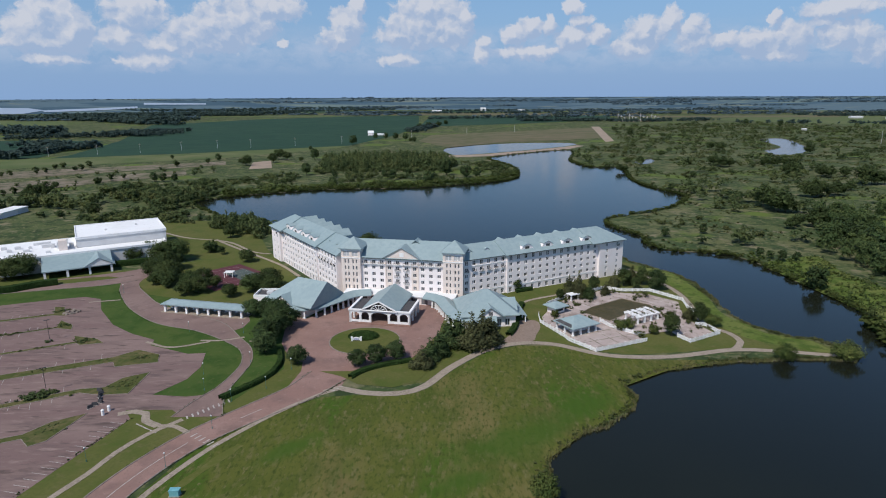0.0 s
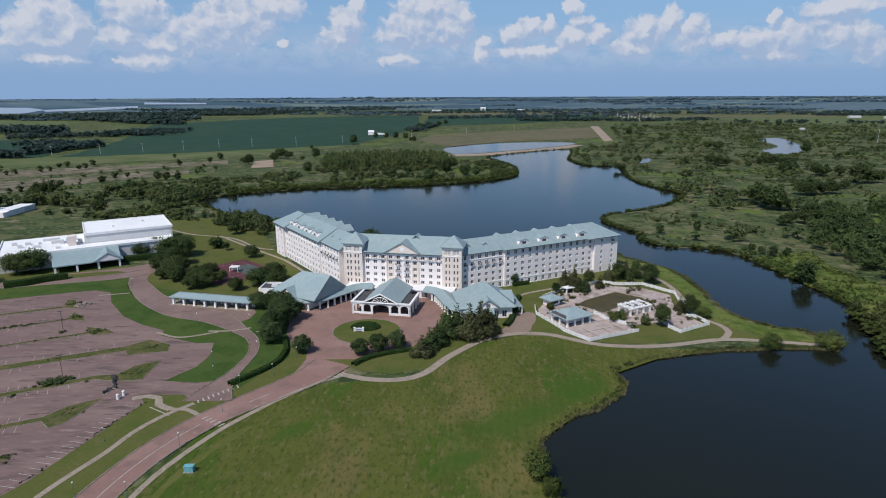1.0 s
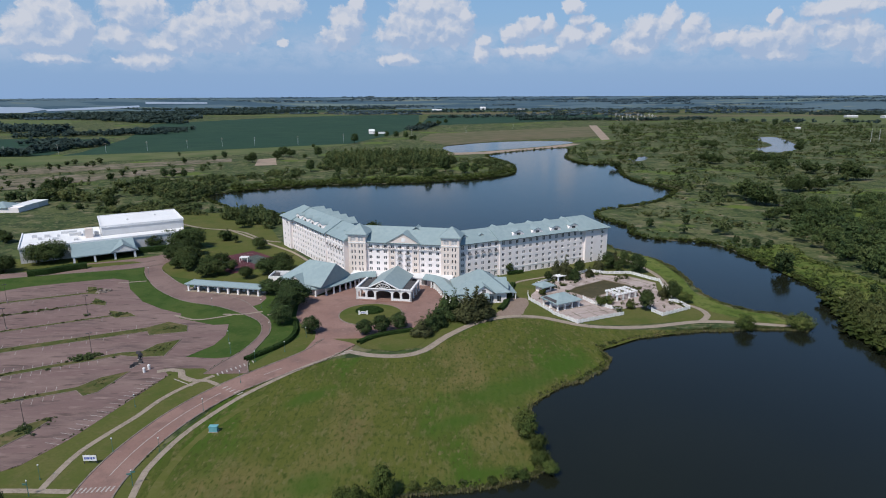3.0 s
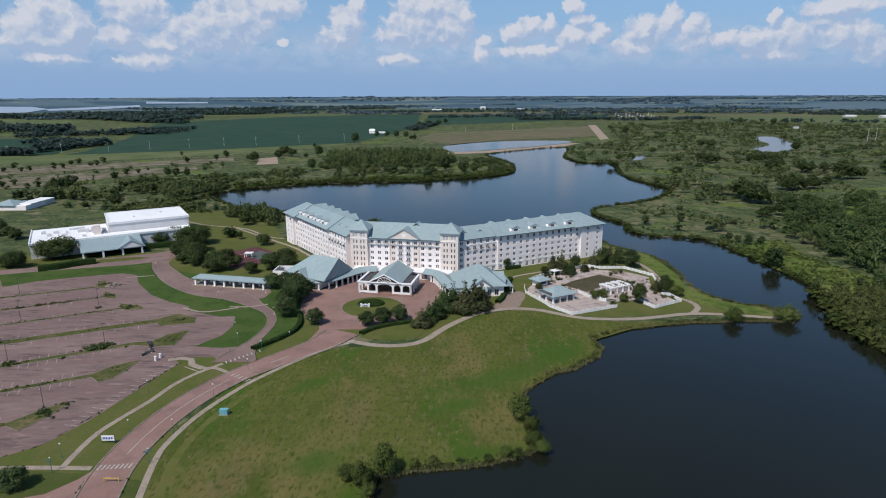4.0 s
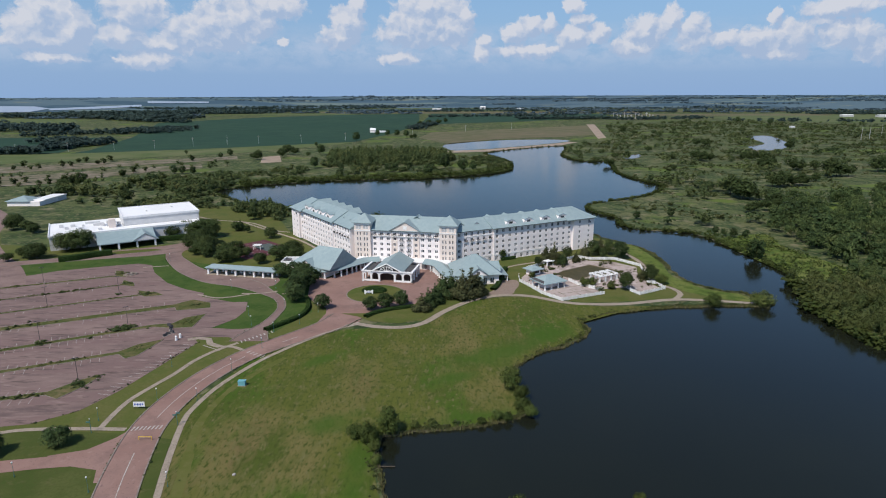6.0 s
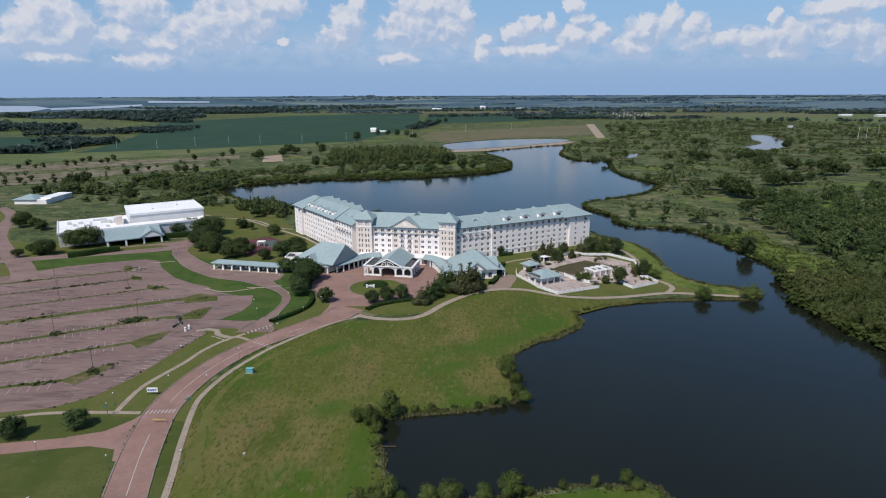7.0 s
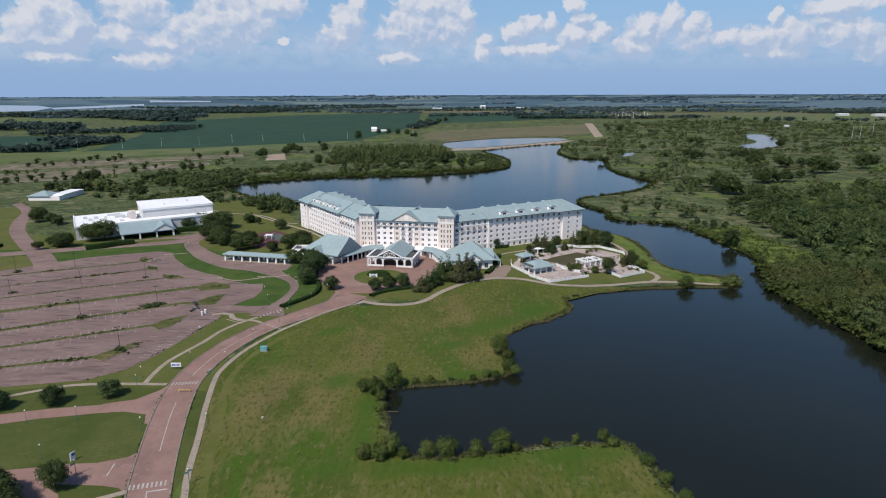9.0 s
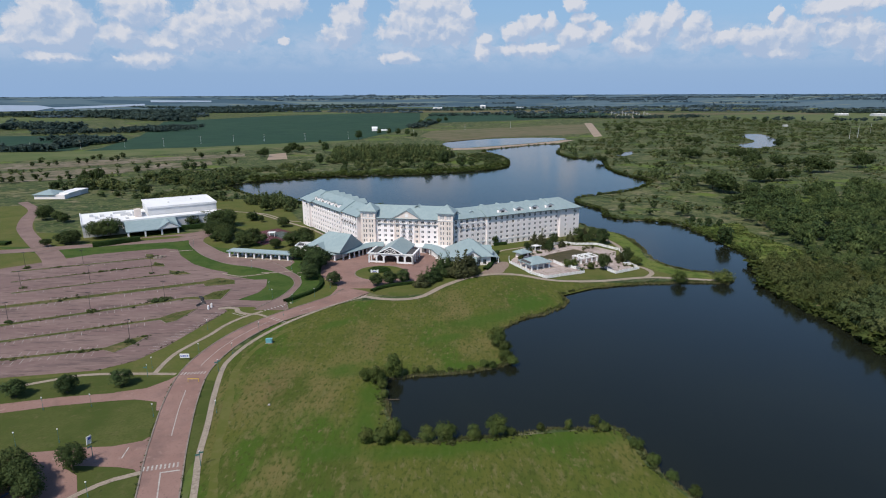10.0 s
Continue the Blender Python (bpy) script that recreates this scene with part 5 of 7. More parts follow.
for x, y, w, d, h in ((-9, 4, 4, 3, 3.2), (-16, 9, 6, 3, 1.6), (-7, 14, 3, 3, 2.6), (-24, 3, 3, 2, 1.2), (-28, 12, 2.5, 2.5, 1.4), (-14, -5, 2, 2, 1.0), (-20, 18, 8, 2, 1.2)):
    part("roof_unit", box(bmesh.new(), x, x + w, y, y + d, 8.1, 8.1 + h, HM), GREYWALL, HALL)
part("stair_tower", box(bmesh.new(), -8.2, -4.4, -2.0, 2.6, 8.1, 13.2, HM), BEIGE, HALL, "pale beige stair tower on the roof")
for x0, x1, y0, y1 in ((-39.4, 42.4, -12.4, -11.9), (-39.4, -38.9, -11.9, 30.4), (41.9, 42.4, -11.9, -0.4)):
    part("parapet", box(bmesh.new(), x0, x1, y0, y1, 8.1, 8.7, HM), WHITEROOF, HALL)
for x0, x1, y0, y1 in ((-0.4, 43.9, -0.4, 0.1), (-0.4, 0.1, 0.1, 36.4), (43.4, 43.9, 0.1, 36.4), (0.1, 43.4, 35.9, 36.4)):
    part("parapet", box(bmesh.new(), x0, x1, y0, y1, 13.3, 13.8, HM), WHITEROOF, HALL)
for x, y, w, d, h in ((-3.6, 3, 2.2, 2, 2.2), (-12, 6.5, 1.6, 1.6, 1.8), (-31, 6, 2, 2, 1.2), (-34, 14, 2.4, 1.6, 1.4), (-22, 11, 1.4, 1.4, 1.0), (14, 14, 1.2, 1.2, 0.6), (30, 22, 1.2, 1.2, 0.6)):
    part("roof_unit", box(box(bmesh.new(), x, x + w, y, y + d, 8.1 if x < 0 else 13.3, (8.1 if x < 0 else 13.3) + h, HM), x + 0.3, x + w - 0.3, y + 0.3, y + d - 0.3, (8.1 if x < 0 else 13.3) + h, (8.1 if x < 0 else 13.3) + h + 0.25, HM), GREYWALL, HALL)
bm = solid(bmesh.new(), [(-16, -28, 4.0), (14.5, -28, 4.0), (14.5, -12.4, 7.9), (-16, -12.4, 7.9), (-16, -28, 3.5), (14.5, -28, 3.5), (14.5, -12.4, 3.5), (-16, -12.4, 3.5)],
           [(0, 1, 2, 3), (4, 7, 6, 5), (0, 4, 5, 1), (1, 5, 6, 2), (3, 7, 4, 0)], HM)
can = part("canopy", bm, ROOF, HALL, "teal canopy roof")
part("canopy_gable", gable(bmesh.new(), 8.5, 7.0, -28.6, -12.5, 4.0, 4.0, HM, 0.3), ROOF, can)
part("gable_front", solid(bmesh.new(), [(2.2, -28.3, 4.0), (14.8, -28.3, 4.0), (8.5, -28.3, 7.5)], [(0, 1, 2)], HM), TRIM, can)
for x in (-15, -5.5, 4, 13.6):
    part("column", box(bmesh.new(), x - 0.5, x + 0.5, -27.8, -26.8, 0, 3.5, HM), TRIM, HALL)
part("entrance_front", box(bmesh.new(), -15, 14, -12.6, -12.1, 0, 3.5, HM), DARKIN, HALL)

# ---- small house by the lane ----
SHED = thing("small_hall", (-331, 447, 0), "low white building with a teal hip roof", "building")
M = along(-345, 430, 0)
part("wall", box(bmesh.new(), 0, 26, 0, 24, 0, 3.6, M), STUCCO, SHED)
part("roof", pyramid(bmesh.new(), 17, 17, 3.6, 3.4, 1.0, M), ROOF, SHED)
part("flat_roof", box(bmesh.new(), 15, 26.6, 6, 36, 3.6, 4.3, M), WHITEROOF, SHED)
part("rear_wall", box(bmesh.new(), 15.6, 26.2, 24, 35.6, 0, 3.6, M), GREYWALL, SHED)

# ---- heap of broken concrete in a car park bed ----
HEAP = thing("rubble_heap", (-151.8, 236, 0.1), "heap of grey broken concrete slabs in the car park", "rubble")
q = random.Random(8)
for k in range(16):
    m = pose(-151.8 + q.uniform(-2.2, 2.2), 236 + q.uniform(-3.2, 3.2), 0.1 + q.uniform(0.05, 0.5), q.uniform(-25, 25), q.uniform(-25, 25), q.uniform(0, 180))
    a, b = q.uniform(0.5, 1.0), q.uniform(0.4, 0.8)
    part("slab", solid(bmesh.new(), [(-a, -b, -0.4), (a, -b * 0.8, -0.4), (a * 0.8, b, -0.4), (-a * 0.9, b * 0.7, -0.4), (-a, -b, 0.14), (a, -b * 0.8, 0.14), (a * 0.8, b, 0.14), (-a * 0.9, b * 0.7, 0.14)],
                       [(3, 2, 1, 0), (0, 1, 5, 4), (1, 2, 6, 5), (2, 3, 7, 6), (3, 0, 4, 7), (4, 5, 6, 7)], m), KERB, HEAP)

# ---- tennis courts ----
TM = along(-128, 287, -43.5)
setting("tennis_court", box(bmesh.new(), 0, 34, 0, 31, 0.0, 0.08, TM), MAROON, "maroon tennis court surface with faded lines", "tennis court")
setting("court_paint", box(bmesh.new(), 10, 32, 17, 28, 0.08, 0.1, TM), COURT, "faded green playing area", "tennis court")
bm = bmesh.new()
for x0 in (4, 20):
    for a, b in (((x0, 4), (x0 + 11, 4)), ((x0, 27), (x0 + 11, 27)), ((x0, 4), (x0, 27)), ((x0 + 11, 4), (x0 + 11, 27)), ((x0, 10), (x0 + 11, 10)), ((x0, 21), (x0 + 11, 21)), ((x0 + 5.5, 10), (x0 + 5.5, 21))):
        p, q = TM @ Vector((*a, 0)), TM @ Vector((*b, 0))
        stroke(bm, p.xy, q.xy, 0.12, 0.115)
setting("court_lines", bm, PAINT, "faded white court lines", "court marking")
HUT = thing("court_shelter", (-104, 286, 0), "small white shade shelter on the tennis court", "shelter")
part("roof", box(bmesh.new(), -106.2, -101.8, 284.2, 287.8, 2.5, 2.8), TRIM, HUT)
for x in (-106, -102):
    for y in (284.4, 287.6):
        part("post", box(bmesh.new(), x - 0.12, x + 0.12, y - 0.12, y + 0.12, 0.08, 2.5), TRIM, HUT)

# ---- trees and shrubs ----
gen = np.random.default_rng(11)


def leaf_cards(centres, normals, size, g, corners=4):
    """Small bent leaf cards at the centres, facing about along the normals."""
    n = len(centres)
    nrm = normals + np.array([0, 0, 0.35]) + g.normal(0, 0.5, (n, 3))
    nrm /= np.linalg.norm(nrm, axis=1)[:, None]
    t = np.cross(nrm, g.normal(0, 1, (n, 3)))
    t /= np.linalg.norm(t, axis=1)[:, None] + 1e-9
    b = np.cross(nrm, t)
    s = size * (0.6 + 0.8 * g.random(n))[:, None]
    if corners == 3:
        tri = np.stack([centres - t * s - b * s * 0.7, centres + t * s - b * s * 0.5, centres + b * s * 1.1 + t * s * 0.1], 1)
        return tri.reshape(-1, 3), np.arange(3 * n).reshape(-1, 3)
    quad = np.stack([centres - t * s - b * s * 0.6, centres + t * s * 0.8 - b * s * 0.7, centres + t * s + b * s * 0.6, centres - t * s * 0.7 + b * s * 0.8], 1)
    return quad.reshape(-1, 3), np.arange(4 * n).reshape(-1, 4)


def crown(g, shape, clumps, leaves, size, corners=4):
    """A crown for a tree one metre tall: rounded clumps within the shape, leaves on their skins. Gives corners, faces and soft normals."""
    span, mid, tall, r0, core = {"cone": (0.33, 0.0, 0.0, 0.085, 0.0), "round": (0.35, 0.54, 0.36, 0.125, 0.50), "egg": (0.32, 0.48, 0.38, 0.125, 0.50),
                                 "wide": (0.50, 0.53, 0.34, 0.150, 0.45), "bush": (0.46, 0.42, 0.36, 0.165, 0.30)}[shape]
    cs, rs = [], []
    while len(cs) < clumps:
        p = g.uniform(-1, 1, 3)
        if shape == "cone":
            h = (p[2] + 1) / 2
            if np.hypot(p[0], p[1]) > (1.02 - h) or np.hypot(p[0], p[1]) < (1.02 - h) * 0.4:
                continue
            c, r = np.array([p[0] * span, p[1] * span, 0.08 + h * 0.86]), 0.125 * (1.1 - 0.75 * h)
        else:
            if not core < np.linalg.norm(p) < 1:
                continue
            c, r = np.array([p[0] * span, p[1] * span, mid + p[2] * tall]), r0
            if shape == "egg":
                c[:2] *= 1.1 - 0.5 * max(c[2] - 0.5, 0)
        cs.append(c)
        rs.append(r * g.uniform(0.6, 1.25))
    if shape == "cone":
        for k in range(clumps // 6):
            h = 0.4 + 0.56 * k / (clumps // 6)
            cs[k], rs[k] = np.array([g.normal(0, 0.015), g.normal(0, 0.015), h]), 0.16 * (1.08 - h)
    cs, rs = np.array(cs), np.array(rs)
    k = g.choice(clumps, leaves, p=rs ** 2 / (rs ** 2).sum())
    d = g.normal(0, 1, (leaves, 3))
    d /= np.linalg.norm(d, axis=1)[:, None]
    d[:, 2] = np.where(d[:, 2] < -0.35, -d[:, 2], d[:, 2])
    pos = cs[k] + d * (rs[k] * np.clip(g.normal(0.92, 0.2, leaves), 0.3, 1.5))[:, None]
    out = pos - np.array([0, 0, 0.4])
    out /= np.linalg.norm(out, axis=1)[:, None] + 1e-9
    soft_n = 0.75 * d + 0.5 * out + np.array([0, 0, 0.2])
    soft_n /= np.linalg.norm(soft_n, axis=1)[:, None] + 1e-9
    v, f = leaf_cards(pos, soft_n, size, g, corners)
    return v, f, np.repeat(soft_n, corners, 0)


def mesh_np(name, v, f, material, normals=None):
    me = bpy.data.meshes.new(name)
    n = f.shape[1]
    me.vertices.add(len(v))
    me.vertices.foreach_set("co", np.ascontiguousarray(v, np.float32).ravel())
    me.loops.add(f.size)
    me.loops.foreach_set("vertex_index", np.ascontiguousarray(f, np.int32).ravel())
    me.polygons.add(len(f))
    me.polygons.foreach_set("loop_start", np.arange(0, f.size, n, dtype=np.int32))
    me.materials.append(material)
    me.update(calc_edges=True)
    if normals is not None:
        me.polygons.foreach_set("use_smooth", np.ones(len(f), bool))
        at = me.attributes.new("custom_normal", "FLOAT_VECTOR", "POINT")
        at.data.foreach_set("vector", np.ascontiguousarray(normals, np.float32).ravel())
    return me


def trunk_mesh(seed, height=0.5, r=0.022):
    """A tapered trunk with limbs for a tree one metre tall."""
    q = random.Random(seed)
    bm = bmesh.new()
    top = Vector((q.uniform(-0.02, 0.02), q.uniform(-0.02, 0.02), height))
    tube(bm, (0, 0, 0), top, r, r * 0.5, 7)
    for k in range(5):
        a = 2 * math.pi * (k + q.random()) / 5
        p = Vector((0, 0, 0)).lerp(top, q.uniform(0.5, 0.95))
        tube(bm, p, p + Vector((math.cos(a) * 0.2, math.sin(a) * 0.2, q.uniform(0.08, 0.22))), r * 0.4, r * 0.12, 5)
    return mesh_of("trunk", bm, BARK)


CROWNS = {}
for kind, shape, clumps, leaves, size, material in (("cone", "cone", 110, 3600, 0.0195, DARKLEAF), ("round", "round", 75, 3600, 0.0205, LEAF), ("wide", "wide", 95, 4200, 0.0235, LEAF),
                                                    ("pine", "cone", 80, 3400, 0.0195, PINELEAF), ("bush", "bush", 60, 3000, 0.0255, BUSHLEAF), ("magnolia", "egg", 80, 3600, 0.0205, DARKLEAF), ("mid", "wide", 60, 1300, 0.038, LEAF), ("mid_cone", "egg", 60, 1200, 0.035, DARKLEAF),
                                                    ("small", "round", 26, 420, 0.055, LEAF)):
    CROWNS[kind] = []
    for k in range(3):
        v, f, soft_n = crown(np.random.default_rng(len(kind) * 100 + k), shape, clumps, leaves, size)
        CROWNS[kind].append((mesh_np("crown", v, f, material, soft_n), trunk_mesh(k, 0.55 if kind != "bush" else 0.3)))
LABELS = {"cone": ("dense dark green conical evergreen tree", "evergreen tree"), "round": ("rounded green broadleaf tree", "tree"), "wide": ("broad spreading dark green tree", "tree"),
          "pine": ("tall loose-needled pine tree with bare gaps", "pine tree"), "mid": ("full-crowned green tree on the plain", "tree"), "small": ("small round dark tree in a row on the open land", "tree"), "mid_cone": ("tall dense dark green tree on the plain", "tree"), "bush": ("bright green bush at the water's edge", "bush"), "magnolia": ("dense dark rounded tree on the lawn", "tree")}


def tree(kind, x, y, h, wide=1.0, label=""):
    k = int(abs(x * 7 + y * 3)) % 3
    m = Matrix.Translation((x, y, -0.05)) @ Matrix.Rotation(x + y, 4, "Z") @ Matrix.Diagonal((h * wide, h * wide, h, 1))
    root = thing("bush" if kind == "bush" else "tree", m, label or LABELS[kind][0], LABELS[kind][1])
    part("crown", CROWNS[kind][k][0], None, root, at=m)
    part("trunk", CROWNS[kind][k][1], None, root, at=m)
    return root


# evergreens by the drive and forecourt
for x, y, h in ((-61.5, 195, 10), (-63.5, 203, 10.5), (-62.5, 211, 11), (-60, 218, 11), (-65, 222, 10), (-70, 229, 10), (-76, 231, 9), (-66, 228, 10)):
    tree("magnolia", x, y, h * 0.92, 1.2, "dense dark green tree beside the drive")
tree("magnolia", -48.5, 186, 7.3, 1.2, "dense dark evergreen tree beside the drive")
for x, y, h in ((-28.2, 183.5, 6.9), (-22.4, 186.5, 7.3), (-16.2, 188.8, 7.5)):
    tree("magnolia", x, y, h, 1.15)
for x, y, h, kd, w in ((-7.6, 182.4, 8.5, "pine", 1.28), (-4.9, 187.7, 8.8, "cone", 1.15), (-2.1, 191.9, 9.5, "cone", 1.15), (1.3, 198.7, 12.5, "cone", 1.09), (5.0, 201.1, 13, "cone", 1.03), (9.6, 198.6, 13.5, "pine", 1.28), (13.8, 200.6, 14.2, "pine", 1.22), (16.7, 203.5, 11, "pine", 1.22)):
    tree(kd, x, y, h, w, "tall olive-green conifer beside the forecourt" if kd == "pine" else "tall dark conifer beside the forecourt")
# pool trees
for x, y, h, kd in ((55, 255, 10.5, "pine"), (60, 258, 11, "pine"), (58, 251, 8, "pine"), (63, 250, 9, "cone"), (71, 255, 7, "pine"), (68, 262, 7, "round"), (78, 266, 9, "pine"), (83, 268, 9, "round"), (88, 273, 10, "pine"), (96, 262, 11, "magnolia"), (92, 270, 9, "round"), (87, 263, 6, "round"), (50, 249, 5, "round"),
                    (83, 208, 8.5, "round"), (98, 220, 9, "round"), (96, 225, 7, "pine"), (66, 214, 5, "bush"), (70, 216, 4.5, "bush"), (88, 222, 5, "bush"), (48, 236, 4, "bush"), (44, 228, 3.5, "bush"), (77, 210, 4, "bush"), (102, 217, 6, "bush")):
    tree(kd, x, y, h, 0.92 if kd != "bush" else 0.95)
# trees at the tip of the lawn
tree("bush", 113, 186.8, 6.6, 1.0, "rounded willow tree on the narrow spit")
tree("bush", 134.0, 187.6, 6.6, 1.35, "rounded willow tree at the end of the spit")
# trees round the white hall and courts
for x, y, h, kd in ((-211, 283, 11, "wide"), (-205, 287, 12, "wide"), (-218, 268, 9, "wide"), (-225, 270, 7, "wide"), (-148, 312, 11, "wide"), (-143, 318, 12, "wide"), (-150, 322, 10, "wide"), (-138, 300, 10, "wide"), (-133, 285, 9, "wide"),
                    (-140, 290, 9, "wide"), (-128, 272, 8, "wide"), (-131, 277, 9, "wide"), (-110, 262, 8, "wide"), (-114, 258, 7, "wide"), (-104, 314, 7, "wide"), (-130, 338, 8, "cone"), (-123, 330, 5, "round"), (-94, 256, 6, "wide"), (-85, 262, 9, "wide"),
                    (-80, 270, 9, "wide"), (-78, 262, 8, "wide"), (-280, 341, 9, "wide"), (-286, 352, 9, "wide"), (-260, 331, 6, "wide"), (-230, 262, 5, "wide"), (-53, 278, 7, "pine"), (-50, 274, 4, "round"),
                    (33, 262, 6, "round"), (-38, 306, 17, "round"), (-340, 500, 12, "wide"), (-160, 326, 9, "wide"), (-166, 318, 8, "wide")):
    tree(kd, x, y, h, 1.15)
for x, y, h in ((-143, 287, 8), (-133, 280, 9), (-130, 285, 8), (-117, 270, 8), (-112, 273, 8.5), (-105, 269, 6)):
    tree("wide", x, y, h, 1.0, "full dark tree beside the tennis court")
# bushes in front of the white hall and along the courts
for x, y, h in ((-221, 266, 5), (-224, 275, 7), (-268, 336, 8), (-262, 334, 7), (-147, 299, 7), (-135, 274, 6), (-127, 269, 5), (-131, 334, 7), (-132, 372, 9), (-256, 443, 11), (-173, 324, 6)):
    tree("mid", x, y, h, 0.95 if h > 4 else 1.2, "dark green bushy tree near the white hall")
# round trees beside the side road
for x, y, h in ((-124, 78.5, 6.4), (-110.5, 81, 6.2), (-96.3, 85.5, 6.0), (-138, 75, 6.3), (-152, 71, 6.3)):
    tree("magnolia", x, y, h, 1.32, "compact dark round tree beside the side road")
for x, y, h in ((-86, 42, 8.2), (-97.5, 38, 9.5), (-92.5, 34.5, 9), (-103, 35, 9.5), (-88.5, 31, 8), (-109, 38, 9), (-97, 30, 9)):
    tree("wide", x, y, h * 0.86, 0.9 + 0.12 * math.sin(x * 5), "full dark green tree beside the lower car park")
# single trees of the plain
for x, y, h in ((390, 672, 17), (380, 445, 9), (-345, 530, 15), (-352, 525, 14), (205, 700, 9), (212, 702, 8), (340, 735, 14), (350, 740, 12)):
    tree("mid", x, y, h, 0.85, "lone full-crowned tree on the plain")
# trees and tall bushes of the eastern plain
for x, y, h, w in ((250, 467, 19, 1.00), (251, 447, 20, 1.15), (379, 466, 12, 1.05), (373, 649, 17, 1.20), (312, 516, 14, 1.10), (322, 516, 16, 1.10), (342, 523, 13, 1.00), (409, 584, 20, 1.10), (418, 588, 15, 1.10), (486, 623, 20, 1.10), (499, 628, 17, 1.20), (338, 758, 15, 1.20), (341, 743, 13, 1.20), (268, 647, 7, 1.20), (249, 762, 12, 1.00)):
    tree("mid", x, y, h, w * 0.8, "dark full-crowned tree standing on the eastern meadow")
for x, y, h in ((262, 489, 13), (251, 452, 14), (255, 444, 13), (245, 394, 12), (252, 396, 14), (261, 400, 12), (315, 510, 11), (332, 517, 11), (343, 520, 11), (372, 549, 10), (374, 652, 14), (384, 656, 13), (400, 754, 12), (408, 745, 13), (422, 750, 12),
                (343, 756, 10), (355, 764, 8.5), (427, 974, 14), (437, 959, 16), (236, 775, 9), (408, 1330, 15), (314, 873, 10), (412, 588, 15), (421, 584, 14), (430, 587, 13), (427, 642, 12), (407, 638, 14), (405, 647, 13), (543, 902, 14), (235, 396, 7.5), (227, 388, 8)):
    tree("mid", x, y, h, 0.95)
for x, y, h in ((168, 262, 13), (172, 319, 6), (175, 314, 5.5), (178, 309, 7), (186, 309, 6), (196, 224, 9), (191, 230, 4.5), (194, 208, 6), (233, 352, 16), (244, 358, 16), (238, 340, 15), (236, 327, 16), (232, 311, 17),
                (138, 368, 7), (165, 376, 7), (213, 561, 7), (646, 1511, 14), (906, 1835, 19), (921, 1678, 20), (222, 300, 13), (215, 285, 12), (228, 270, 14), (212, 262, 11)):
    tree("mid_cone", x, y, h, 0.9)
# trees of the far shore, and round the farm
for x, y, h in ((-297, 632, 12), (-288, 632, 11), (-276, 632, 10), (-149, 678, 16), (-173, 843, 18), (-59, 643, 11), (-50, 633, 12), (-13, 613, 14), (6, 672, 20), (27, 650, 16), (25, 661, 13), (38, 650, 13), (-36, 674, 9), (-114, 656, 10),
                (-131, 1246, 15), (-110, 1244, 16), (-89, 1229, 17), (-68, 1213, 17), (-49, 1172, 12), (-155, 1094, 21), (-209, 995, 9), (-303, 839, 12), (-306, 807, 9)):
    tree("mid_cone", x, y, h, 0.85, "dark green tree standing above the far shore")
for x, y, h in ((-246, 778, 14), (-253, 784, 11), (-222, 813, 13), (-224, 852, 16), (-211, 845, 13), (-188, 827, 7), (-332, 773, 7), (-56, 1172, 9), (-54, 1616, 17), (-32, 1690, 17), (-4, 1743, 17), (18, 1862, 15)):
    tree("mid", x, y, h, 0.9, "full green tree between the fields")
# shore bushes
for x, y, h, w in ((20.8, 114.4, 8.0, 0.75), (23.2, 108, 5.5, 0.8), (22.8, 102, 4.6, 1.0), (24.6, 98.8, 3.6, 1.1), (15.4, 97.0, 3.2, 0.9), (18, 96.6, 2.4, 1.2), (11, 95.0, 2.0, 1.2), (-13.6, 90.2, 8.8, 0.62), (-18.4, 86.0, 6.6, 0.8), (-22.0, 88.2, 4.4, 0.9), (-16.4, 82.5, 4.0, 0.8),
                   (-15.2, 77.0, 3.0, 0.8), (-17.6, 53.6, 4.4, 0.95), (-13.9, 53.3, 4.8, 1.0), (-11.3, 55.6, 6.2, 0.8), (-8.2, 53.8, 3.2, 1.0), (-2.4, 54.2, 4.6, 0.9), (2.6, 54.6, 5.4, 1.0), (9.7, 54.8, 4.6, 0.75), (15.7, 56.2, 6.6, 0.8), (19.4, 56.4, 2.6, 1.0), (27.5, 58.5, 2.4, 0.9), (35.1, 59.2, 3.4, 0.6),
                   (42.2, 60.2, 4.2, 0.7), (44.4, 58.4, 3.0, 1.0), (50.4, 50.2, 3.0, 1.2), (52.2, 43.0, 3.4, 1.0), (54.6, 37.2, 2.6, 1.1), (57.4, 31.4, 2.8, 1.0), (61.5, 22, 3.0, 1.1), (65, 12, 3.2, 1.0), (-6.9, 93.0, 2.2, 1.1), (-2.4, 94.4, 2.0, 1.2)):
    tree("bush", x, y, h, w)
# small trees in rows on the open land to the north-west
for x, y in ((-440, 527), (-430, 526), (-425, 536), (-421, 551), (-418, 564), (-501, 669), (-509, 700), (-484, 674), (-479, 680), (-461, 698), (-455, 705), (-469, 746), (-463, 753), (-436, 731), (-428, 730), (-437, 763), (-343, 609), (-347, 641), (-340, 655), (-386, 535), (-383, 545), (-370, 545), (-373, 590), (-377, 865), (-332, 770)):
    tree("small", x, y, 6.5 + 2.5 * math.sin(x * 1.7) ** 2, 1.1)

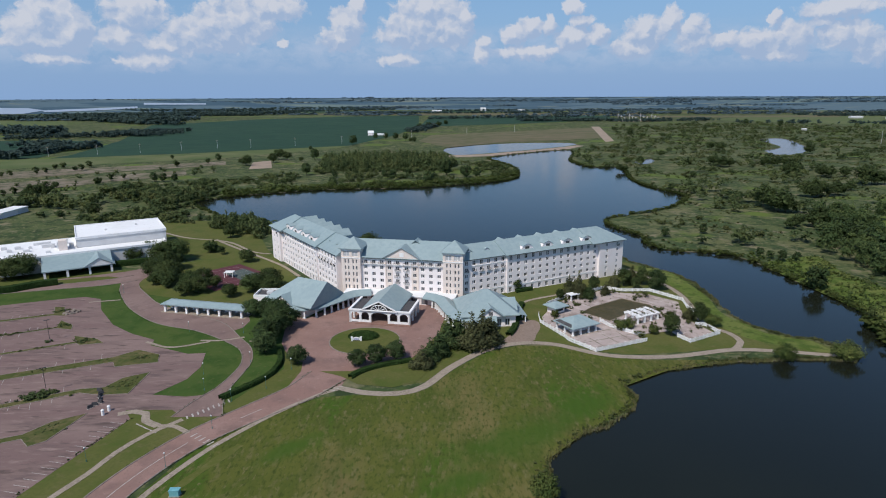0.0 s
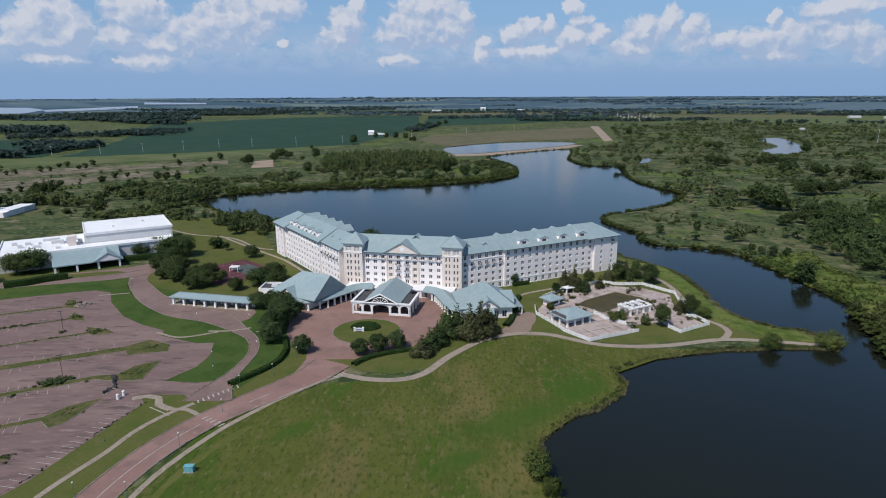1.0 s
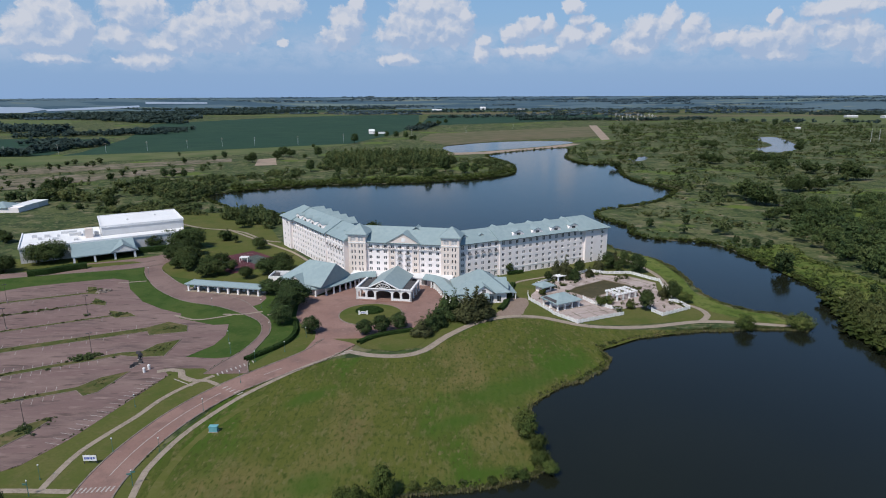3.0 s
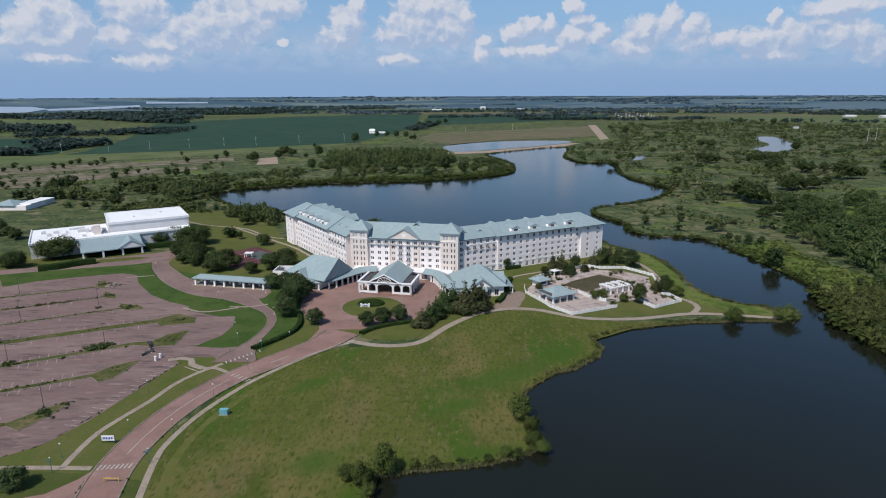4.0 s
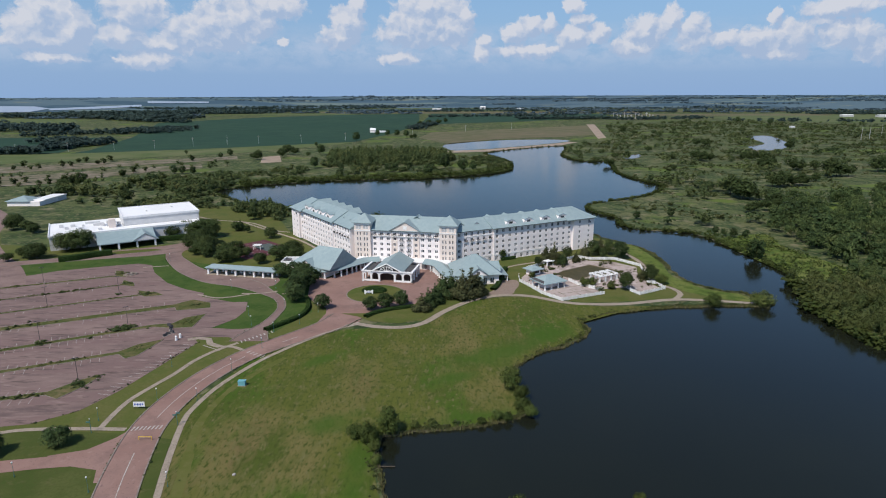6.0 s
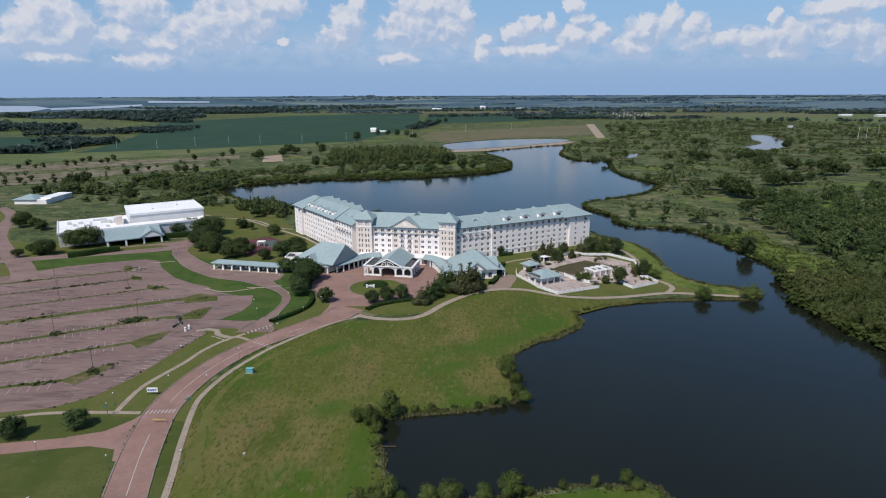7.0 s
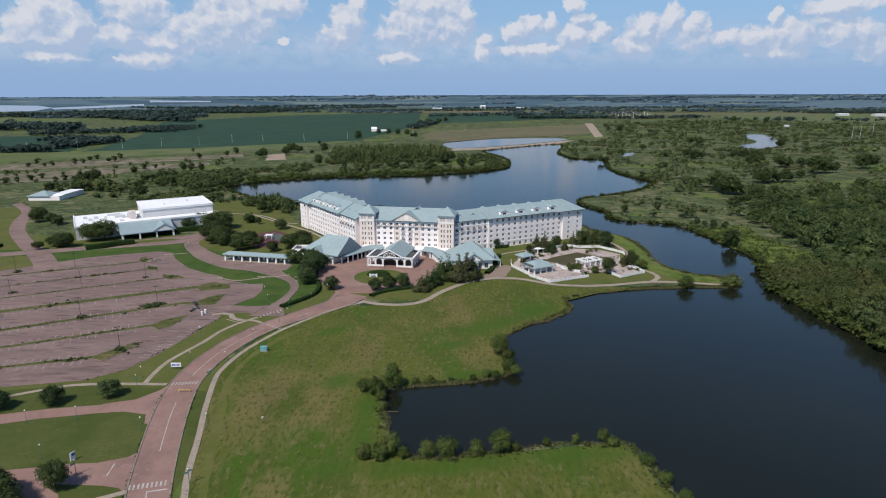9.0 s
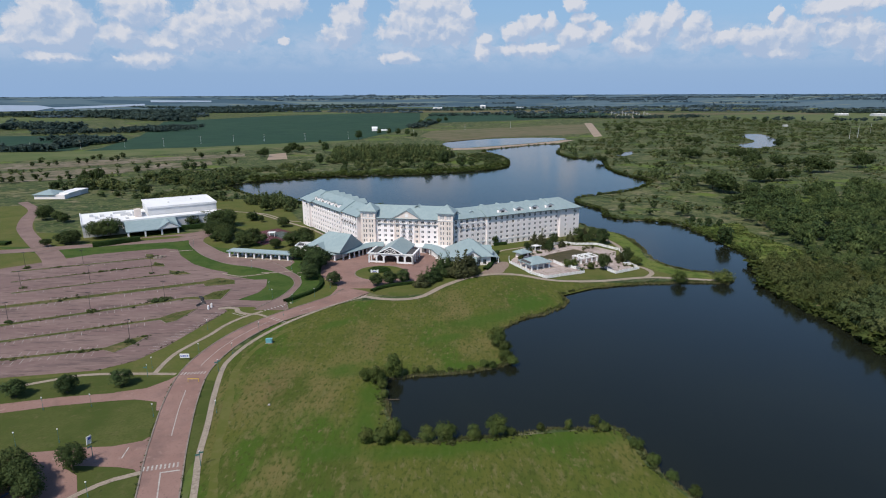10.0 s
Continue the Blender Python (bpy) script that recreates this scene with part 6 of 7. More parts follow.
# woods, scrub and reeds: what nobody could count
LOW = {}
for kind, shape, clumps, leaves, size in (("tree", "round", 16, 200, 0.066), ("wide", "wide", 16, 180, 0.075), ("bush", "bush", 9, 82, 0.10), ("near", "bush", 20, 300, 0.054), ("willow", "bush", 30, 760, 0.035), ("canopy", "wide", 22, 640, 0.035), ("poplar", "cone", 24, 210, 0.056), ("far", "wide", 7, 44, 0.165), ("row", "wide", 4, 14, 0.30), ("tuft", "bush", 4, 14, 0.19)):
    LOW[kind] = [crown(np.random.default_rng(900 + k + clumps), shape, clumps, leaves, size * 1.12, 3) for k in range(5)]


def dense(name, kind, places, material, label, category, sink=0.0):
    """One mesh of many plants at (x, y, height, width)."""
    vs, fs, ns, at = [], [], [], 0
    for n, (x, y, h, w, *up_by) in enumerate(places):
        v, f, soft_n = LOW[kind][n % 5]
        a = gen.random() * 6.283
        c, s = math.cos(a), math.sin(a)
        turned = np.array([[c, s, 0], [-s, c, 0], [0, 0, 1]])
        vs.append(v @ turned * np.array([h * w, h * w, h]) + np.array([x, y, sum(up_by) - sink * h]))
        ns.append(soft_n @ turned)
        fs.append(f + at)
        at += len(v)
    ob = part(name, mesh_np(name, np.concatenate(vs), np.concatenate(fs), material, np.concatenate(ns)))
    return tagged(ob, label, category, kind="stuff")


def within(poly, p):
    """Which of the points p (n, 2) lie inside the polygon."""
    q = np.array(poly, float)
    ok = np.zeros(len(p), bool)
    for (x0, y0), (x1, y1) in zip(q, np.roll(q, -1, 0)):
        if y0 != y1:
            ok ^= ((y0 > p[:, 1]) != (y1 > p[:, 1])) & (p[:, 0] < (x1 - x0) * (p[:, 1] - y0) / (y1 - y0) + x0)
    return ok


COARSE = [[(p[0], p[1]) for p in r[::2]] for r in LAKES]


def strew(poly, count, lo, hi, wide=(0.8, 1.2), patch=0.0, power=1.0, grain=0.02):
    """Places inside a polygon, out of the water, in loose groups where patch is above 0."""
    xs, ys = [p[0] for p in poly], [p[1] for p in poly]
    out = []
    for tries in range(12):
        p = np.stack([gen.uniform(min(xs), max(xs), count * 3), gen.uniform(min(ys), max(ys), count * 3)], 1)
        p = p[within(poly, p)]
        for r in COARSE:
            p = p[~within(r, p)]
        for x, y in p:
            if patch and noise.noise((x * grain, y * grain, 3)) < patch * (gen.random() * 1.4 - 0.5):
                continue
            out.append((x, y, lo + (hi - lo) * gen.random() ** power, gen.uniform(*wide)))
            if len(out) >= count:
                return out
    return out


dense("woods", "poplar", strew([(-137, 722), (-92, 712), (-40, 722), (2, 722), (20, 770), (-3, 828), (-62, 850), (-123, 838), (-153, 808)], 640, 12, 20, (0.5, 0.8)), WOODLEAF, "tall upright green woods on the far lake shore", "woods")
dense("woods", "tree", strew([(-160, 590), (-60, 590), (20, 608), (74, 655), (88, 700), (84, 755), (20, 810), (-60, 840), (-145, 800), (-170, 700)], 330, 3, 8, (0.8, 1.6), 0.2), WOODLEAF, "lower mixed green trees on the far lake shore", "woods")
dense("thicket", "bush", strew([(-330, 480), (-200, 510), (-150, 562), (-20, 592), (60, 650), (88, 700), (86, 800), (0, 780), (-150, 720), (-240, 640), (-340, 560)], 620, 2, 5.5, (1.0, 1.8), 0.15), WOODLEAF, "green thicket along the far lake shore", "thicket")
dense("thicket", "bush", strew([(-190, 533), (-155, 556), (-122, 571), (-76, 581), (-22, 587), (40, 615), (76, 645), (88, 690), (76, 690), (62, 655), (20, 625), (-30, 604), (-120, 590), (-200, 556)], 420, 2.5, 5.5, (1.0, 1.7)), BUSHLEAF, "bright green bushes along the far lake shore", "thicket")
dense("woods", "tree", strew([(-360, 470), (-210, 470), (-205, 505), (-180, 540), (-230, 600), (-330, 560)], 260, 3.5, 11, (0.7, 1.3), 0.35), WOODLEAF, "mixed green trees at the lake's western end", "woods")
dense("woods", "poplar", strew([(-159.5, 406.8), (-145.1, 432.3), (-114.9, 397.6), (-101.8, 361.2), (-132.8, 379.2)], 60, 5, 12, (0.55, 0.9)), WOODLEAF, "young upright trees on the shore beside the hotel", "woods")
dense("thicket", "bush", strew([(-230, 420), (-105, 400), (-140, 432), (-200, 490), (-260, 470), (-300, 440)], 260, 2, 6, (0.9, 1.5), 0.15), WOODLEAF, "scrubby bushes behind the white hall", "thicket")
dense("thicket", "willow", strew([(149, 96), (149, 150), (149, 176), (153, 196), (162, 220), (180, 212), (200, 204), (212, 196), (200, 160), (178, 120)], 400, 2.8, 10.5, (0.4, 0.8), 0.0, 1.4), WILLOW, "soft olive-green willow thicket along the eastern bank", "thicket")
dense("scrub", "tuft", strew([(181, 312), (203, 318), (197, 286), (203, 251), (209, 216), (222, 206), (210, 198), (186, 206), (172, 222), (168, 250), (166, 280), (166, 304)], 900, 0.4, 1.5, (1.0, 2.2)), BUSHLEAF, "tall yellow-green grass on the eastern bank", "grass")
dense("woods", "poplar", strew([(206, 236), (205, 262), (212, 325), (262, 425), (385, 440), (330, 330), (268, 250), (240, 212), (226, 208)], 60, 11, 17, (0.5, 0.8), 0.3, 1.0, 0.03), FORESTLEAF, "tall trees rising over the eastern woods", "woods")
dense("woods", "canopy", strew([(206, 236), (205, 262), (212, 325), (262, 425), (400, 450), (345, 330), (280, 250), (250, 206), (226, 208)], 310, 5, 15, (0.55, 0.95)), FORESTLEAF, "dense green woods on the eastern plain", "woods")
dense("woods", "canopy", strew([(186, 206), (196, 222), (209, 226), (224, 208), (214, 194), (198, 198)], 34, 4.5, 9, (0.55, 0.9)), FORESTLEAF, "dark trees closing the grassy strip", "woods")
dense("thicket", "bush", strew([(165, 226), (176, 238), (178, 262), (176, 300), (172, 330), (160, 310), (166, 250)], 60, 0.8, 2.6, (0.8, 1.6)), BUSHLEAF, "low bushes on the eastern bank", "thicket")
dense("thicket", "near", strew([(208, 222), (222, 214), (208, 250), (213, 325), (200, 335), (188, 300), (186, 250)], 10, 1.2, 3.0, (0.8, 1.5)), WOODLEAF, "bushes spreading into the grassy strip", "thicket")
dense("woods", "canopy", strew([(151, 92), (150, 130), (170, 146), (182, 150), (172, 112)], 26, 8, 13, (0.55, 0.85)), WOODLEAF, "tall trees close to the eastern water's edge", "woods")
EAST = [(118, 400), (170, 465), (206, 510), (214, 540), (204, 600), (202, 640), (224, 742), (186, 755), (180, 830), (214, 970), (330, 1140), (470, 1700), (900, 1900), (1230, 1560), (800, 950), (520, 560), (400, 450), (262, 430), (200, 330), (170, 330), (128, 345), (126, 375)]
dense("scrub", "bush", strew(EAST, 2300, 1.2, 4.5, (1.0, 2.0), 0.3, 1.6), SCRUBLEAF, "olive scrub bushes scattered over the eastern plain", "scrub")
dense("scrub", "tuft", strew(EAST, 11000, 0.5, 1.7, (1.2, 2.6), 0.2), SCRUBLEAF, "rough tufts of scrub and tall grass", "scrub")
dense("woods", "wide", strew(EAST, 560, 5, 11, (0.9, 1.4), 0.55, 1.0, 0.009), WOODLEAF, "loose groups of trees on the eastern plain", "woods")
BANKSIDE, BLADES, TUSSOCKS = [], [], []
for k in range(0, len(LAKES[0]) - 1):
    p, q = LAKES[0][k], LAKES[0][k + 1]
    if q[1] < -60:
        continue
    step = math.hypot(q[0] - p[0], q[1] - p[1])
    if p[0] < 140 and p[1] < 320:
        side = (-(q[1] - p[1]) / step, (q[0] - p[0]) / step)
        thick = 0.55 + 0.9 * noise.noise((p[0] * 0.05, p[1] * 0.05, 9))
        mid = ((p[0] + q[0]) / 2 + side[0] * 0.6, (p[1] + q[1]) / 2 + side[1] * 0.6)
        way = -1 if within(LAKES[0], np.array([mid]))[0] else 1
        for j in range(int(step * 7)):
            u, far = gen.random(), abs(gen.normal(0, 1.2)) + 0.1
            if gen.random() < thick:
                x, y = p[0] + (q[0] - p[0]) * u + side[0] * far * way, p[1] + (q[1] - p[1]) * u + side[1] * far * way
                TUSSOCKS.append((x, y, gen.uniform(0.3, 0.6) + (gen.random() < 0.12) * gen.uniform(0.2, 1.0), gen.uniform(0.9, 1.7)))
        for j in range(int(step * 14)):
            u, thick = gen.random(), 0.6 + 0.9 * noise.noise((p[0] * 0.09, p[1] * 0.09, 7))
            if gen.random() < thick:
                BLADES.append((p[0] + (q[0] - p[0]) * u + gen.normal(0, 0.35), p[1] + (q[1] - p[1]) * u + gen.normal(0, 0.35), gen.uniform(0.25, 0.75)))
        continue
    for j in range(4 if p[1] < 860 or p[0] > 215 else 1):
        u = gen.random()
        x, y = p[0] + (q[0] - p[0]) * u + gen.normal(0, 0.7), p[1] + (q[1] - p[1]) * u + gen.normal(0, 0.7)
        BANKSIDE.append((x, y, gen.uniform(3.0, 7.0) if p[1] < 228 and p[0] > 140 else gen.uniform(1.0, 3.6), gen.uniform(1.0, 1.8)))
dense("thicket", "bush", BANKSIDE, BUSHLEAF, "bushes along the far banks", "thicket", 0.2)


def blades(name, places, material, label):
    """One mesh of upright grass blades at (x, y, height), four leaning strips a tuft."""
    vs = []
    for x, y, h in places:
        for j in range(4):
            a, lean, w = gen.random() * 6.283, gen.normal(0, 0.35, 2) * h, 0.11 * h + 0.03
            ox, oy = gen.normal(0, 0.12, 2)
            c, s = math.cos(a) * w, math.sin(a) * w
            b = np.array((x + ox, y + oy, -0.4))
            vs.append((b - (c, s, 0), b + (c, s, 0), b + (c * 0.2 + lean[0], s * 0.2 + lean[1], h + 0.35), b - (c * 0.2 - lean[0], s * 0.2 - lean[1], h + 0.4)))
    v = np.array(vs).reshape(-1, 3)
    tagged(part(name, mesh_np(name, v, np.arange(len(v)).reshape(-1, 4), material)), label, "reeds", kind="stuff")


dense("weeds", "bush", TUSSOCKS, SCRUBLEAF, "rough green growth between lawn and water", "weeds", 0.12)
blades("reeds", BLADES, REED, "pale reeds and weeds along the water's edge")
LINES = [((-1700, 2450), (-920, 2240), 90, 520), ((-1650, 2750), (-850, 2850), 110, 520), ((-1160, 3900), (-200, 4100), 160, 420), ((-1200, 1650), (-900, 1450), 50, 60), ((-1000, 3340), (-300, 3868), 60, 200), ((-730, 1100), (-640, 1080), 30, 60), ((-900, 1300), (-620, 1420), 45, 130), ((-740, 1420), (-620, 1530), 30, 90),
         ((-640, 900), (-600, 1080), 14, 70), ((-900, 870), (-600, 880), 18, 110), ((270, 2100), (600, 2060), 26, 130), ((-70, 1480), (-20, 1720), 22, 70), ((-60, 2300), (500, 2420), 24, 90), ((-300, 3000), (900, 3100), 45, 120), ((500, 2700), (1900, 2900), 45, 120),
         ((900, 1900), (1700, 1650), 40, 60), ((1200, 1450), (2200, 1450), 60, 80), ((-1500, 2800), (-700, 3100), 120, 300), ((1500, 2600), (2600, 2800), 60, 220), ((1500, 2480), (1800, 2440), 25, 90), ((600, 2000), (930, 2100), 40, 80),
         ((-1300, 1500), (-900, 1500), 40, 100), ((-1500, 1300), (-1050, 1280), 35, 110), ((-2600, 2560), (-1700, 2500), 60, 200), ((-2800, 3600), (-1000, 3700), 90, 400), ((0, 3500), (2400, 3550), 70, 400), ((-1200, 2200), (-800, 1900), 40, 120)]
far_places = []
for a, b, spread, count in LINES:
    for k in range(count):
        u = gen.random()
        far_places.append((a[0] + (b[0] - a[0]) * u + gen.normal(0, spread * 0.4), a[1] + (b[1] - a[1]) * u + gen.normal(0, spread * 0.4), gen.uniform(8, 14) + (9 if a[0] < -1000 else 0) * gen.random(), gen.uniform(0.9, 1.5)))
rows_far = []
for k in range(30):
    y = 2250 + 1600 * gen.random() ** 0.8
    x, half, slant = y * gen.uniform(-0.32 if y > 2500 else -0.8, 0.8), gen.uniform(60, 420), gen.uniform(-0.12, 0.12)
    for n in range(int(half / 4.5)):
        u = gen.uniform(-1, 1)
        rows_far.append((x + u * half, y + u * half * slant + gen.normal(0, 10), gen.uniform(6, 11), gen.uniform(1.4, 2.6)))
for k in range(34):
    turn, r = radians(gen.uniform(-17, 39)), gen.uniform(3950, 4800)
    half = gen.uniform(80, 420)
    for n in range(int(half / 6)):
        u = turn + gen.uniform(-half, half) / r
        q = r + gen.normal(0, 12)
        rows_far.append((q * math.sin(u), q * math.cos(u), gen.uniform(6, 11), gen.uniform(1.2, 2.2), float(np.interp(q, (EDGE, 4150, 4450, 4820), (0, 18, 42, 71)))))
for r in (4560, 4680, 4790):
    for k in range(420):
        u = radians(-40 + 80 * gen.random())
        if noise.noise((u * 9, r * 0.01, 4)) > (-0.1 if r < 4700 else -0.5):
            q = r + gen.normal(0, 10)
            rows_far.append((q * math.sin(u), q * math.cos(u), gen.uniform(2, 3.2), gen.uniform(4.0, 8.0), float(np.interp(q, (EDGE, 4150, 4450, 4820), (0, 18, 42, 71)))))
# these rows look hazy by their painted leaf colour alone
dense("woods", "row", rows_far, HAZEWOOD, "thin tree rows far out on the plain, haze painted into their colour", "woods")
dense("woods", "far", far_places, FARWOOD, "dark tree lines between the distant fields, tinted with painted haze", "woods")
dense("scrub", "bush", strew([(-620, 560), (-473, 640), (-280, 780), (-260, 700), (-340, 560), (-420, 520)], 90, 3, 6, (0.8, 1.2)), WOODLEAF, "small trees along the brown strips", "scrub")

# weeds on the car park islands and the pool deck
weeds = []
for a, b, w, tip in ROWS:
    A, B = np.array(a, float), np.array(b, float)
    d = (B - A) / np.hypot(*(B - A))
    for k in range(int(np.hypot(*(B - A)) * 2.2)):
        u = gen.random()
        c = A + (B - A) * u + np.array([-d[1], d[0]]) * gen.normal(0, w * 0.32)
        thick = noise.noise((c[0] * 0.06, c[1] * 0.06, 5))
        if gen.random() < 0.45 + thick:
            weeds.append((c[0], c[1], gen.uniform(0.25, 0.7) * (1 + 1.2 * max(thick, 0)), gen.uniform(1.2, 2.4)))
shrubs = []
for cx, cy, r, low, high, count in ((-157.5, 238, 3.5, 0.3, 1.0, 30), (-146, 222, 3, 0.3, 0.9, 24), (-129, 206, 4, 0.3, 1.0, 34), (-102, 191, 4.5, 0.25, 0.7, 40), (-98, 172, 5, 0.25, 0.7, 40), (-105, 146, 4.5, 0.25, 0.6, 30), (-110, 118, 4, 0.3, 0.8, 30),
                                    (-122.1, 162.7, 2.0, 0.6, 1.6, 22), (-119.7, 164.9, 2.2, 0.7, 1.8, 26), (-117.6, 166.4, 1.8, 0.6, 1.4, 16), (-142.7, 151.8, 1.8, 0.5, 1.2, 16), (-167.6, 138.8, 1.8, 0.5, 1.5, 14), (-110.8, 119.6, 2.2, 0.5, 1.2, 20), (-107.6, 123.8, 2.4, 0.3, 0.9, 16), (-211.2, 215.5, 2.2, 0.6, 1.6, 16), (-191.1, 182.5, 2.0, 0.5, 1.3, 14), (-142.2, 206.2, 2.0, 0.4, 1.0, 12), (-127.1, 155.7, 1.5, 0.3, 0.8, 8)):
    for k in range(count):
        shrubs.append((cx + gen.normal(0, r * 0.42), cy + gen.normal(0, r * 0.34), gen.uniform(low, high), gen.uniform(1.0, 1.8)))
dense("weeds", "bush", shrubs, WOODLEAF, "rank weeds and low shrubs in the car park beds", "weeds", 0.05)
dense("weeds", "tuft", weeds, SCRUBLEAF, "rank weeds on the car park islands", "weeds", 0.05)
pool_weeds = [(x + gen.normal(0, 2.2), y + gen.normal(0, 2.2), gen.uniform(0.4, 2.4), gen.uniform(0.8, 1.4)) for x, y in ((45, 225), (43, 215), (70, 208), (56, 240), (62, 246), (70, 253), (84, 250), (88, 228), (92, 222), (66, 222), (58, 229), (75, 214), (96, 214), (48, 240), (88, 236), (79, 233), (64, 236), (72, 243), (80, 245), (52, 246), (86, 256), (77, 259), (95, 238), (100, 231), (74, 222), (82, 216)) for k in range(6)]
pool_weeds = [q for q, wet in zip(pool_weeds, within([(56, 233), (61, 239), (77, 250), (86.5, 241.5), (86.5, 236.5), (74, 231), (64.5, 223)], np.array([q[:2] for q in pool_weeds]))) if not wet]
vines = [(74.2 + gen.uniform(0, 11), 222 + gen.uniform(0, 5.5), gen.uniform(0.5, 0.9), gen.uniform(1.2, 2.0), 2.9) for k in range(9)]
dense("weeds", "bush", vines, SCRUBLEAF, "creepers growing over the pergola", "creeper")
dense("weeds", "bush", pool_weeds, SCRUBLEAF, "rank weeds and seedlings on the pool deck", "weeds", 0.05)
# overgrowth along the kerbs and the edge of the car park
edge_weeds = []
for line, dense_by in ((offset(MAIN, 1.06), 0.45), (offset(MAIN, -1.06), 0.75), (offset(DROP[6:], 1.08), 0.3), (offset(DROP[6:], -1.08), 0.3),
                       ([(-86, 152), (-91, 135), (-95.5, 118), (-101, 103), (-110, 96)], 0.9)):
    for p, q in zip(line, line[1:]):
        for k in range(int(math.hypot(q[0] - p[0], q[1] - p[1]) * 3.5)):
            u = gen.random()
            x, y = p[0] + (q[0] - p[0]) * u + gen.normal(0, 0.16), p[1] + (q[1] - p[1]) * u + gen.normal(0, 0.16)
            if gen.random() < dense_by * (0.5 + 1.6 * noise.noise((x * 0.07, y * 0.07, 8))):
                edge_weeds.append((x, y, gen.uniform(0.15, 0.45), gen.uniform(1.0, 2.0)))
dense("weeds", "tuft", edge_weeds, LEAF, "dark rank growth along the kerbs", "weeds", 0.05)

# ---- pool garden ----
DECK = [(39, 228), (38.5, 222), (44.5, 206.5), (52.2, 195), (72, 203.5), (70, 209), (84, 212), (86, 205), (88, 202.5), (100, 209.5), (97.5, 217), (95, 226), (97, 236), (99.5, 245), (90, 256), (80, 257.5), (72, 262), (54, 250), (47, 244)]
POOL = [(56, 233), (61, 239), (77, 250), (86.5, 241.5), (86.5, 236.5), (74, 231), (64.5, 223)]
setting("pool_deck", fill([DECK, POOL], 0.14), POOLDECK, "stained and weedy concrete pool deck", "pool deck")
setting("pool", fill([POOL], 0.04), ALGAE, "abandoned pool with brown-green water", "pool")
kb = kerb(bmesh.new(), POOL + POOL[:1], 0.45, 0.0, 0.24)
setting("pool_coping", kb, CONCRETE, "pale coping round the pool", "pool edge")
bm = bmesh.new()
for a, b in (((46, 207.5), (66, 216)), ((49, 201.5), (70, 210)), ((52.5, 206), (56, 198)), ((58, 210), (62, 201)), ((64, 212), (67, 204)), ((88, 252), (98, 241)), ((80, 254), (94, 232)), ((84, 246), (96, 250)), ((58, 245), (66, 232))):
    stroke(bm, a, b, 0.22, 0.152)
setting("deck_joints", bm, WEEDS, "weeds growing in the deck joints", "deck joint")

FENCE_MESH = {}


def fence(line, label="white board fence round the pool garden, partly leaning"):
    """Posts and boarded panels along a line."""
    root = thing("fence", (line[0][0], line[0][1], 0), label, "fence", "fences round the pool garden")
    q = random.Random(int(line[0][0] * 10))
    for a, b in zip(line, line[1:]):
        a, b = Vector(a), Vector(b)
        n = max(1, round((b - a).length / 2.4))
        for k in range(n):
            p, r = a.lerp(b, k / n), a.lerp(b, (k + 1) / n)
            w = round((r - p).length, 1)
            c = int(w / 0.26)
            if w not in FENCE_MESH:
                bm = bmesh.new()
                box(bm, 0, w, -0.03, 0.03, 1.2, 1.33)
                pb = bmesh.new()
                box(pb, -0.1, 0.1, -0.1, 0.1, 0, 1.65), pyramid(pb, 0.2, 0.2, 1.65, 0.12, 0.04, Matrix.Translation((-0.1, -0.1, 0)), 0.04)
                FENCE_MESH[w] = mesh_of("rail", bm, TRIM), mesh_of("post", pb, TRIM), mesh_of("board", box(bmesh.new(), 0.12 * w / c, 0.86 * w / c, -0.055, -0.03, 0.12, 1.5), TRIM)
            m = Matrix.Translation((p.x, p.y, 0.06)) @ Matrix.Rotation(math.atan2(r.y - p.y, r.x - p.x), 4, "Z") @ Matrix.Rotation(radians(q.uniform(-3, 3)), 4, "X")
            rail = part("rail", FENCE_MESH[w][0], None, root, at=m)
            part("rail", FENCE_MESH[w][0], None, root, at=m @ Matrix.Translation((0, 0, -0.95)))
            part("post", FENCE_MESH[w][1], None, root, at=m)
            for j in range(c):
                part("board", FENCE_MESH[w][2], None, rail, at=m @ Matrix.Translation((j * w / c, 0, 0)))
    return root


fence([(37.8, 229.4), (37.2, 221.6), (43.6, 207.0), (44.6, 203.4), (51.9, 193.8), (72.4, 202.8)])
fence([(60.5, 222.5), (62.8, 216.8), (72.6, 206.4)])
fence([(84.6, 206.6), (87.2, 201.2), (101.2, 209.2), (99.0, 217.2), (95.6, 217.8)])
fence([(97.4, 227.6), (101.6, 230.0), (100.2, 237.6), (101.8, 246.4), (92.0, 259.6), (79.6, 259.6), (73.0, 263.8), (66, 259)])
fence([(54.5, 253), (47.8, 246.2), (43, 242)])

CABANA = thing("pool_house", (48.6, 215.5, 0), "open white pool house with a worn teal roof", "pool house")
K = along(46.8, 207.4, 29)
part("roof", hip(bmesh.new(), 11.4, 9.4, 3.0, 2.6, 0.9, (True, True), K, run=5.2), ROOF, CABANA)
part("roof_patch", solid(bmesh.new(), [(7.6, 0.6, 3.62), (10.6, 0.8, 3.75), (8.4, 3.2, 4.75)], [(0, 1, 2)], K @ Matrix.Translation((0, 0, 0.12))), DARKROOF, CABANA, "dark patch of the roof")
part("roof_strip", solid(bmesh.new(), [(-0.7, 9.2, 3.45), (-0.7, 0.2, 3.45), (0.6, 1.4, 4.1), (0.6, 8.2, 4.1)], [(0, 1, 2, 3)], K @ Matrix.Translation((-0.05, 0, 0.1))), DARKROOF, CABANA, "dark strip of the roof")
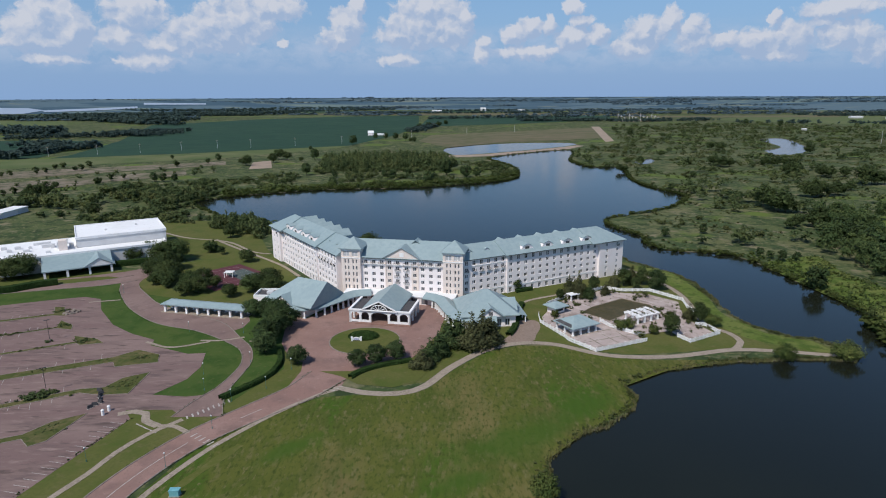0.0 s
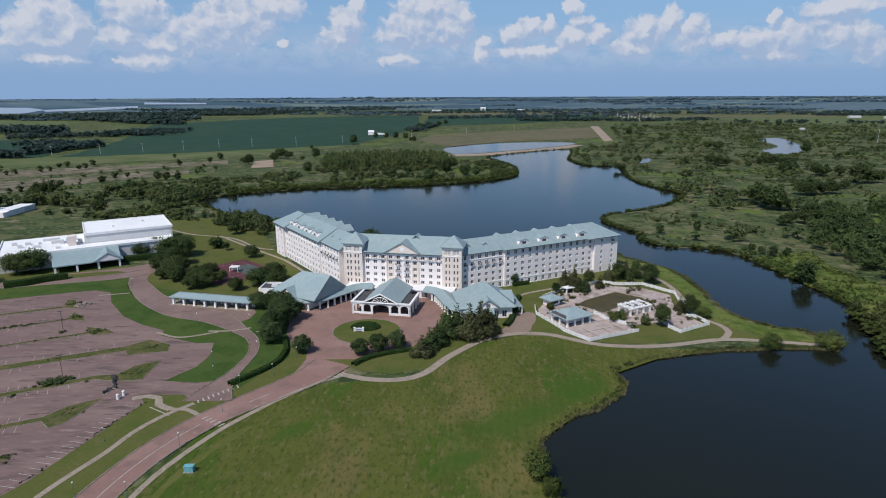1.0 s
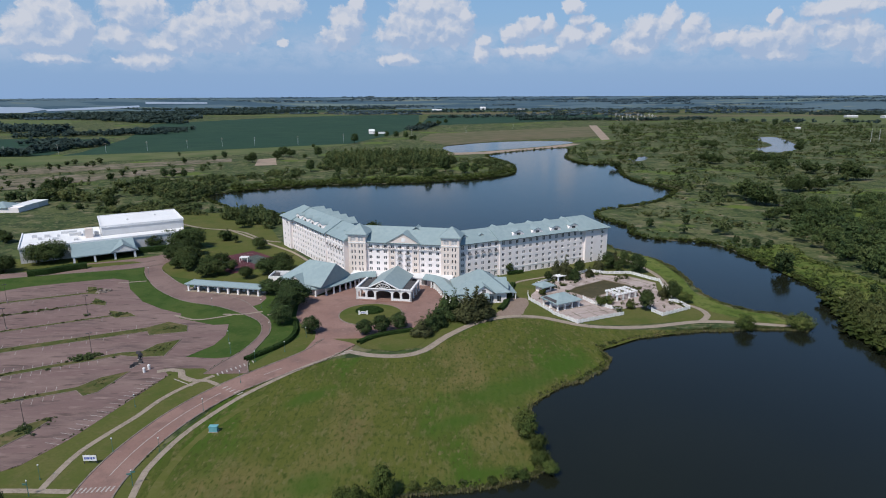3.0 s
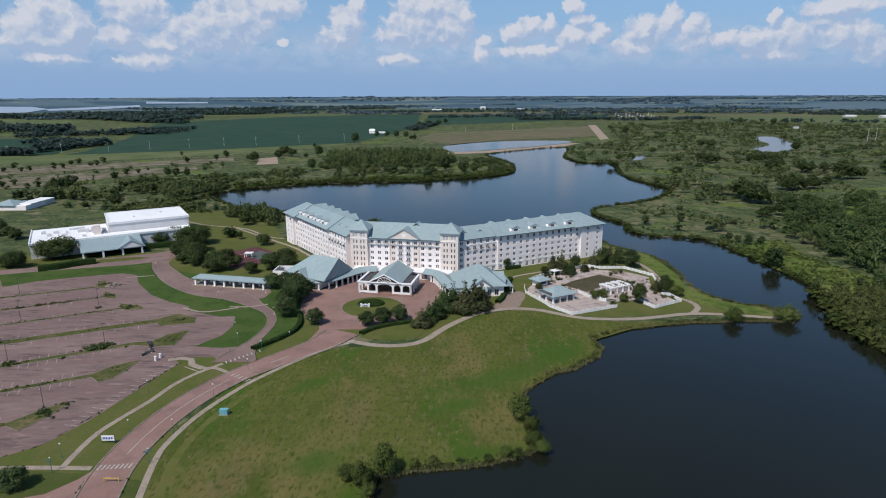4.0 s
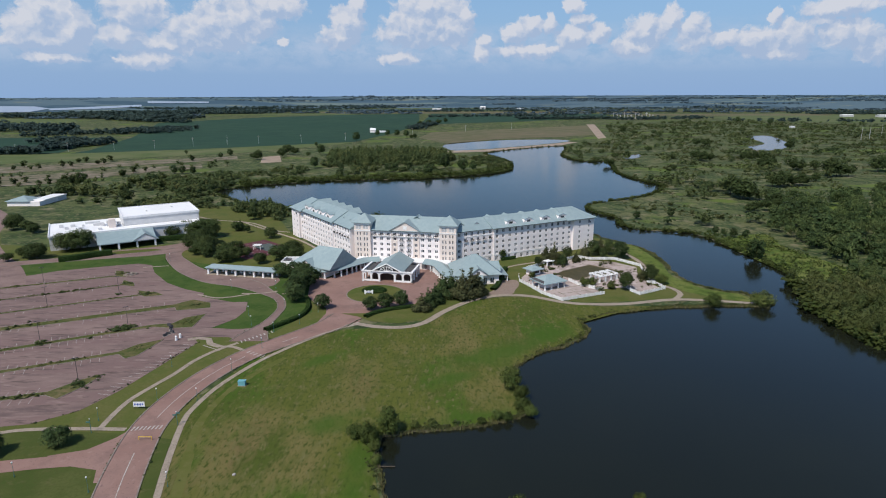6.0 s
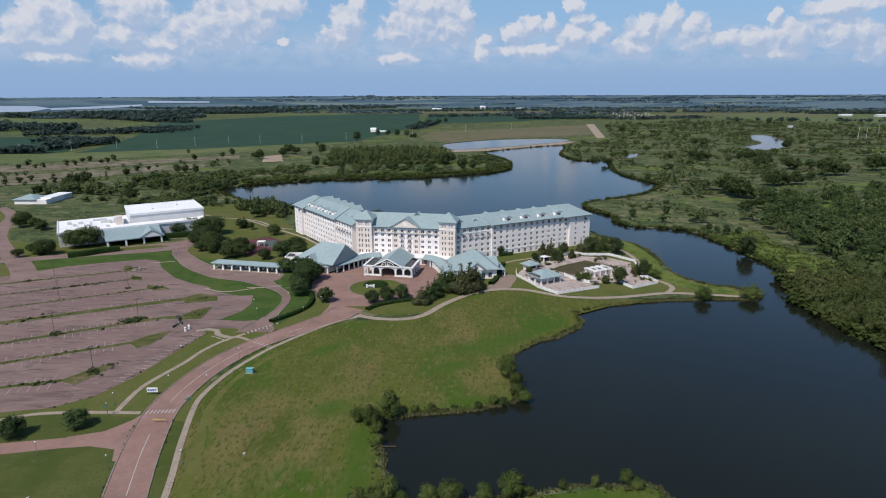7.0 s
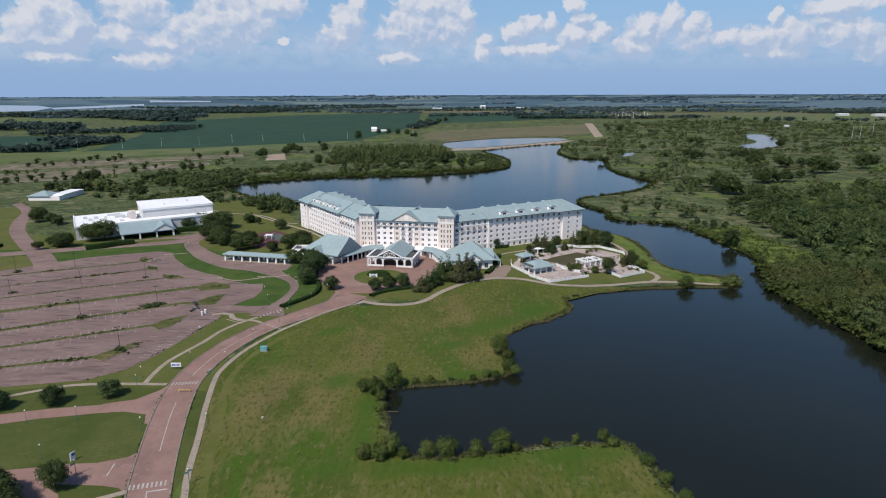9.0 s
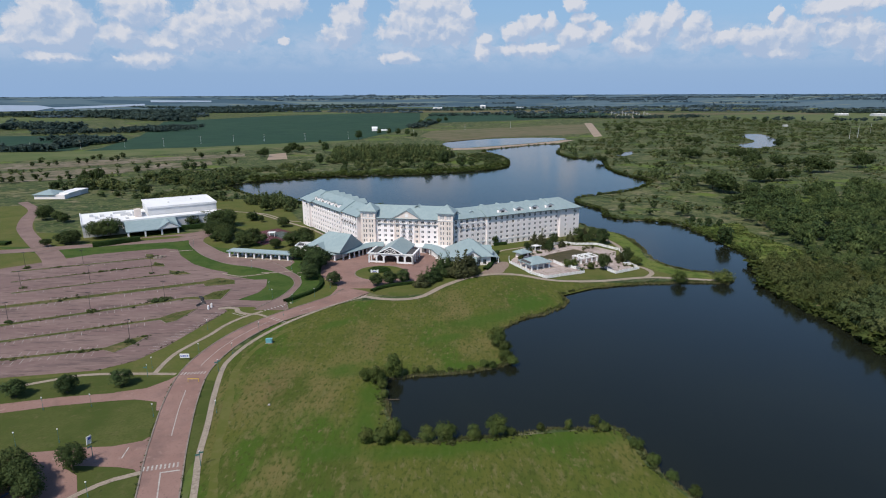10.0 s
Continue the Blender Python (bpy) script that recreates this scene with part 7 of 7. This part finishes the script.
for x, y in ((0.2, 0.2), (3.8, 0.2), (7.6, 0.2), (11.2, 0.2), (0.2, 4.7), (0.2, 9.2), (11.2, 9.2), (11.2, 4.7)):
    part("column", box(box(bmesh.new(), x - 0.28, x + 0.28, y - 0.28, y + 0.28, 0, 3.0, K), x - 0.4, x + 0.4, y - 0.4, y + 0.4, 0, 0.5, K), TRIM, CABANA)
part("bar_wall", box(bmesh.new(), 2.4, 9.4, 3.0, 7.2, 0, 2.8, K), STUCCO, CABANA)
KIOSK = thing("kiosk", (45.3, 234.5, 0), "small white kiosk with a teal hip roof", "kiosk")
K = along(44.6, 229.8, 34)
part("roof", hip(bmesh.new(), 6.4, 6.0, 2.7, 1.5, 0.7, (True, True), K, run=3.4), ROOF, KIOSK)
part("wall", box(bmesh.new(), 0.6, 5.8, 0.8, 5.4, 0, 2.7, K), STUCCO, KIOSK)
part("hatch", box(bmesh.new(), 1.4, 4.8, 0.72, 0.8, 1.0, 2.2, K), DARKIN, KIOSK)
PERGOLA = thing("pergola", (77, 225, 0), "white flat-topped pergola on square columns", "pergola")
K = along(74.2, 219.2, 29)
for x in (0.3, 3.9, 7.5, 11.1):
    for y in (0.3, 6.4):
        part("column", box(box(bmesh.new(), x - 0.3, x + 0.3, y - 0.3, y + 0.3, 0, 2.6, K), x - 0.42, x + 0.42, y - 0.42, y + 0.42, 0, 0.4, K), TRIM, PERGOLA)
for y in (0.0, 6.1):
    part("beam", box(bmesh.new(), -0.6, 12.0, y, y + 0.6, 2.6, 3.0, K), TRIM, PERGOLA)
for k in (0, 1, 2, 4, 5, 7, 8, 9, 11, 12):
    x = -0.2 + 0.96 * k
    part("rafter", box(bmesh.new(), x, x + 0.42, -0.7, 7.4, 3.0, 3.16, K), TRIM, PERGOLA)
PERGOLA_B = thing("pergola", (57, 249, 0), "small white arbor in the garden fence", "pergola")
K = along(54.5, 247, 29)
for x in (0.2, 4.0):
    for y in (0.2, 2.6):
        part("column", box(bmesh.new(), x - 0.25, x + 0.25, y - 0.25, y + 0.25, 0, 2.5, K), TRIM, PERGOLA_B)
part("beam", box(bmesh.new(), -0.4, 4.6, -0.3, 3.1, 2.5, 2.8, K), TRIM, PERGOLA_B)


# ---- hedges ----
def hedge(line, w, h, label, name="hedge"):
    """A clipped hedge: leafy skin over a solid core."""
    pts = spline(line, step=1.2)
    bm = kerb(bmesh.new(), [tuple(p[:2]) for p in pts], w * 0.86, 0.0, h * 0.93)
    core = part(name, bm, HEDGE)
    tagged(core, label, "hedge")
    core_v, core_n = [], []
    g = np.random.default_rng(int(abs(line[0][0]) * 10))
    for p, q in zip(pts, pts[1:]):
        d = np.array(q[:2]) - np.array(p[:2])
        n = np.array([-d[1], d[0]]) / (np.hypot(*d) + 1e-9)
        for k in range(int(np.hypot(*d) * 34)):
            s, a = g.random(), g.uniform(-1.57, 1.57)
            off = n * math.sin(a) * w / 2
            z = h * min(1.0, 0.25 + 0.8 * math.cos(a)) if g.random() < 0.6 else h * g.random()
            if z < h * 0.85:
                off = n * np.sign(math.sin(a)) * w / 2
            core_v.append((p[0] + d[0] * s + off[0], p[1] + d[1] * s + off[1], z))
            core_n.append((off[0], off[1], 0.7))
    v, f = leaf_cards(np.array(core_v), np.array(core_n), 0.16, g)
    part("leaves", mesh_np("leaves", v, f, HEDGE), None, core)
    return core


hedge([(-65.4, 161.5), (-60.8, 167.4), (-56.2, 174.5), (-54.4, 181), (-54.6, 188), (-57, 196)], 1.7, 1.5, "long clipped green hedge curving beside the drive")
hedge([(-29.6, 174.8), (-26, 179.5), (-20, 183.5), (-11, 187)], 1.8, 1.4, "clipped green hedge in front of the forecourt trees")
bm = bmesh.new()
bmesh.ops.create_icosphere(bm, subdivisions=3, radius=1.0, matrix=Matrix.Translation((-29.4, 208.6, 0.2)) @ Matrix.Diagonal((5.6, 4.0, 1.75, 1)))
mound = tagged(part("hedge", bm, HEDGE), "clipped oval hedge mound behind the hotel sign", "hedge")
g = np.random.default_rng(77)
d = g.normal(0, 1, (2200, 3))
d[:, 2] = abs(d[:, 2])
d /= np.linalg.norm(d, axis=1)[:, None]
v, f = leaf_cards(d * np.array([5.65, 4.05, 1.8]) + np.array([-29.4, 208.6, 0.2]), d * np.array([0.3, 0.4, 1.0]), 0.16, g)
part("leaves", mesh_np("leaves", v, f, HEDGE), None, mound)
hedge([(23.5, 208.5), (26, 214), (28.5, 224), (31, 236), (33, 243)], 2.2, 1.6, "clipped hedge beside the pavilion")
hedge([(-202.2, 261.4), (-195.3, 264.9), (-189.2, 270.9), (-181.3, 275.8)], 4.0, 3.0, "rough dark hedge before the white hall")
hedge([(-172, 305), (-160, 311), (-152, 315)], 3.6, 3.0, "tall dark hedge beside the white hall")
hedge([(32, 259.5), (40, 263)], 2.2, 1.6, "clipped hedge against the hotel wing")
hedge([(-280, 262), (-268, 268), (-256, 268)], 6.0, 1.8, "rough dark hedge by the lane")

# ---- forecourt island ----
ring = [(-28.6 + 12.6 * math.cos(2 * math.pi * k / 40), 205.2 + 12.3 * math.sin(2 * math.pi * k / 40)) for k in range(40)]
sheet("island", ring, 0.2, VERGE, "round grass island in the forecourt", "island")
setting("kerb", kerb(bmesh.new(), ring + ring[:1], 0.4, 0.0, 0.24), KERB, "pale kerb round the forecourt island", "kerb")
sheet("planting_bed", [(-40, 180), (-33, 176.5), (-30, 174), (-27, 171), (-16, 168.5), (-9, 172), (-6, 178), (0, 190), (6, 198), (3, 202), (-6, 194), (-12, 188.5), (-24, 184.4), (-30, 180)], 0.12, VERGE, "grass bed below the forecourt trees", "lawn")
SIGN = thing("entrance_sign", (-31.5, 204.6, 0.2), "low white sign between two square pillars", "sign")
for x in (-33.4, -30.2):
    part("pillar", box(box(bmesh.new(), x, x + 0.6, 204.3, 204.9, 0.2, 1.6), x - 0.08, x + 0.68, 204.22, 204.98, 1.6, 1.72), TRIM, SIGN)
bm = bmesh.new()
solid(bm, [(-32.8, 204.5, 0.5), (-30.2, 204.5, 0.5), (-30.2, 204.5, 1.35), (-31.5, 204.5, 1.65), (-32.8, 204.5, 1.35), (-32.8, 204.75, 0.5), (-30.2, 204.75, 0.5), (-30.2, 204.75, 1.35), (-31.5, 204.75, 1.65), (-32.8, 204.75, 1.35)],
      [(0, 1, 2, 3, 4), (9, 8, 7, 6, 5), (0, 4, 9, 5), (1, 6, 7, 2), (2, 7, 8, 3), (3, 8, 9, 4)])
board = part("board", bm, TRIM, SIGN)
part("lettering", box(bmesh.new(), -32.4, -30.6, 204.46, 204.498, 0.8, 1.1), BLUE, board)

# ---- street furniture ----
LAMP_MESH = {}


def lot_lamp(x, y, h=8.2):
    """A car park lamp: concrete foot, tall dark mast, two flat heads."""
    if not LAMP_MESH:
        LAMP_MESH["foot"] = mesh_of("foot", tube(bmesh.new(), (0, 0, 0), (0, 0, 0.7), 0.32, 0.3, 10), CONCRETE)
        LAMP_MESH["mast"] = mesh_of("mast", tube(bmesh.new(), (0, 0, 0.7), (0, 0, h), 0.085, 0.06, 8), POLE)
        LAMP_MESH["head"] = mesh_of("head", box(box(bmesh.new(), -0.9, -0.25, -0.2, 0.2, h - 0.2, h), -0.25, 0.0, -0.05, 0.05, h - 0.12, h - 0.04), POLE)
        LAMP_MESH["head_b"] = mesh_of("head", box(box(bmesh.new(), 0.25, 0.9, -0.2, 0.2, h - 0.2, h), 0.0, 0.25, -0.05, 0.05, h - 0.12, h - 0.04), POLE)
    m = pose(x, y, 0.1, 0, 0, 31)
    root = thing("lot_lamp", m, "tall dark car park lamp mast", "lamp post", "lamps in the car park")
    for key in ("foot", "mast", "head", "head_b"):
        part("head" if key == "head_b" else key, LAMP_MESH[key], None, root, at=m)


for x, y in ((-168.0, 139.4), (-191.6, 182.5), (-211.9, 216.5), (-185.0, 221.4), (-165.0, 191.6), (-142.2, 206.2), (-118.6, 166.4), (-142.7, 151.8), (-111.0, 120.2)):
    lot_lamp(x, y)

POST_MESH = {"mast": mesh_of("mast", tube(tube(bmesh.new(), (0, 0, 0), (0, 0, 0.6), 0.13, 0.11, 8), (0, 0, 0.6), (0, 0, 3.6), 0.045, 0.035, 8), GREENPOLE)}
bm = bmesh.new()
bmesh.ops.create_icosphere(bm, subdivisions=2, radius=0.2, matrix=Matrix.Translation((0, 0, 3.85)))
POST_MESH["globe"] = mesh_of("globe", bm, LAMPGLASS)
POST_MESH["cap"] = mesh_of("cap", tube(bmesh.new(), (0, 0, 3.56), (0, 0, 3.66), 0.14, 0.1, 8), GREENPOLE)


def globe_lamp(x, y):
    m = Matrix.Translation((x, y, 0.02))
    root = thing("globe_lamp", m, "slim teal lamp post with a white globe", "lamp post", "globe lamps along the drives")
    for key in ("mast", "globe", "cap"):
        part(key, POST_MESH[key], None, root, at=m)


for x, y in ((-106.6, 52.4), (-96.5, 54.0), (-111.1, 70.7), (-98.5, 72.5), (-78.2, 66.7), (-76.9, 32.0), (-61.4, 68.5), (-92.6, 97.5), (-87.0, 131), (-66.8, 128.5), (-61.8, 160.6), (-54, 168.6), (-64.2, 187), (-62, 145.8),
             (-81.6, 108.5), (-70.2, 108.6), (-72.2, 167.6), (-95.5, 215), (-74.6, 213), (-49.4, 181.6), (-143.5, 262), (-76.5, 178.5), (-67, 205)):
    globe_lamp(x, y)


def street_sign(x, y, turn, two=True):
    """A teal post with finger boards and a globe."""
    m = pose(x, y, 0.02, 0, 0, turn)
    root = thing("sign_post", m, "teal post with finger signs and a small globe", "sign post")
    part("post", tube(bmesh.new(), (0, 0, 0), (0, 0, 3.9), 0.09, 0.07, 8), GREENPOLE, root, at=m)
    part("finger_board", box(bmesh.new(), -1.0, 0.0, -0.04, 0.04, 2.9, 3.3), GREENPOLE, root, at=m)
    if two:
        part("finger_board", box(bmesh.new(), 0.0, 0.9, -0.04, 0.04, 3.35, 3.75), GREENPOLE, root, at=m)
    bm = bmesh.new()
    bmesh.ops.create_icosphere(bm, subdivisions=1, radius=0.18, matrix=Matrix.Translation((0, 0, 4.0)))
    part("globe", bm, LAMPGLASS, root, at=m)


street_sign(-56.3, 43.5, 20)
street_sign(-70.2, 95.0, 10)
street_sign(-91.2, 91.4, 0, False)
street_sign(-84.2, 47.3, 60, False)
BANNER = thing("banner_sign", (-84.5, 103.5, 0), "white banner board with illegible dark writing", "sign")
for x in (-86.0, -83.0):
    part("post", box(bmesh.new(), x - 0.07, x + 0.07, 103.75, 103.9, 0, 2.5), POLE, BANNER)
part("board", box(bmesh.new(), -86.1, -82.9, 103.68, 103.74, 0.8, 2.3), TRIM, BANNER)
for k, (x, w) in enumerate(((-85.8, 0.3), (-85.4, 0.2), (-85.05, 0.4), (-84.5, 0.2), (-84.2, 0.3), (-83.7, 0.4))):
    part("lettering", box(bmesh.new(), x, x + w, 103.64, 103.68, 1.2 + 0.08 * (k % 2), 1.8), BLUE, BANNER)
BOARD = thing("folding_sign", (-88.4, 53.2, 0), "leaning blue and white double-sided sign board", "sign")
bm = solid(bmesh.new(), [(-88.8, 52.6, 0.05), (-88.3, 53.8, 0.05), (-88.1, 53.8, 2.3), (-88.6, 52.6, 2.3), (-88.65, 52.55, 0.05), (-88.15, 53.75, 0.05), (-87.95, 53.75, 2.3), (-88.45, 52.55, 2.3)],
           [(3, 2, 1, 0), (4, 5, 6, 7), (0, 1, 5, 4), (1, 2, 6, 5), (2, 3, 7, 6), (3, 0, 4, 7)])
part("board", bm, TRIM, BOARD)
part("panel", solid(bmesh.new(), [(-88.50, 52.7, 1.3), (-88.02, 53.62, 1.3), (-87.95, 53.62, 2.0), (-88.43, 52.7, 2.0)], [(0, 1, 2, 3)]), BLUE, BOARD)
GATE = thing("barrier", (-75.4, 87.7, 0), "yellow height barrier across half the drive", "barrier")
part("bar", box(bmesh.new(), -77.1, -73.6, 87.62, 87.76, 0.95, 1.15), YELLOW, GATE)
for x in (-77.0, -73.75):
    part("post", box(bmesh.new(), x - 0.07, x + 0.07, 87.62, 87.76, 0.05, 0.95), YELLOW, GATE)
BOX = thing("utility_box", (-60.1, 117.9, 0), "teal utility cabinet standing on the lawn", "utility box")
part("body", box(bmesh.new(), -61.2, -59.1, 117.3, 118.5, 0.15, 1.5), TEALBOX, BOX)
part("lid", box(bmesh.new(), -61.3, -59.0, 117.2, 118.6, 1.5, 1.62), TEALBOX, BOX)
part("base", box(bmesh.new(), -61.4, -58.9, 117.1, 118.7, 0.0, 0.15), CONCRETE, BOX)


def bollard(x, y):
    root = thing("bollard", (x, y, 0), "white gate pillar with a capped top", "bollard", "pillars at the car park gate")
    part("shaft", tube(bmesh.new(), (x, y, 0.05), (x, y, 1.5), 0.42, 0.38, 10), TRIM, root)
    part("cap", tube(bmesh.new(), (x, y, 1.5), (x, y, 1.75), 0.48, 0.2, 10), TRIM, root)


bollard(-94.9, 153.3)
bollard(-94.4, 155.6)
for k, (x, y) in enumerate(((-103.5, 167.6), (-102.0, 165.6), (-101.4, 164.0), (-100.6, 162.4), (-99.4, 160.4), (-100.2, 158.8), (-100.6, 157.2))):
    m = pose(x, y, 0.05, 0, 0, 40 * k)
    root = thing("stacked_barrier", m, "dark grey plastic traffic barrier dumped in the car park", "barrier", "dumped traffic barriers")
    bm = solid(bmesh.new(), [(-0.8, -0.35, 0), (0.8, -0.35, 0), (0.8, 0.35, 0), (-0.8, 0.35, 0), (-0.7, -0.12, 1.0), (0.7, -0.12, 1.0), (0.7, 0.12, 1.0), (-0.7, 0.12, 1.0)],
               [(3, 2, 1, 0), (0, 1, 5, 4), (1, 2, 6, 5), (2, 3, 7, 6), (3, 0, 4, 7), (4, 5, 6, 7)])
    part("body", bm, RAIL, root, at=m)
    part("foot", box(bmesh.new(), -0.9, 0.9, -0.45, 0.45, 0.0, 0.08), PAINT, root, at=m)
HYDRANT = thing("marker_stone", (-62.5, 59.5, 0), "small pale marker box on the lawn", "marker")
part("block", box(bmesh.new(), -48.2, -47.6, 72.4, 73.0, 0, 0.35), PAINT, HYDRANT)
JETTY = thing("jetty", (-12, 76, 0), "narrow plank jetty at the cove", "jetty")
part("planks", box(bmesh.new(), -15.5, -10.8, 75.85, 76.15, -0.2, -0.1), BARK, JETTY)
for x in (-13.4, -11.7):
    part("pile", box(bmesh.new(), x - 0.08, x + 0.08, 75.9, 76.1, -1.4, 0.2), BARK, JETTY)

# ---- lower car park: a parked car under the trees ----
CAR = thing("car", (-96, 33, 0), "dark blue parked car under the trees", "car")
CM = along(-96, 32.5, 70)
CARBLUE = mat("blue_car_paint", [(0.030, 0.070, 0.160)], rough=0.25, metal=0.2)
bm = solid(bmesh.new(), [(-2.2, -0.85, 0.35), (2.2, -0.85, 0.35), (2.2, 0.85, 0.35), (-2.2, 0.85, 0.35), (-2.2, -0.85, 0.85), (2.2, -0.85, 0.8), (2.2, 0.85, 0.8), (-2.2, 0.85, 0.85)],
           [(3, 2, 1, 0), (0, 1, 5, 4), (1, 2, 6, 5), (2, 3, 7, 6), (3, 0, 4, 7), (4, 5, 6, 7)], CM)
body = part("body", bm, CARBLUE, CAR)
bm = solid(bmesh.new(), [(-1.9, -0.8, 0.84), (1.0, -0.8, 0.84), (1.0, 0.8, 0.84), (-1.9, 0.8, 0.84), (-1.3, -0.65, 1.4), (0.2, -0.65, 1.4), (0.2, 0.65, 1.4), (-1.3, 0.65, 1.4)],
           [(0, 1, 5, 4), (1, 2, 6, 5), (2, 3, 7, 6), (3, 0, 4, 7), (4, 5, 6, 7)], CM)
part("cabin", bm, GLASS, CAR)
for x in (-1.4, 1.4):
    for y in (-0.8, 0.8):
        part("wheel", tube(bmesh.new(), CM @ Vector((x, y - 0.1, 0.33)), CM @ Vector((x, y + 0.1, 0.33)), 0.32, 0.32, 12), DARKIN, CAR)

# ---- far things on the plain ----
FARM = thing("farmhouse", (-150, 1380, 0), "white farmhouse with outbuildings at the field's edge", "house")
part("wall", box(bmesh.new(), -160, -148, 1374, 1386, 0, 6), STUCCO, FARM)
part("roof", hip(bmesh.new(), 12, 12, 6, 4, 0.6, (False, False), Matrix.Translation((-160, 1374, 0))), WHITEROOF, FARM)
part("outbuilding", box(bmesh.new(), -140, -122, 1378, 1386, 0, 4), WHITEROOF, FARM)


def mast(x, y, h, name, label, arms=True):
    root = thing(name, (x, y, 0), label, "power pole", "power poles over the fields")
    part("pole", tube(bmesh.new(), (x, y, 0), (x, y, h), h * 0.014, h * 0.008, 6), GREYWALL, root)
    if arms:
        part("cross_arm", box(bmesh.new(), x - h * 0.13, x + h * 0.13, y - 0.15, y + 0.15, h * 0.88, h * 0.91), CONCRETE, root)


for x, y in ((-700, 860), (-640, 880), (-582, 915), (-524, 942), (-468, 962), (-422, 1006), (-376, 1042), (-323, 1052), (-255, 1085), (-180, 1130), (-60, 1300), (60, 1400), (180, 1500)):
    mast(x, y, 15, "power_pole", "pale power pole at the field's edge")
for x, y in ((772, 1077), (796, 1090), (872, 1166)):
    mast(x, y, 24, "mast", "tall grey steel mast on the plain", False)
STATION = thing("substation", (640, 2090, 0), "pale electrical substation yard on the plain", "substation")
part("yard", box(bmesh.new(), 590, 740, 2050, 2150, 0.1, 0.8), CONCRETE, STATION)
for k in range(12):
    x = 595 + 12.5 * k
    part("gantry", box(box(bmesh.new(), x, x + 1.2, 2080 + 4 * (k % 3), 2081 + 4 * (k % 3), 0.8, 24 - 5 * (k % 3)), x - 4, x + 5, 2080 + 4 * (k % 3), 2080.8 + 4 * (k % 3), 18 - 4 * (k % 3), 18.8 - 4 * (k % 3)), GREYWALL, STATION)
for x, y, w, d, h in ((1330, 1640, 18, 12, 5), (1290, 1690, 14, 10, 4), (880, 1500, 10, 7, 3.5), (1560, 2150, 60, 24, 7), (1640, 2180, 40, 20, 6), (1720, 2150, 50, 20, 7), (1830, 2200, 40, 24, 8), (1480, 2230, 40, 20, 6), (-40, 3300, 50, 20, 8), (420, 3350, 40, 20, 8), (230, 3500, 30, 30, 14)):
    root = thing("farm_building", (x, y, 0), "long pale metal building far out on the plain", "building")
    part("wall", box(bmesh.new(), x, x + w, y, y + d, 0, h), GREYWALL, root)
    part("roof", hip(bmesh.new(), w, d, h, h * 0.3, 0.6, (False, False), Matrix.Translation((x, y, 0))), WHITEROOF, root)
